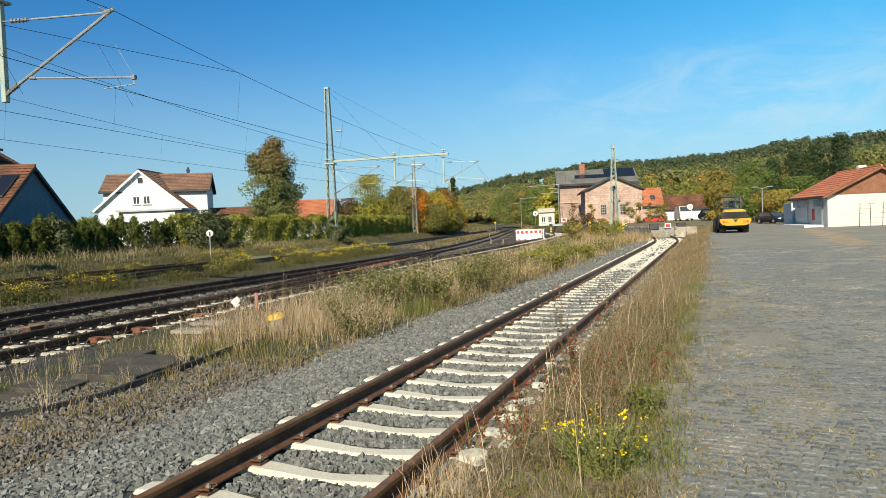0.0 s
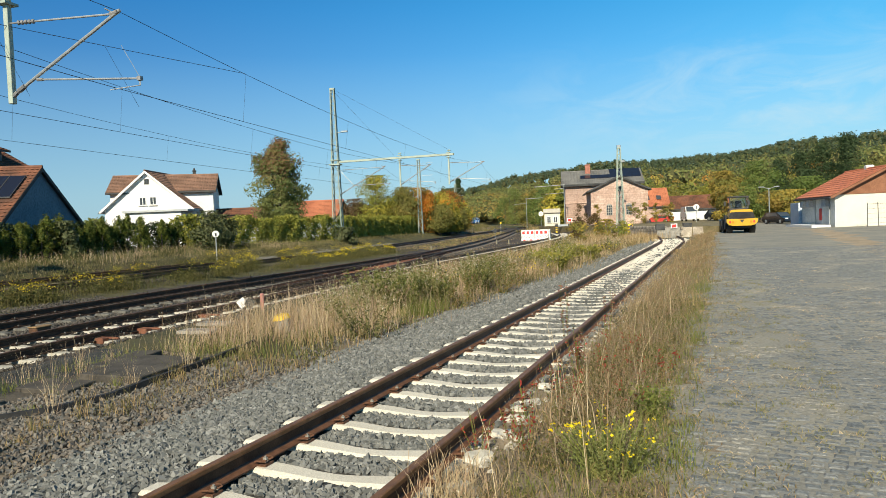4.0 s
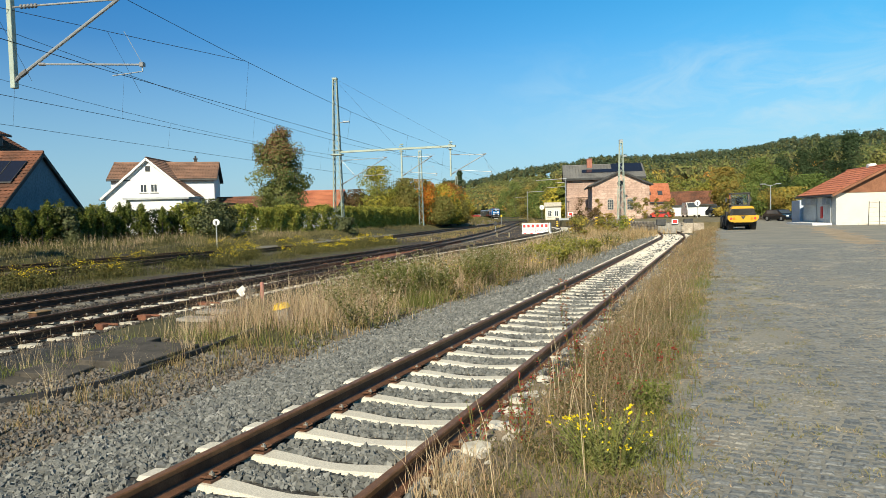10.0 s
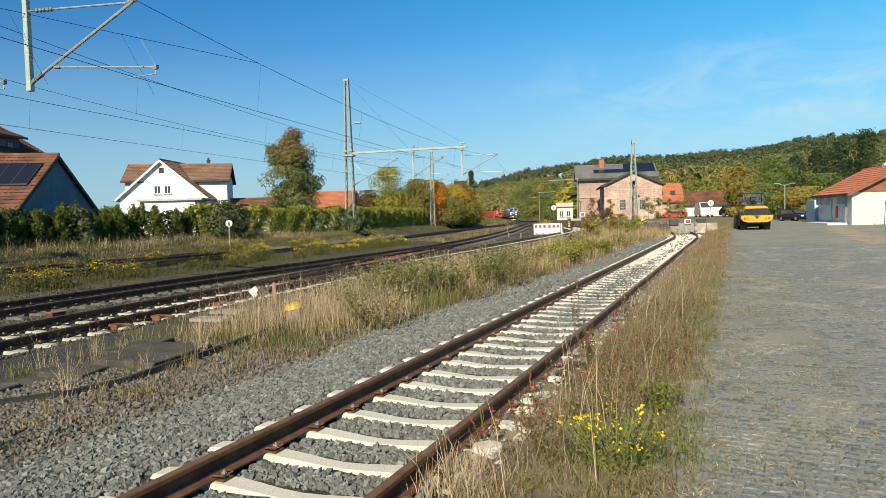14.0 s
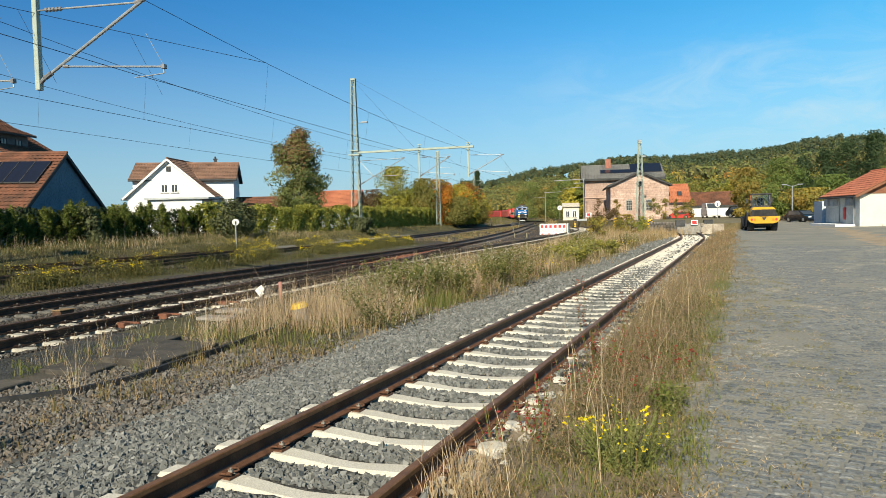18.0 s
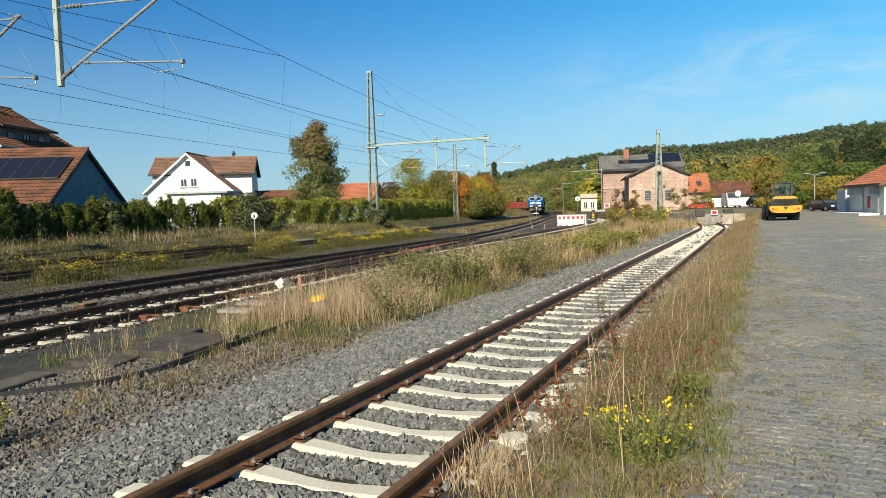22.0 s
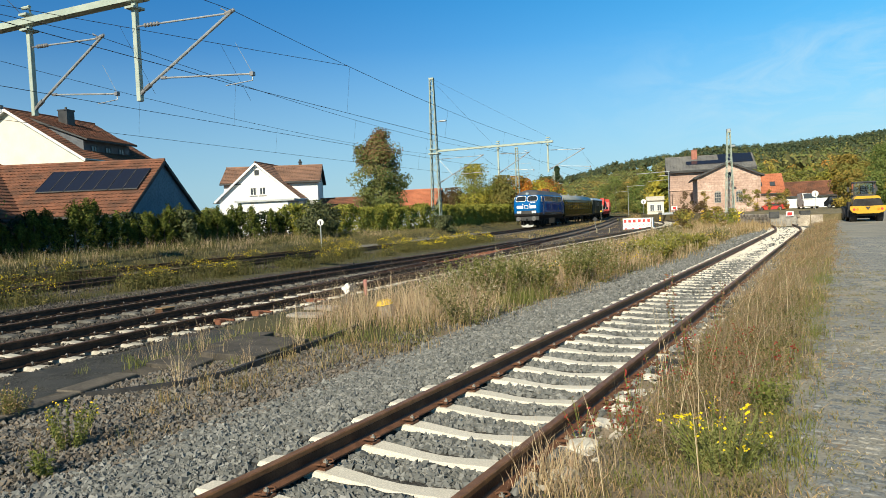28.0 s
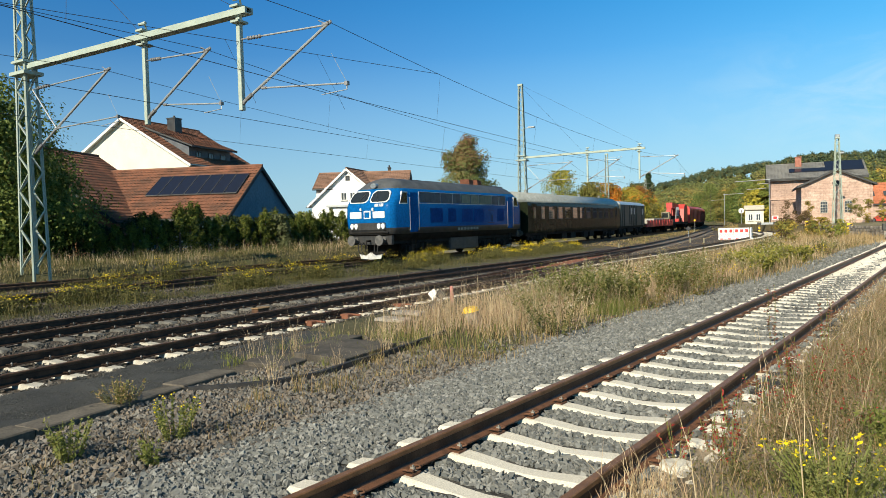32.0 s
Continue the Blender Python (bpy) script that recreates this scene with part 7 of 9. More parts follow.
def hedge_block(label, pts, width, height, material, seed, per=520, leaf=0.13, top_var=0.16):
    """A clipped hedge as a dense shell of leaves along a line."""
    r = np.random.default_rng(seed)
    pts = np.array(pts, float)
    ss = np.concatenate([[0], np.cumsum(np.linalg.norm(np.diff(pts, axis=0), axis=1))])
    n = int(ss[-1] * per)
    s = r.uniform(0, ss[-1], n)
    x, y = np.interp(s, ss, pts[:, 0]), np.interp(s, ss, pts[:, 1])
    h = height * (1 + top_var * np.sin(s * 1.7) * np.sin(s * 0.6 + 1) + r.normal(0, 0.03, n))
    q = r.uniform(0, 1, n)
    side = np.where(r.uniform(0, 1, n) < 0.75, 1, -1)
    topm = r.uniform(0, 1, n) < 0.3
    off = np.where(topm, r.uniform(-1, 1, n), side * r.uniform(0.75, 1.05, n)) * width / 2
    z = np.where(topm, h * r.uniform(0.93, 1.04, n), q * h)
    g = ground_z(x + off, y)
    lump = 0.16 * np.sin(s * 4.1 + z * 2) * np.sin(s * 1.3 + z * 3.7)
    v, f = leaves(np.stack([x + off + lump, y, z + g], 1), leaf, r, 0.0, 1.6, np.stack([np.where(topm, 0.2, side * 1.0), np.cos(s * 4.1 + z * 2) * 0.6, np.where(topm, 1.0, 0.35)], 1), 0.5)
    ob = tagged(new("garden_hedge", fast("garden_hedge", v, f, material)), label, "hedge", kind="stuff")
    return ob


hedge_block("clipped olive green garden hedge beside the line", [(-36.0, 38), (-35.0, 47), (-34.9, 56), (-36.5, 66), (-38.5, 78), (-40.5, 90)], 1.5, 2.1, leafmat("hedge_leaves", [(0.26, 0.28, 0.05), (0.40, 0.38, 0.075), (0.17, 0.20, 0.035), (0.50, 0.44, 0.095), (0.31, 0.32, 0.06), (0.13, 0.16, 0.03)], 0.45), 6, 800)
# filler behind the thujas; the hedge's inner shade is put into its leaf colour
hedge_block("near-black inner leaves standing in for the shade inside the ragged hedge", [(-33.3, 1), (-33.8, 12), (-34.2, 22), (-34.9, 27), (-36.6, 33), (-36.8, 40)], 1.2, 1.75, L_["shade"], 8, 520, 0.11, 0.25)
for k, (x, y, h, w) in enumerate(((-31.8, 36.5, 2.6, 3.0), (-33.0, 39.5, 2.4, 2.6), (-33.6, 27.0, 2.1, 2.0), (-32.3, 55.5, 1.4, 3.0))):
    tree("roadside_shrub", "grey-green shrub in the long grass by the line", x, y, h, w, leafmat("shrub_leaves", [(0.09, 0.105, 0.045), (0.13, 0.145, 0.065), (0.06, 0.075, 0.03), (0.17, 0.17, 0.08)]) if k == 0 else bpy.data.materials["shrub_leaves"], 90 + k, gz(x, y), 0.12, 1800, 24, 0.05, 0.05, cat="shrub")

# ---- grass and weeds ----
DRY = [(0.36, 0.255, 0.125), (0.45, 0.325, 0.165), (0.27, 0.175, 0.085), (0.55, 0.41, 0.23), (0.22, 0.165, 0.065)]
G_ = {
    "dry": leafmat("dry_grass", DRY, 0.3),
    "pale": leafmat("pale_grass", [(0.48, 0.37, 0.22), (0.62, 0.50, 0.32), (0.36, 0.255, 0.14), (0.50, 0.35, 0.23)], 0.3),
    "green": leafmat("green_grass", [(0.12, 0.15, 0.035), (0.20, 0.21, 0.055), (0.15, 0.18, 0.04), (0.27, 0.24, 0.09)], 0.35),
    "roadgreen": leafmat("joint_plants", [(0.16, 0.17, 0.05), (0.26, 0.24, 0.09), (0.34, 0.27, 0.13), (0.12, 0.14, 0.04)], 0.35),
    "trackbrown": leafmat("brown_track_weeds", [(0.10, 0.085, 0.036), (0.075, 0.075, 0.026), (0.15, 0.115, 0.055), (0.055, 0.058, 0.02)], 0.25),
    "mix": leafmat("mixed_grass", DRY[:3] + [(0.15, 0.145, 0.045), (0.22, 0.19, 0.07), (0.12, 0.125, 0.04)], 0.35),
    "weed": leafmat("dark_weeds", [(0.09, 0.09, 0.03), (0.13, 0.12, 0.042), (0.19, 0.15, 0.065), (0.075, 0.085, 0.026), (0.24, 0.185, 0.09)], 0.3),
    "twig": leafmat("dead_twigs", [(0.21, 0.165, 0.12), (0.29, 0.23, 0.165), (0.16, 0.125, 0.09), (0.37, 0.30, 0.22)], 0.1),
    "bank": leafmat("bank_weeds", [(0.05, 0.062, 0.018), (0.075, 0.085, 0.025), (0.11, 0.108, 0.036), (0.038, 0.05, 0.014), (0.17, 0.15, 0.07)], 0.35),
    "bankdry": leafmat("bank_straw", [(0.17, 0.145, 0.058), (0.23, 0.185, 0.085), (0.12, 0.112, 0.042), (0.085, 0.09, 0.028), (0.28, 0.225, 0.12)], 0.25),
    "red": leafmat("reddish_weeds", [(0.25, 0.155, 0.085), (0.33, 0.225, 0.125), (0.20, 0.15, 0.08), (0.40, 0.30, 0.18), (0.17, 0.155, 0.065), (0.28, 0.13, 0.085), (0.14, 0.145, 0.05)], 0.25),
}


def strip(name, label, material, n, y0, y1, xa, xb, height, width, seed, lean=0.4, clump=0.0, bits=None):
    """Blades between the lines xa(y) and xb(y), gathered in tufts when clump > 0."""
    r = np.random.default_rng(seed)
    if clump:
        nt = max(3, int(n / 22))
        ty, tu = r.uniform(y0, y1, nt), r.uniform(0, 1, nt)
        k = r.integers(0, nt, n)
        y = ty[k] + r.normal(0, clump, n)
        u = tu[k]
        x = xa(y) + (xb(y) - xa(y)) * u + r.normal(0, clump, n)
        h = height * (0.3 + 0.85 * r.uniform(0, 1, nt))[k] * r.uniform(0.5, 1.1, n)
    else:
        y = r.uniform(y0, y1, n)
        x = xa(y) + (xb(y) - xa(y)) * r.uniform(0, 1, n)
        h = np.full(n, height)
    v, f = blades(np.stack([x, y, ground_z(x, y) - 0.01], 1), h, width, r, lean)
    if bits:
        # small dry leaves and seed husks along the stalks
        per, size, bm_ = bits
        b5 = v.reshape(-1, 5, 3)
        lo, md, hi = (b5[:, 0] + b5[:, 1]) / 2, (b5[:, 2] + b5[:, 3]) / 2, b5[:, 4]
        u = r.uniform(0.15, 1.0, (len(lo), per, 1))
        p = np.where(u < 0.55, lo[:, None] + (md - lo)[:, None] * u / 0.55, md[:, None] + (hi - md)[:, None] * (u - 0.55) / 0.45)
        bv, bf = leaves(p.reshape(-1, 3) + r.normal(0, size * 0.8, (len(lo) * per, 3)), size, r, 0.2, 2.0)
        tagged(new(name + "_leaves", fast(name + "_leaves", bv, bf, bm_)), label + " with small withered leaves", "weeds", kind="stuff")
    return tagged(new(name, fast(name, v, f, material)), label, "grass", kind="stuff")


C = lambda c: (lambda y: np.full_like(np.asarray(y, float), c))
off1 = lambda d: (lambda y: m1(y) + d)
off2 = lambda d: (lambda y: m2(y) + d)
off3 = lambda d: (lambda y: m3(y) + d)
# verge between siding and road
strip("verge_grass", "dry grass on the verge between siding and road", G_["mix"], 6500, 3.2, 14, C(-1.6), C(-0.45), 0.22, 0.0026, 101, 1.1, 0.12, (1, 0.012, G_["weed"]))
strip("verge_weeds", "reddish-brown dry weeds on the verge", G_["red"], 2500, 5.2, 17, C(-1.5), C(-0.7), 0.46, 0.0021, 102, 1.0, 0.14, (5, 0.012, G_["red"]))
strip("verge_weeds", "grey-brown wiry dead weeds on the verge", G_["twig"], 3000, 4.6, 18, C(-1.5), C(-0.6), 0.48, 0.0018, 1021, 0.9, 0.2, (5, 0.010, G_["red"]))
strip("verge_stalks", "long single straw-coloured stalks on the verge", G_["pale"], 150, 4, 16, C(-1.6), C(-0.6), 0.95, 0.0024, 1022, 0.9)
strip("verge_litter", "flattened straw lying on the verge", G_["dry"], 5200, 2.6, 24, C(-1.75), C(-0.15), 0.05, 0.003, 1023, 3.5, 0.16)
strip("verge_grass", "dry grass on the far verge", G_["dry"], 5200, 12, 62, C(-1.85), C(-0.35), 0.34, 0.0045, 103, 0.9, 0.16)
strip("verge_weeds", "green and brown weeds on the far verge", G_["weed"], 5200, 12, 62, C(-1.8), C(-0.3), 0.28, 0.005, 1031, 1.0, 0.16)
strip("verge_weeds", "reddish weeds on the far verge", G_["red"], 3600, 16, 62, C(-1.8), C(-0.3), 0.42, 0.0045, 1032, 0.8, 0.18, (2, 0.025, G_["red"]))
strip("verge_grass", "green and dry grass at the road edge", G_["green"], 8500, 3.2, 22, C(-1.4), C(-0.25), 0.24, 0.0030, 104, 1.0, 0.09)
strip("road_grass", "short dry grass at the road edge", G_["mix"], 9000, 3.4, 40, C(-0.6), C(0.35), 0.07, 0.004, 105, 1.8, 0.10)
strip("road_moss", "tiny green and yellow plants in the joints of the road", G_["roadgreen"], 11000, 3.4, 18, C(-0.5), C(1.0), 0.045, 0.0042, 106, 2.2, 0.05)
strip("road_moss", "dry grass bits in the joints of the road", G_["pale"], 9000, 3.4, 22, C(-0.5), C(2.6), 0.036, 0.0045, 1061, 2.6, 0.05)
strip("road_litter", "scattered straw bits on the road", G_["pale"], 900, 3.2, 16, C(-0.5), C(2.0), 0.012, 0.003, 107, 5.0)
strip("verge_grass", "pale dry grass tuft at the sleeper ends", G_["pale"], 500, 3.9, 4.7, C(-2.0), C(-1.5), 0.42, 0.003, 1071, 0.9, 0.10)
strip("verge_weeds", "olive-green leafy weeds on the verge", G_["weed"], 2600, 4.8, 14, C(-1.45), C(-0.6), 0.30, 0.0030, 1024, 1.0, 0.14, (6, 0.014, G_["weed"]))
# tall grass between siding and first track
strip("tall_grass", "dense tufts of tall straw-coloured grass beside the siding", G_["pale"], 3600, 11.0, 22, C(-6.4), C(-9.2), 0.9, 0.0042, 1112, 0.5, 0.15)
strip("tall_grass", "tall pale dry grass beside the siding", G_["pale"], 3000, 9.4, 25, C(-6.2), C(-9.6), 1.12, 0.0030, 111, 0.75, 0.34)
strip("tall_stalks", "thin reddish grass stalks beside the siding", G_["red"], 3000, 9.4, 24, C(-6.2), C(-9.4), 1.1, 0.0028, 1111, 0.75, 0.45)
strip("tall_grass", "mixed long grass beside the siding", G_["mix"], 5500, 8.0, 30, C(-5.8), C(-9.4), 0.40, 0.005, 112, 0.9, 0.24)
strip("tall_grass", "fresh green grass tufts beside the siding", G_["green"], 6500, 7.5, 28, C(-5.9), C(-9.4), 0.32, 0.0046, 1121, 0.9, 0.24)
strip("tall_grass", "dry long grass along the yard tracks", G_["pale"], 5200, 22, 58, C(-5.6), off1(2.0), 0.72, 0.008, 113, 0.35, 0.26)
strip("tall_weeds", "brown and green weeds in the long grass", G_["red"], 4200, 22, 58, C(-5.6), off1(2.0), 0.55, 0.009, 1131, 0.45, 0.3)
strip("tall_weeds", "dark green weeds in the long grass", G_["weed"], 7000, 20, 60, C(-5.6), off1(2.0), 0.42, 0.011, 1132, 0.6, 0.3)
strip("tall_grass", "mixed long grass along the yard tracks", G_["mix"], 10000, 24, 62, C(-5.3), off1(1.9), 0.45, 0.009, 114, 0.8, 0.34)
strip("tall_grass", "dry grass in front of the loading ramp", G_["dry"], 6500, 50, 88, C(-4.5), off1(2.4), 0.8, 0.016, 115, 0.4, 0.4)
strip("path_grass", "green grass tufts on the old platform", G_["green"], 900, 5.4, 9.6, C(-7.5), C(-9.4), 0.24, 0.004, 116, 0.8, 0.07)
strip("path_grass", "thin dry grass stalks on the old platform", G_["pale"], 420, 5.6, 9.8, C(-7.3), C(-9.3), 0.72, 0.0024, 117, 0.7, 0.07)
strip("path_grass", "dry grass tufts in the gravel before the platform", G_["mix"], 700, 4.8, 9.0, C(-6.2), C(-7.2), 0.42, 0.003, 1171, 0.9, 0.06)
strip("ballast_weeds", "low green and brown weeds in the ballast edge", G_["mix"], 1300, 2.2, 9, C(-5.8), C(-6.9), 0.17, 0.0036, 118, 0.8, 0.10)
strip("track_weeds", "low brown weeds along the far yard tracks", G_["red"], 3000, 44, 105, off2(-2.0), off1(1.8), 0.13, 0.02, 119, 0.8, 0.5)
strip("track_weeds", "dry grass between the far tracks", G_["mix"], 5000, 50, 120, off3(2.0), off2(-1.8), 0.28, 0.018, 120, 0.6, 0.4)
# between second and third track
strip("track_weeds", "green-brown weeds between the tracks", G_["trackbrown"], 15000, -3, 50, off2(-3.0), off3(1.5), 0.22, 0.006, 121, 0.8, 0.22)
strip("track_weeds", "dark green weeds in and beside the far track", G_["bank"], 9000, -3, 48, off2(-3.1), off3(-0.4), 0.30, 0.006, 122, 0.7, 0.25)
# bank beyond the third track
strip("bank_grass", "long straw-coloured grass on the bank below the hedge", G_["bankdry"], 22000, -3, 66, (lambda y: bank_foot(y) - 0.0), off3(-9.0), 0.34, 0.011, 131, 0.9, 0.3)
strip("bank_grass", "pale grass with bent seed stalks in front of the hedge", G_["pale"], 5200, -2, 48, (lambda y: bank_foot(y) - 0.6), off3(-9.2), 0.78, 0.0055, 133, 0.6, 0.28)
strip("bank_weeds", "dark green tall weeds below the hedge", G_["bank"], 9000, -2, 46, (lambda y: bank_foot(y) - 1.6), off3(-9.4), 0.60, 0.008, 1311, 0.6, 0.35)
strip("bank_grass", "mixed short grass on the bank", G_["bankdry"], 30000, -3, 50, (lambda y: bank_foot(y) - 0.0), off3(-9.0), 0.17, 0.014, 132, 1.5, 0.3)
strip("track_weeds", "low dry weeds in and beside the stub track", G_["bankdry"], 7000, -4, 33, off3(-1.5), (lambda y: bank_foot(y)), 0.20, 0.008, 1315, 0.9, 0.2)
strip("curve_weeds", "olive and dry weeds beside the far curve", G_["mix"], 9000, 106, 300, off2(2.2), off2(16), 0.7, 0.06, 1313, 0.6, 0.9)
strip("curve_weeds", "olive and dry weeds on the bank of the far curve", G_["weed"], 7000, 104, 300, off3(-2.2), off3(-14), 0.8, 0.06, 1314, 0.6, 0.9)
strip("bank_grass", "dry straw-coloured grass along the clipped hedge", G_["bankdry"], 12000, 40, 112, (lambda y: bank_foot(y) - 0.0), off3(-7.5), 0.36, 0.010, 1312, 0.7, 0.35)


def flowers(name, label, pts, size, seed, colours):
    r = np.random.default_rng(seed)
    v, f = leaves(pts, size, r, 0.7, 1.0)
    m_ = bpy.data.materials.get("petals_" + name) or leafmat("petals_" + name, colours, 0.25)
    return tagged(new(name, fast(name, v, f, m_)), label, "flowers", kind="stuff")


YEL = [(0.72, 0.52, 0.015), (0.85, 0.66, 0.02), (0.60, 0.45, 0.02)]
r = np.random.default_rng(41)
nt = 104
ty = r.uniform(-2, 47, nt)
tx = m2(ty) + (m3(ty) - m2(ty)) * np.where(r.uniform(0, 1, nt) < 0.8, r.uniform(0.50, 0.80, nt), r.uniform(1.2, 1.4, nt))
th = r.uniform(0.42, 0.85, nt)
tw = r.uniform(0.30, 0.62, nt)
k = r.integers(0, nt, 15000)
x, y = tx[k] + r.normal(0, 1, 15000) * tw[k] * 0.6, ty[k] + r.normal(0, 1, 15000) * tw[k]
v, f = blades(np.stack([x, y, ground_z(x, y) - 0.01], 1), th[k] * 0.85, 0.0045, r, 0.55)
RAGDARK = leafmat("ragwort_green", [(0.06, 0.066, 0.018), (0.10, 0.10, 0.027), (0.17, 0.14, 0.048), (0.04, 0.048, 0.013)], 0.25)
tagged(new("ragwort_stems", fast("ragwort_stems", v, f, RAGDARK)), "upright dark green ragwort stems between the tracks", "weeds", kind="stuff")
k = r.integers(0, nt, 29000)
q = r.normal(0, 1, (29000, 3))
q /= np.linalg.norm(q, axis=1)[:, None]
q *= r.uniform(0.45, 1.0, (29000, 1))
x, y = tx[k] + q[:, 0] * tw[k], ty[k] + q[:, 1] * tw[k] * 1.5
v, f = leaves(np.stack([x, y, ground_z(x, y) + th[k] * (0.3 + 0.62 * q[:, 2].clip(-0.45, 1))], 1), 0.042, r, 0.1, 2.2)
tagged(new("ragwort_leaves", fast("ragwort_leaves", v, f, RAGDARK)), "dark green ragwort bushes between the tracks", "weeds", kind="stuff")
yl = r.uniform(0, 1, nt) < 0.72
k = r.choice(np.nonzero(yl)[0], 9500)
hd = r.normal(0, 1, (nt, 11, 3))
hd[:, :, 2] = np.abs(hd[:, :, 2]) + 0.7
hd /= np.linalg.norm(hd, axis=2)[:, :, None]
q = hd[k, r.integers(0, 11, 9500)] + r.normal(0, 0.14, (9500, 3))
x, y = tx[k] + q[:, 0] * tw[k], ty[k] + q[:, 1] * tw[k] * 1.5
flowers("yellow_ragwort", "yellow ragwort flowers between the tracks", np.stack([x, y, ground_z(x, y) + th[k] * (0.40 + 0.6 * q[:, 2])], 1), 0.030, 42, YEL)
nt = 22
ty = r.uniform(16, 44, nt)
tx = r.uniform(-8.6, -5.8, nt)
k = r.integers(0, nt, 900)
x, y = tx[k] + r.normal(0, 0.3, 900), ty[k] + r.normal(0, 0.4, 900)
flowers("yellow_ragwort", "scattered yellow flowers in the long grass", np.stack([x, y, ground_z(x, y) + r.uniform(0.3, 0.6, 900)], 1), 0.035, 43, YEL)


def herb(label, x, y, h, w, material, seed, stems=26, leaf=0.03, per=26, heads=None, head_size=0.03, head_n=0, name="herb"):
    """A bushy plant: thin stems with small leaves, and flower heads at the tips."""
    r = np.random.default_rng(seed)
    t = thing(name, label, "plant", x, y, gz(x, y))
    a = r.uniform(0, 6.283, stems)
    q = np.sqrt(r.uniform(0, 1, stems)) * w / 2
    base = np.stack([np.cos(a) * q * 0.35, np.sin(a) * q * 0.35, 0 * a - 0.03], 1)
    tip = np.stack([np.cos(a) * q, np.sin(a) * q, h * r.uniform(0.65, 1.05, stems)], 1)
    tagged(link("stem", wire_mesh([[tuple(b), tuple((b + c) / 2 + [0, 0, 0.03]), tuple(c)] for b, c in zip(base, tip)], 0.0028, 3), t), kind="stuff").data.materials[0] = bpy.data.materials["green_grass"]
    u = r.uniform(0.12, 1, (stems, per))
    pts = (base[:, None] + (tip - base)[:, None] * u[..., None]).reshape(-1, 3) + r.normal(0, leaf * 0.6, (stems * per, 3))
    v, f = leaves(pts, leaf, r, 0.3, 2.2)
    tagged(link("leaves", fast("leaves", v, f, material), t), kind="stuff")
    if heads is not None:
        hp_ = np.repeat(tip, head_n, 0) + r.normal(0, 0.022, (stems * head_n, 3))
        v, f = leaves(hp_, head_size, r, 0.8, 1.0)
        tagged(link("flower_head", fast("flower_head", v, f, heads), t), kind="stuff")
    return t


RAG = leafmat("ragwort_leaf", [(0.19, 0.21, 0.065), (0.28, 0.29, 0.10), (0.22, 0.245, 0.075), (0.36, 0.33, 0.14)], 0.45)
PET = leafmat("ragwort_petals", YEL, 0.25)
herb("green ragwort plant with bright yellow flowers at the road edge", -0.72, 4.58, 0.34, 0.74, RAG, 201, 64, 0.0105, 44, None, 0.024, 5, "ragwort")
herb("low green ragwort plant at the road edge", -0.68, 4.58, 0.40, 0.84, RAG, 202, 20, 0.0105, 24, PET, 0.022, 7, name="ragwort")
herb("green weed tuft at the verge", -0.55, 5.9, 0.30, 0.45, G_["green"], 203, 26, 0.02, 22)
herb("ragwort plant with a few yellow flowers in the ballast", -6.35, 3.6, 0.42, 0.5, G_["green"], 204, 26, 0.018, 26, PET, 0.018, 2, "ragwort")
herb("dark green weed tuft on the old platform", -8.0, 3.9, 0.34, 0.6, G_["mix"], 205, 40, 0.016, 26)
herb("low green weed in the ballast", -6.6, 2.7, 0.38, 0.5, G_["green"], 206, 26, 0.018, 26)
herb("low green weed in the ballast", -5.9, 3.1, 0.22, 0.3, G_["green"], 207, 16, 0.018, 20)
G_["tallweed"] = leafmat("tall_weed_leaves", [(0.10, 0.10, 0.028), (0.17, 0.15, 0.045), (0.22, 0.17, 0.06), (0.24, 0.13, 0.06)], 0.4)
for k, (x, y, h) in enumerate(((-5.9, 15.5, 0.85), (-6.3, 17.2, 1.0), (-5.7, 18.6, 0.9), (-6.6, 19.6, 1.05), (-6.0, 21.2, 1.0), (-7.2, 16.4, 0.9), (-6.9, 22.6, 1.1))):
    herb("tall leafy dark green weed in the long grass", x, y, h, 0.9, G_["tallweed"], 260 + k, 14, 0.036, 16, name="tall_weed")
REDLEAF = leafmat("red_leaves", [(0.30, 0.035, 0.03), (0.42, 0.06, 0.045), (0.20, 0.035, 0.03), (0.22, 0.10, 0.05)], 0.4)
for k, (x, y, h) in enumerate(((-1.65, 7.0, 0.42), (-1.35, 6.7, 0.40), (-1.5, 5.35, 0.35), (-0.8, 7.2, 0.34), (-1.7, 5.6, 0.3), (-1.2, 7.6, 0.45), (-0.55, 7.6, 0.3), (-1.75, 6.3, 0.36), (-1.55, 7.9, 0.5), (-1.05, 8.6, 0.5), (-0.75, 6.3, 0.3), (-1.85, 5.2, 0.34), (-1.4, 9.4, 0.5))):
    herb("small weed with crimson autumn leaves", x, y, h, 0.34, REDLEAF, 220 + k, 8, 0.017, 10, name="red_leaved_weed")
BROWN = leafmat("dock_seed", [(0.13, 0.06, 0.04), (0.20, 0.09, 0.06), (0.10, 0.05, 0.035)], 0.1)
for k, (x, y, h) in enumerate(((-2.35, 11.0, 0.95), (-1.55, 8.0, 0.7), (-1.9, 12.6, 0.6))):
    herb("dark brown dried dock stalk", x, y, h, 0.30, BROWN, 240 + k, 4, 0.028, 15, name="dock_stalk")
BRAM = leafmat("round_bramble_leaves", [(0.28, 0.28, 0.13), (0.40, 0.38, 0.22), (0.18, 0.20, 0.07), (0.34, 0.31, 0.17), (0.36, 0.23, 0.15), (0.22, 0.24, 0.09)], 0.45)
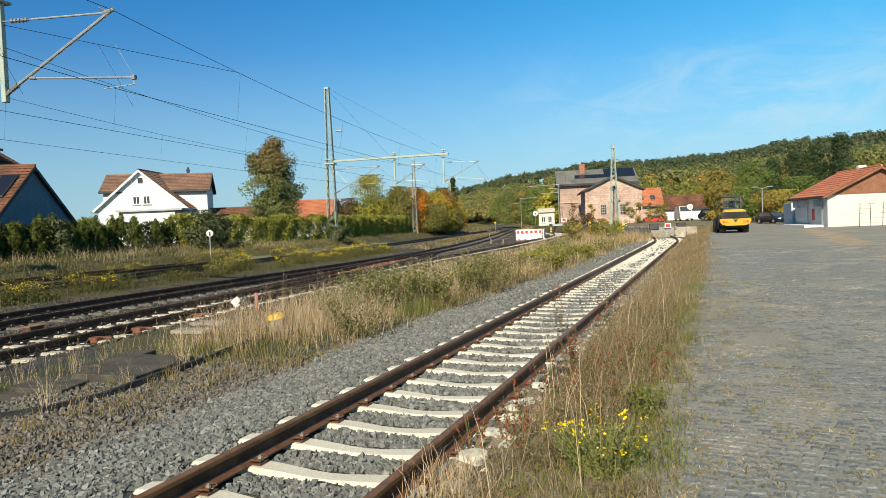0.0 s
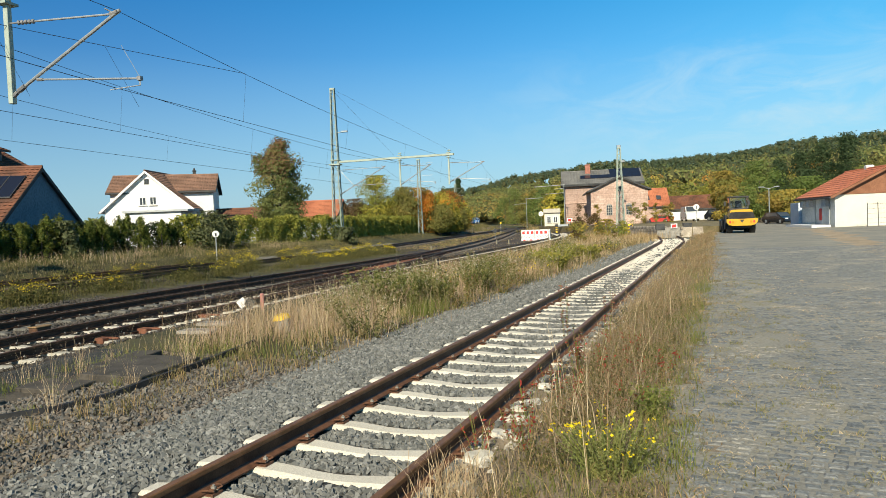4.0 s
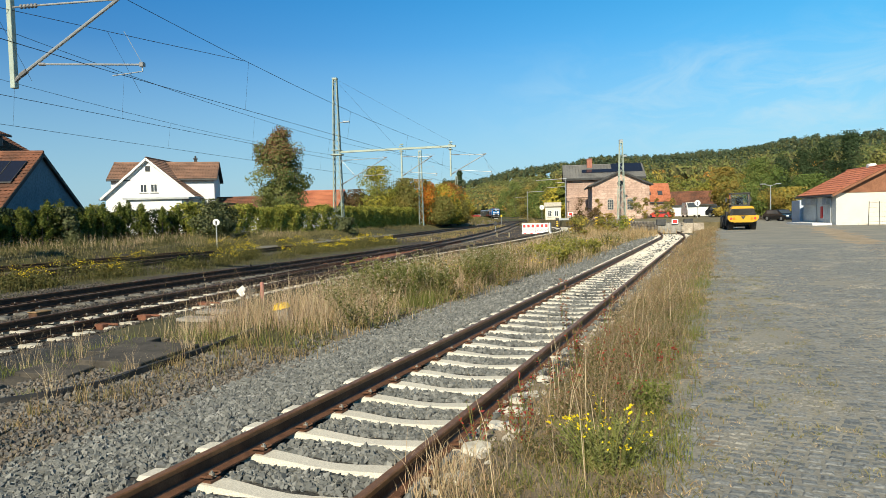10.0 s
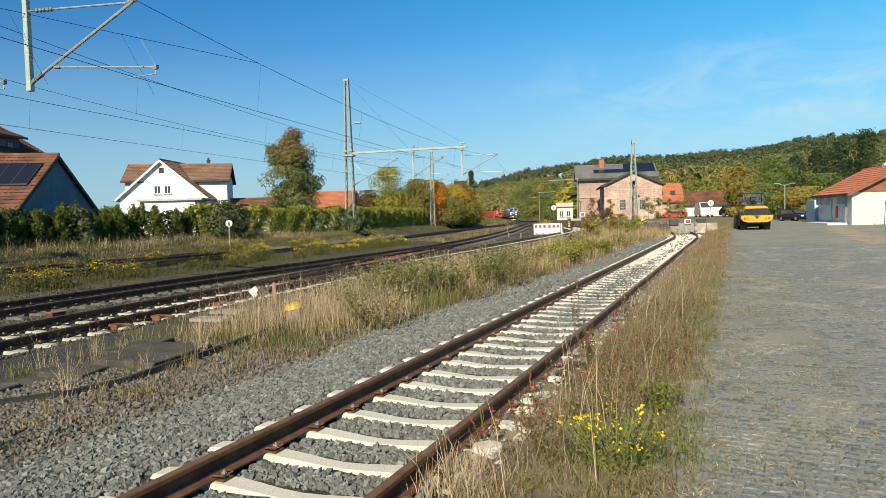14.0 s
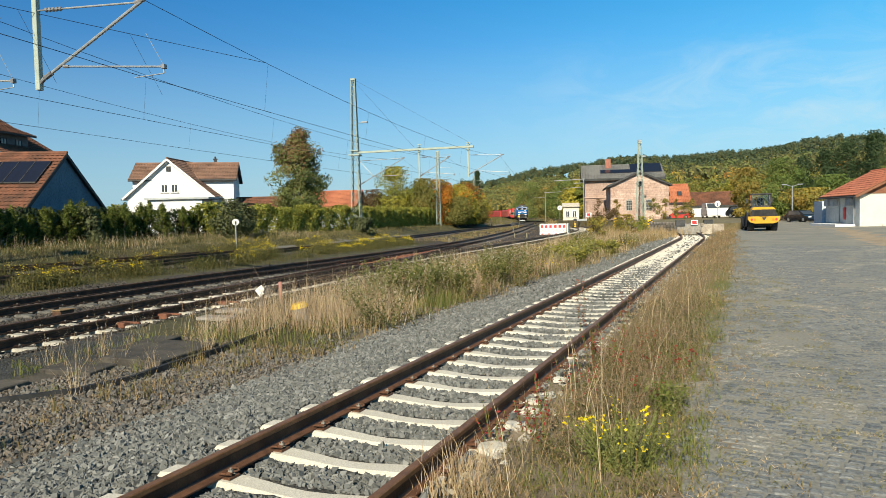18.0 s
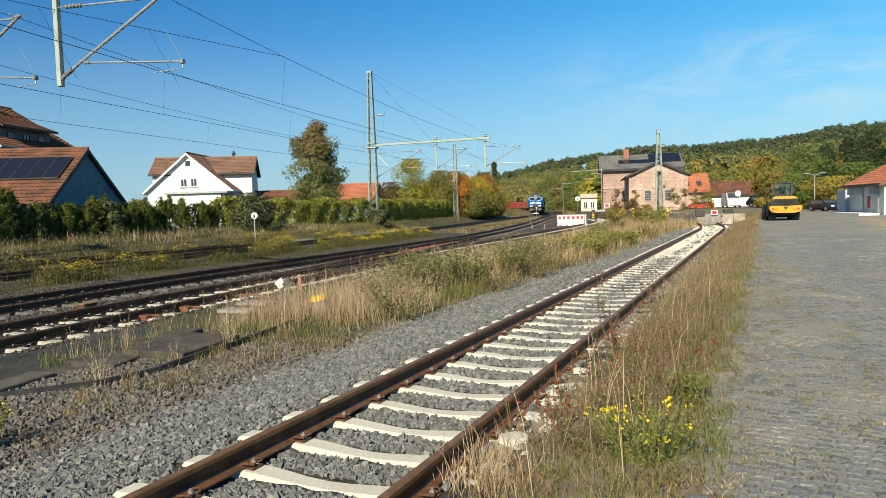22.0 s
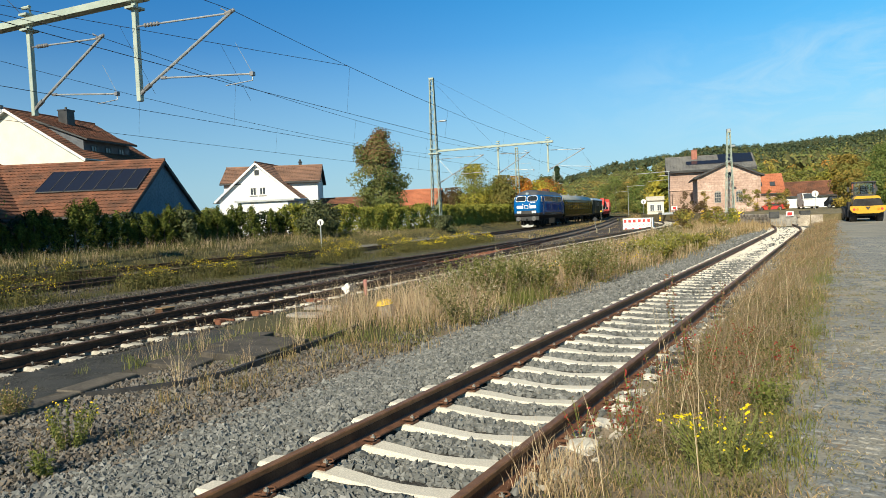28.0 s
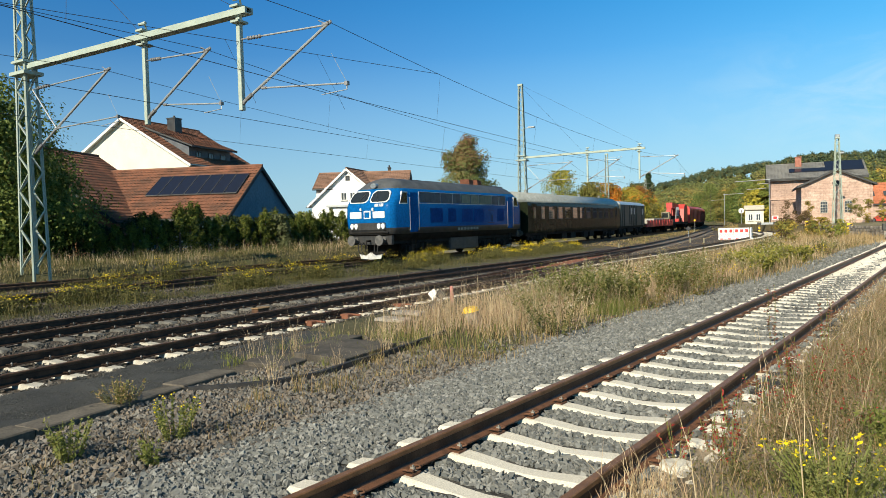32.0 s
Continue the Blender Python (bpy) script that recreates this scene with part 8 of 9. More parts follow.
HERB = leafmat("bramble_leaves", [(0.22, 0.225, 0.10), (0.29, 0.27, 0.12), (0.36, 0.29, 0.15), (0.17, 0.18, 0.065), (0.38, 0.24, 0.15)], 0.4)
SEED = leafmat("seed_heads", [(0.55, 0.46, 0.34), (0.68, 0.60, 0.48), (0.40, 0.30, 0.20)], 0.3)
for k in range(22):
    y = 11.5 + k * 1.5 + r.uniform(-0.4, 0.4)
    x = r.uniform(-8.6, -5.9)
    herb("grey-green bramble and herb bush in the long grass", x, y, r.uniform(0.6, 1.15), r.uniform(1.0, 1.9), HERB if k % 2 else G_["weed"], 260 + k, 34, 0.034, 15, SEED, 0.022, 5, "herb_bush")
for k in range(7):
    herb("round-leaved bramble with reddish stems in the long grass", r.uniform(-8.6, -6.3), 13.8 + k * 1.25, r.uniform(0.75, 1.15), r.uniform(1.4, 2.2), BRAM, 350 + k, 40, 0.042, 11, SEED, 0.025, 3, "bramble")
BUSH = leafmat("green_bramble_leaves", [(0.06, 0.08, 0.018), (0.14, 0.15, 0.035), (0.24, 0.225, 0.075), (0.10, 0.115, 0.025), (0.34, 0.30, 0.14), (0.19, 0.19, 0.055)], 0.4)
for k, (x, y, h, w) in enumerate(((-7.0, 14.4, 0.95, 1.5), (-7.9, 14.9, 1.0, 1.7), (-6.6, 15.6, 0.8, 1.2), (-6.5, 18.6, 0.9, 1.2), (-7.2, 22.2, 0.95, 1.3))):
    herb("dense green leafy bramble bush in the long grass", x, y, h, w, BUSH, 370 + k, 80, 0.036, 26, SEED, 0.02, 1, "bramble")
PINK = leafmat("pinkish_dead_stalks", [(0.42, 0.30, 0.20), (0.50, 0.37, 0.26), (0.34, 0.22, 0.15), (0.55, 0.44, 0.31)], 0.25)
strip("tall_stalks", "pale pinkish dead stalks between the brambles", PINK, 3000, 15.5, 30, C(-6.0), C(-9.2), 0.85, 0.0042, 1126, 0.6, 0.25)
strip("tall_stalks", "pale pinkish dead stalks beside the marker", PINK, 1100, 9.6, 13.5, C(-6.6), C(-9.2), 1.0, 0.003, 1127, 0.6, 0.25)
RUSTY = leafmat("rusty_litter", [(0.20, 0.095, 0.05), (0.26, 0.14, 0.08), (0.13, 0.06, 0.035)], 0.1)
strip("leaf_litter", "reddish-brown dead weed litter at the edge of the ballast", RUSTY, 1500, 12.9, 15.2, C(-6.35), C(-5.75), 0.055, 0.006, 1124, 2.5, 0.12)
strip("tall_grass", "bright yellow-green grass tuft at the foot of the brambles", G_["green"], 1100, 13.6, 15.4, C(-6.6), C(-6.1), 0.5, 0.005, 1125, 0.7, 0.16)
GOLD = leafmat("goldenrod", [(0.30, 0.26, 0.05), (0.20, 0.21, 0.05), (0.40, 0.33, 0.06)], 0.3)
for k, (x, y) in enumerate(((-6.2, 27.0), (-6.5, 30.0), (-7.0, 32.0), (-7.6, 36.0), (-6.0, 34.0), (-7.2, 28.6))):
    herb("yellow-green bushy herb beside the ballast", x, y, 0.75, 1.5, GOLD, 290 + k, 60, 0.06, 26, name="herb_bush")
for k, (x, y, c) in enumerate(((-10.5, 56, "ochre"), (-9.0, 60, "ochre"), (-12.0, 63, "brown"), (-8.6, 66, "yellow"), (-11.0, 70, "ochre"), (-14.2, 84, "brown"), (-16.0, 98.5, "ochre"), (-9.5, 99.5, "ochre"), (-10.5, 96.0, "olive"), (-17.2, 92, "brown"), (-8.6, 106.5, "ochre"), (-7.4, 107.0, "olive"), (-6.4, 106.5, "ochre"))):
    tree("verge_shrub", "small autumn shrub in the dry grass by the ramp", x, y, r.uniform(1.2, 2.2) if k < 6 else 3.0, r.uniform(1.6, 2.6), L_[c], 320 + k, 0.6 if y > 80 else gz(x, y), 0.10, 900, 16, 0.05, 0.03, cat="shrub")
for k, (x, y, h, yw) in enumerate(((-1.5, 330, 9, 5), (9, 345, 8, 20), (-14, 300, 8, 10), (22, 420, 9, 0))):
    gable_house("village_house", "distant house with an orange-red roof on the slope", x, y, float(hill_z(np.array([x]), np.array([y]))[0]) - 0.5, yw, 9, 3.6, 3.6, h - 5, h - 2.5, M["plaster_white"], M["tile_orange"], 0.5, tiles=(0.8, 0.8), seed=60 + k)

# ---- small things of the yard ----
def post_sign(label, x, y, h, disc_r, face_m, back_m=None, yaw=0.0, name="round_sign"):
    t = thing(name, label, "sign", x, y, gz(x, y), yaw)
    bm = bmesh.new()
    rod(bm, (0, 0, -0.3), (0, 0, h + disc_r), 0.035, seg=8)
    part("post", bm, M["galv"], t)
    bm = bmesh.new()
    rod(bm, (0, -0.05, h), (0, -0.03, h), disc_r, seg=24)
    part("disc", bm, face_m, t)
    bm = bmesh.new()
    box(bm, -0.05, 0.05, -0.058, -0.048, h - disc_r * 0.75, h + disc_r * 0.35)
    part("bar", bm, M["dark_trim"], t)
    return t


post_sign("white round sign with a dark bar on a grey post", -28.3, 33.0, 1.75, 0.20, M["white"], yaw=40)
post_sign("white round sign near the kiosk", -29.0, 118.0, 3.2, 0.42, M["white"], yaw=20)
post_sign("pale round mirror sign behind the ramp", -2.7, 100.0, 2.9, 0.40, M["white"], yaw=12)

# small point indicator with white plates
t = thing("point_indicator", "low point indicator with tilted white plates and a red post", "indicator", -10.35, 12.9, gz(-10.35, 12.9))
bm = bmesh.new()
rod(bm, (0, 0, -0.2), (0, 0, 0.30), 0.05, seg=8)
box(bm, -0.12, 0.12, -0.12, 0.12, -0.1, 0.12, bevel=0.02)
part("lever_box", bm, M["dark_trim"], t)
for a, mm in ((-38, M["white"]), (35, M["skirt"])):
    bm = bmesh.new()
    box(bm, -0.10, 0.10, -0.01, 0.01, -0.10, 0.10, Matrix.Translation((0.0 if a < 0 else 0.22, -0.04, 0.36)) @ Matrix.Rotation(radians(20), 4, "Z") @ Matrix.Rotation(radians(a), 4, "Y"))
    part("plate", bm, mm, t)
bm = bmesh.new()
rod(bm, (0.12, 0.55, -0.2), (0.12, 0.55, 0.52), 0.045, seg=8)
part("marker_post", bm, mat("faded_red", (0.34, 0.12, 0.10), (0.46, 0.20, 0.17), 4, 0.7), t, "faded red marker post")
t = thing("cable_box", "grey cable box with a bright yellow cap", "cable box", -8.2, 11.45, gz(-8.2, 11.45) + 0.05, 0)
t.matrix_basis = t.matrix_basis @ pose(0, 0, 0, 8, -7, 0)
bm = bmesh.new()
rod(bm, (0, 0, -0.2), (0, 0, 0.20), 0.16, seg=14)
part("body", bm, M["concrete_old"], t)
bm = bmesh.new()
rod(bm, (0, 0, 0.20), (0, 0, 0.29), 0.19, 0.13, seg=16)
part("cap", bm, M["yellow"], t, "bright yellow cap")
t = thing("point_motor", "rust-brown point machine box beside the rails", "point machine", -14.4, 10.8, MAIN_Z - 0.225, 8)
bm = bmesh.new()
box(bm, -0.12, 0.12, -0.22, 0.22, 0.0, 0.14, bevel=0.03)
part("housing", bm, M["rust"], t)
bm = bmesh.new()
box(bm, -0.13, 0.13, -0.23, 0.23, 0.13, 0.16, bevel=0.015)
part("lid", bm, mat("ochre_lid", (0.20, 0.125, 0.06), (0.28, 0.18, 0.09), 5), t)
for k, (x, y) in enumerate(((-11.6, 9.9), (-11.7, 11.1), (-11.9, 13.2))):
    t = thing("point_rod_crank", "rusty point rod and crank by the rail", "point gear", x, y, MAIN_Z - 0.225, group="point gear")
    bm = bmesh.new()
    box(bm, -0.25, 0.25, -0.08, 0.08, 0, 0.12, bevel=0.015)
    rod(bm, (-0.7, 0.1, 0.1), (0.5, 0.1, 0.1), 0.025, seg=6)
    part("crank", bm, M["rust_red"], t)
for k, (x, y, a) in enumerate(((-9.9, 10.9, 6), (-10.3, 11.9, 4))):
    t = thing("concrete_slab", "pale concrete channel slab beside the track", "concrete slab", x, y, gz(x, y), a, group="channel slabs")
    bm = bmesh.new()
    box(bm, -0.4, 0.4, -0.2, 0.2, -0.05, 0.06, bevel=0.02)
    part("slab", bm, M["concrete_old"], t)

# edge of the old platform: kerb slabs, cover plates, rubber edge strip
kerb = thing("platform_edge", "weathered concrete edge slabs of the old low platform", "kerb")
SLAB = []
for k in range(3):
    bm = bmesh.new()
    box(bm, -0.19, 0.19, 0.008, 0.992, -0.35, 0.0, bevel=0.015)
    SLAB.append(done(bm, "edge_slab", M["kerb"]))
rng = np.random.default_rng(17)
y = -5.0
while y < 5.6:
    x = float(kerb_line(y))
    link("edge_slab", SLAB[int(rng.integers(0, 3))], kerb, m=pose(x, y, -0.20 + float(rng.normal(0, 0.008)), float(rng.normal(0, 0.5)), float(rng.normal(0, 0.8)), 13.5 + float(rng.normal(0, 0.6))))
    y += 0.97
M["slab_dark"] = mat("dark_slab", (0.05, 0.044, 0.037), (0.095, 0.082, 0.066), 3, 0.9, 0.3)
cov = thing("cover_plate", "dark concrete cover plates in the old platform", "cover plate")
for k, (x, y, w, d, a) in enumerate(((-7.95, 7.55, 1.05, 1.3, 6), (-8.75, 8.0, 0.5, 1.1, 8), (-8.35, 6.45, 0.8, 0.55, 12))):
    bm = bmesh.new()
    box(bm, -w / 2, w / 2, -d / 2, d / 2, -0.1, 0.03, bevel=0.012)
    o = part("plate", bm, M["slab_dark"], cov)
    o.matrix_basis = pose(x, y, (-0.19, -0.20, -0.235)[k], 1.0, (0.8, -1.5, 2.5)[k], a)
strip_ = thing("rubber_edge", "black rubber edging strip lying in the gravel", "edging strip")
pts = [(-8.0, 4.75), (-7.72, 5.05), (-7.34, 5.6), (-7.2, 6.3), (-7.24, 7.0), (-7.3, 7.6), (-7.42, 8.4), (-7.56, 9.1), (-7.75, 9.9)]
V, F = [], []
for k, (xa, ya) in enumerate(pts):
    za = gz(xa, ya) + 0.0 + (0.03 if k > 3 else 0.0)
    V += [(xa - 0.07, ya, za - 0.1), (xa - 0.04, ya, za + 0.07), (xa + 0.045, ya, za + 0.075), (xa + 0.07, ya, za - 0.1)]
for k in range(len(pts) - 1):
    F += [(4 * k + q, 4 * k + (q + 1) % 4, 4 * k + 4 + (q + 1) % 4, 4 * k + 4 + q) for q in range(4)]
link("strip", fast("strip", V, F, M["black"]), strip_)

# broken concrete lumps at the sleeper ends
bm = bmesh.new()
bmesh.ops.create_icosphere(bm, subdivisions=2, radius=0.16)
for v in bm.verts:
    v.co *= 1 + 0.6 * noise.noise(v.co * 11)
    v.co.z *= 0.55
LUMP = done(bm, "lump", M["concrete"])
for k, (x, y, s) in enumerate(((-1.80, 5.06, 0.75), (-1.81, 5.70, 0.65), (-1.74, 4.45, 0.6), (-1.85, 6.21, 0.5), (-1.84, 6.78, 0.55), (-1.92, 6.54, 0.4), (-1.86, 7.5, 0.45), (-2.0, 8.75, 0.45), (-1.9, 9.9, 0.4))):
    o = new("concrete_lump", LUMP)
    o.matrix_basis = pose(x, y, gz(x, y) + 0.012, 0, 8, k * 50)
    o.scale = (s * 1.1, s * 1.3, s * 0.75)
    tagged(o, "broken pale concrete lump at the sleeper ends", "rubble", "concrete lumps")

# water-filled road barrier
bar = thing("road_barrier", "white plastic barrier with red squares and diagonal slots", "barrier", -17.8, 69.4, gz(-17.8, 69.4), 10, group="")
for k in range(2):
    bm = bmesh.new()
    x0 = -1.4 + k * 1.4
    prism(bm, [(-0.22, 0.0), (-0.22, 0.12), (-0.06, 0.2), (-0.06, 1.12), (0.06, 1.12), (0.06, 0.2), (0.22, 0.12), (0.22, 0.0)], "x", x0 + 0.02, x0 + 1.38)
    b_ = part("barrier_unit", bm, M["white"], bar)
    for j in range(3):
        bm = bmesh.new()
        box(bm, x0 + 0.12 + j * 0.45, x0 + 0.38 + j * 0.45, -0.075, -0.058, 0.68, 0.98)
        part("red_square", bm, M["red"], b_)
    for j in range(8):
        bm = bmesh.new()
        box(bm, -0.02, 0.02, -0.075, -0.058, -0.16, 0.16, Matrix.Translation((x0 + 0.13 + j * 0.16, 0, 0.40)) @ Matrix.Rotation(radians(35), 4, "Y"))
        part("slot", bm, M["concrete_old"], b_)
    for j in range(2):
        bm = bmesh.new()
        box(bm, x0 + 0.2 + j * 0.7, x0 + 0.45 + j * 0.7, -0.24, -0.2, 0.02, 0.12)
        part("red_foot", bm, M["red"], b_)
bm = bmesh.new()
prism(bm, [(-0.22, 0.0), (-0.06, 0.2), (-0.06, 1.12), (0.06, 1.12), (0.06, 0.2), (0.22, 0.0)], "y", -0.1, 1.7)
o = part("barrier_unit", bm, M["white"], bar)
o.matrix_basis = pose(1.5, 0, 0)


def buffer_stop(x, y, z, yaw, label):
    t = thing("buffer_stop", label, "buffer stop", x, y, z, yaw, group="buffer stops")
    for s in (-1, 1):
        bm = bmesh.new()
        box(bm, s * 1.0 - 0.13, s * 1.0 + 0.13, -0.15, 0.15, -0.2, 0.75)
        p_ = part("post", bm, M["yellow"], t, "yellow post with dark stripes")
        for k in range(2):
            bm = bmesh.new()
            box(bm, s * 1.0 - 0.135, s * 1.0 + 0.135, -0.155, 0.155, 0.1 + k * 0.35, 0.25 + k * 0.35)
            part("stripe", bm, M["dark_trim"], p_)
        bm = bmesh.new()
        box(bm, s * 1.0 - 0.25, s * 1.0 + 0.25, -0.28, 0.12, 0.72, 1.15, bevel=0.03)
        part("bumper", bm, M["dark_trim"], t)
    bm = bmesh.new()
    box(bm, -1.1, 1.1, -0.08, 0.12, 0.8, 1.1)
    part("crossbeam", bm, M["galv"], t)
    bm = bmesh.new()
    rod(bm, (1.0, 0, 1.1), (1.0, 0, 1.4), 0.04, seg=6)
    part("sign_post", bm, M["galv"], t)
    bm = bmesh.new()
    box(bm, 0.6, 1.4, -0.05, -0.02, 1.4, 2.0)
    sg = part("sign", bm, M["white"], t)
    bm = bmesh.new()
    box(bm, 0.76, 1.24, -0.065, -0.045, 1.5, 1.9)
    part("red_field", bm, M["red"], sg)


buffer_stop(-21.6, 101.5, MAIN_Z, 14, "yellow-posted buffer stop with a small red sign")
t = thing("stop_sign", "red and white stop board on the ramp wall with dark buffers", "sign", -3.5, 61.4, 0.38, 12)
for x0, x1 in ((-1.5, -0.75), (0.75, 1.5)):
    bm = bmesh.new()
    box(bm, x0, x1, -0.1, 0.3, 0.1, 0.62, bevel=0.03)
    part("bumper_block", bm, M["dark_trim"], t)
bm = bmesh.new()
box(bm, -1.4, 1.4, 0.0, 0.3, -0.7, 0.3)
part("beam", bm, M["concrete_old"], t)
bm = bmesh.new()
box(bm, -0.27, 0.27, -0.12, -0.09, 0.2, 0.6)
b_ = part("board", bm, M["white"], t)
bm = bmesh.new()
box(bm, -0.18, 0.18, -0.135, -0.115, 0.27, 0.53)
part("red_field", bm, M["red"], b_)
for x, y, z in ((-8.7, 75.0, 0.15), (-14.4, 88.0, 0.3)):
    t = thing("hazard_post", "yellow and black striped hazard post by the ramp", "post", x, y, z - 0.3, 15, group="hazard posts")
    bm = bmesh.new()
    box(bm, -0.25, 0.25, -0.05, 0.05, 0, 1.1)
    p_ = part("panel", bm, M["yellow"], t)
    for k in range(3):
        bm = bmesh.new()
        box(bm, -0.28, 0.28, -0.065, -0.045, -0.07, 0.07, Matrix.Translation((0, 0, 0.22 + k * 0.33)) @ Matrix.Rotation(radians(-30), 4, "Y"))
        part("stripe", bm, M["dark_trim"], p_)

# wheel loader seen from behind
M["cat_yellow"] = mat("machine_yellow", (0.50, 0.28, 0.014), (0.56, 0.32, 0.016), 1.5, 0.45, 0.03, spread=0, fine=60)


def tyre(parent, x, y, z, r, w, name="wheel"):
    bm = bmesh.new()
    rod(bm, (x - w / 2, y, z), (x + w / 2, y, z), r, seg=22)
    rod(bm, (x - w * 0.36, y, z), (x + w * 0.36, y, z), r * 1.03, seg=22)
    wh_ = part(name, bm, M["black"], parent)
    bm = bmesh.new()
    rod(bm, (x - w / 2 - 0.02, y, z), (x + w / 2 + 0.02, y, z), r * 0.5, seg=16)
    part("rim", bm, M["cat_yellow"] if name == "wheel" and r > 0.5 else M["silver"], wh_)


M["clear_glass"] = glass("clear_glass", (0.85, 0.9, 0.9))
M["clear_glass"].node_tree.nodes["Principled BSDF"].inputs["Transmission Weight"].default_value = 1.0
M["amber"] = mat("amber_lens", (0.70, 0.20, 0.02), (0.80, 0.26, 0.03), 3, 0.2, 0.0)
ld = thing("wheel_loader", "yellow wheel loader parked with its rear to the road", "wheel loader", 1.70, 57.6, 0.1, 5)
ld.scale = (0.82, 0.9, 0.9)
bm = bmesh.new()
prism(bm, [(-1.15, 0.7), (-1.12, 1.3), (-0.98, 1.92), (-0.80, 2.05), (0.80, 2.05), (0.98, 1.92), (1.12, 1.3), (1.15, 0.7)], "y", -0.2, 1.5)
part("hood", bm, M["cat_yellow"], ld)
bm = bmesh.new()
prism(bm, [(-0.8, 0.66), (-1.18, 0.78), (-1.36, 1.0), (-1.34, 1.26), (-0.5, 1.26), (0.0, 1.20), (0.5, 1.26), (1.34, 1.26), (1.36, 1.0), (1.18, 0.78), (0.8, 0.66)], "y", -0.55, -0.1)
part("counterweight", bm, M["cat_yellow"], ld)
bm = bmesh.new()
prism(bm, [(-1.14, 1.26), (-1.03, 1.74), (-0.92, 1.84), (0.92, 1.84), (1.03, 1.74), (1.14, 1.26)], "y", -0.26, -0.19)
for k in range(5):
    box(bm, -0.84, 0.84, -0.29, -0.25, 1.36 + k * 0.085, 1.39 + k * 0.085)
part("grille", bm, M["black"], ld)
bm = bmesh.new()
prism(bm, [(-0.2, 1.18), (0.2, 1.18), (0.0, 0.92)], "y", -0.58, -0.54)
part("badge", bm, M["dark_trim"], ld)
bm = bmesh.new()
box(bm, -0.75, 0.75, -0.1, 2.6, 0.45, 0.75)
part("chassis", bm, M["black"], ld)
for s in (-1, 1):
    for k, mm in enumerate((M["amber"], M["red"])):
        bm = bmesh.new()
        rod(bm, (s * (0.78 + k * 0.26), -0.59, 1.0), (s * (0.78 + k * 0.26), -0.54, 1.0), 0.10, seg=14)
        part("tail_light", bm, mm, ld)
    tyre(ld, s * 1.0, 0.75, 0.65, 0.66, 0.5)
    tyre(ld, s * 1.0, 3.7, 0.65, 0.66, 0.5)
    bm = bmesh.new()
    box(bm, s * 0.78, s * 1.25, 0.0, 1.5, 1.34, 1.42, bevel=0.02)
    part("mudguard", bm, M["black"], ld)
bm = bmesh.new()
for x0 in (-0.86, 0.78):
    for y0 in (1.4, 2.8):
        box(bm, x0, x0 + 0.08, y0, y0 + 0.08, 2.1, 3.15)
box(bm, -0.9, 0.9, 1.3, 2.95, 3.12, 3.25, bevel=0.04)
box(bm, -0.86, 0.86, 1.4, 2.88, 1.2, 2.2)
cb = part("cab", bm, M["dark_trim"], ld)
for a in ((-0.78, 0.78, 1.42, 1.44, 2.2, 3.12), (-0.85, -0.83, 1.48, 2.8, 2.2, 3.12), (0.83, 0.85, 1.48, 2.8, 2.2, 3.12), (-0.78, 0.78, 2.84, 2.86, 2.2, 3.12)):
    bm = bmesh.new()
    box(bm, *a)
    part("pane", bm, M["clear_glass"], cb)
bm = bmesh.new()
box(bm, -0.3, 0.3, 1.8, 1.95, 2.15, 2.85, bevel=0.05)
box(bm, -0.32, 0.32, 1.9, 2.4, 2.12, 2.3, bevel=0.05)
part("driver_seat", bm, M["black"], cb)
for s in (-1, 1):
    bm = bmesh.new()
    rod(bm, (s * 0.75, 2.9, 2.7), (s * 1.1, 2.95, 2.7), 0.02, seg=6)
    box(bm, s * 1.02, s * 1.2, 2.9, 2.96, 2.45, 2.85)
    part("mirror", bm, M["dark_trim"], ld)
bm = bmesh.new()
box(bm, -1.35, 1.35, 5.0, 6.1, 0.15, 1.2, bevel=0.08)
part("bucket", bm, M["skirt"], ld)
bm = bmesh.new()
for s in (-0.6, 0.6):
    beam_box(bm, (s, 3.0, 1.7), (s, 5.2, 0.7), 0.2, 0.35)
box(bm, -0.7, 0.7, 2.3, 4.2, 0.6, 1.3, bevel=0.05)
part("lift_arms", bm, M["cat_yellow"], ld)
bm = bmesh.new()
rod(bm, (0.62, 1.0, 1.7), (0.62, 1.0, 2.3), 0.06, seg=8)
part("exhaust", bm, M["dark_trim"], ld)
for k in range(2):
    bm = bmesh.new()
    box(bm, -1.42, -1.15, 0.4 + k * 1.6, 1.4 + k * 1.6, 0.35, 1.6 - k * 0.3, bevel=0.05)
    part("side_tank", bm, M["black"], ld)


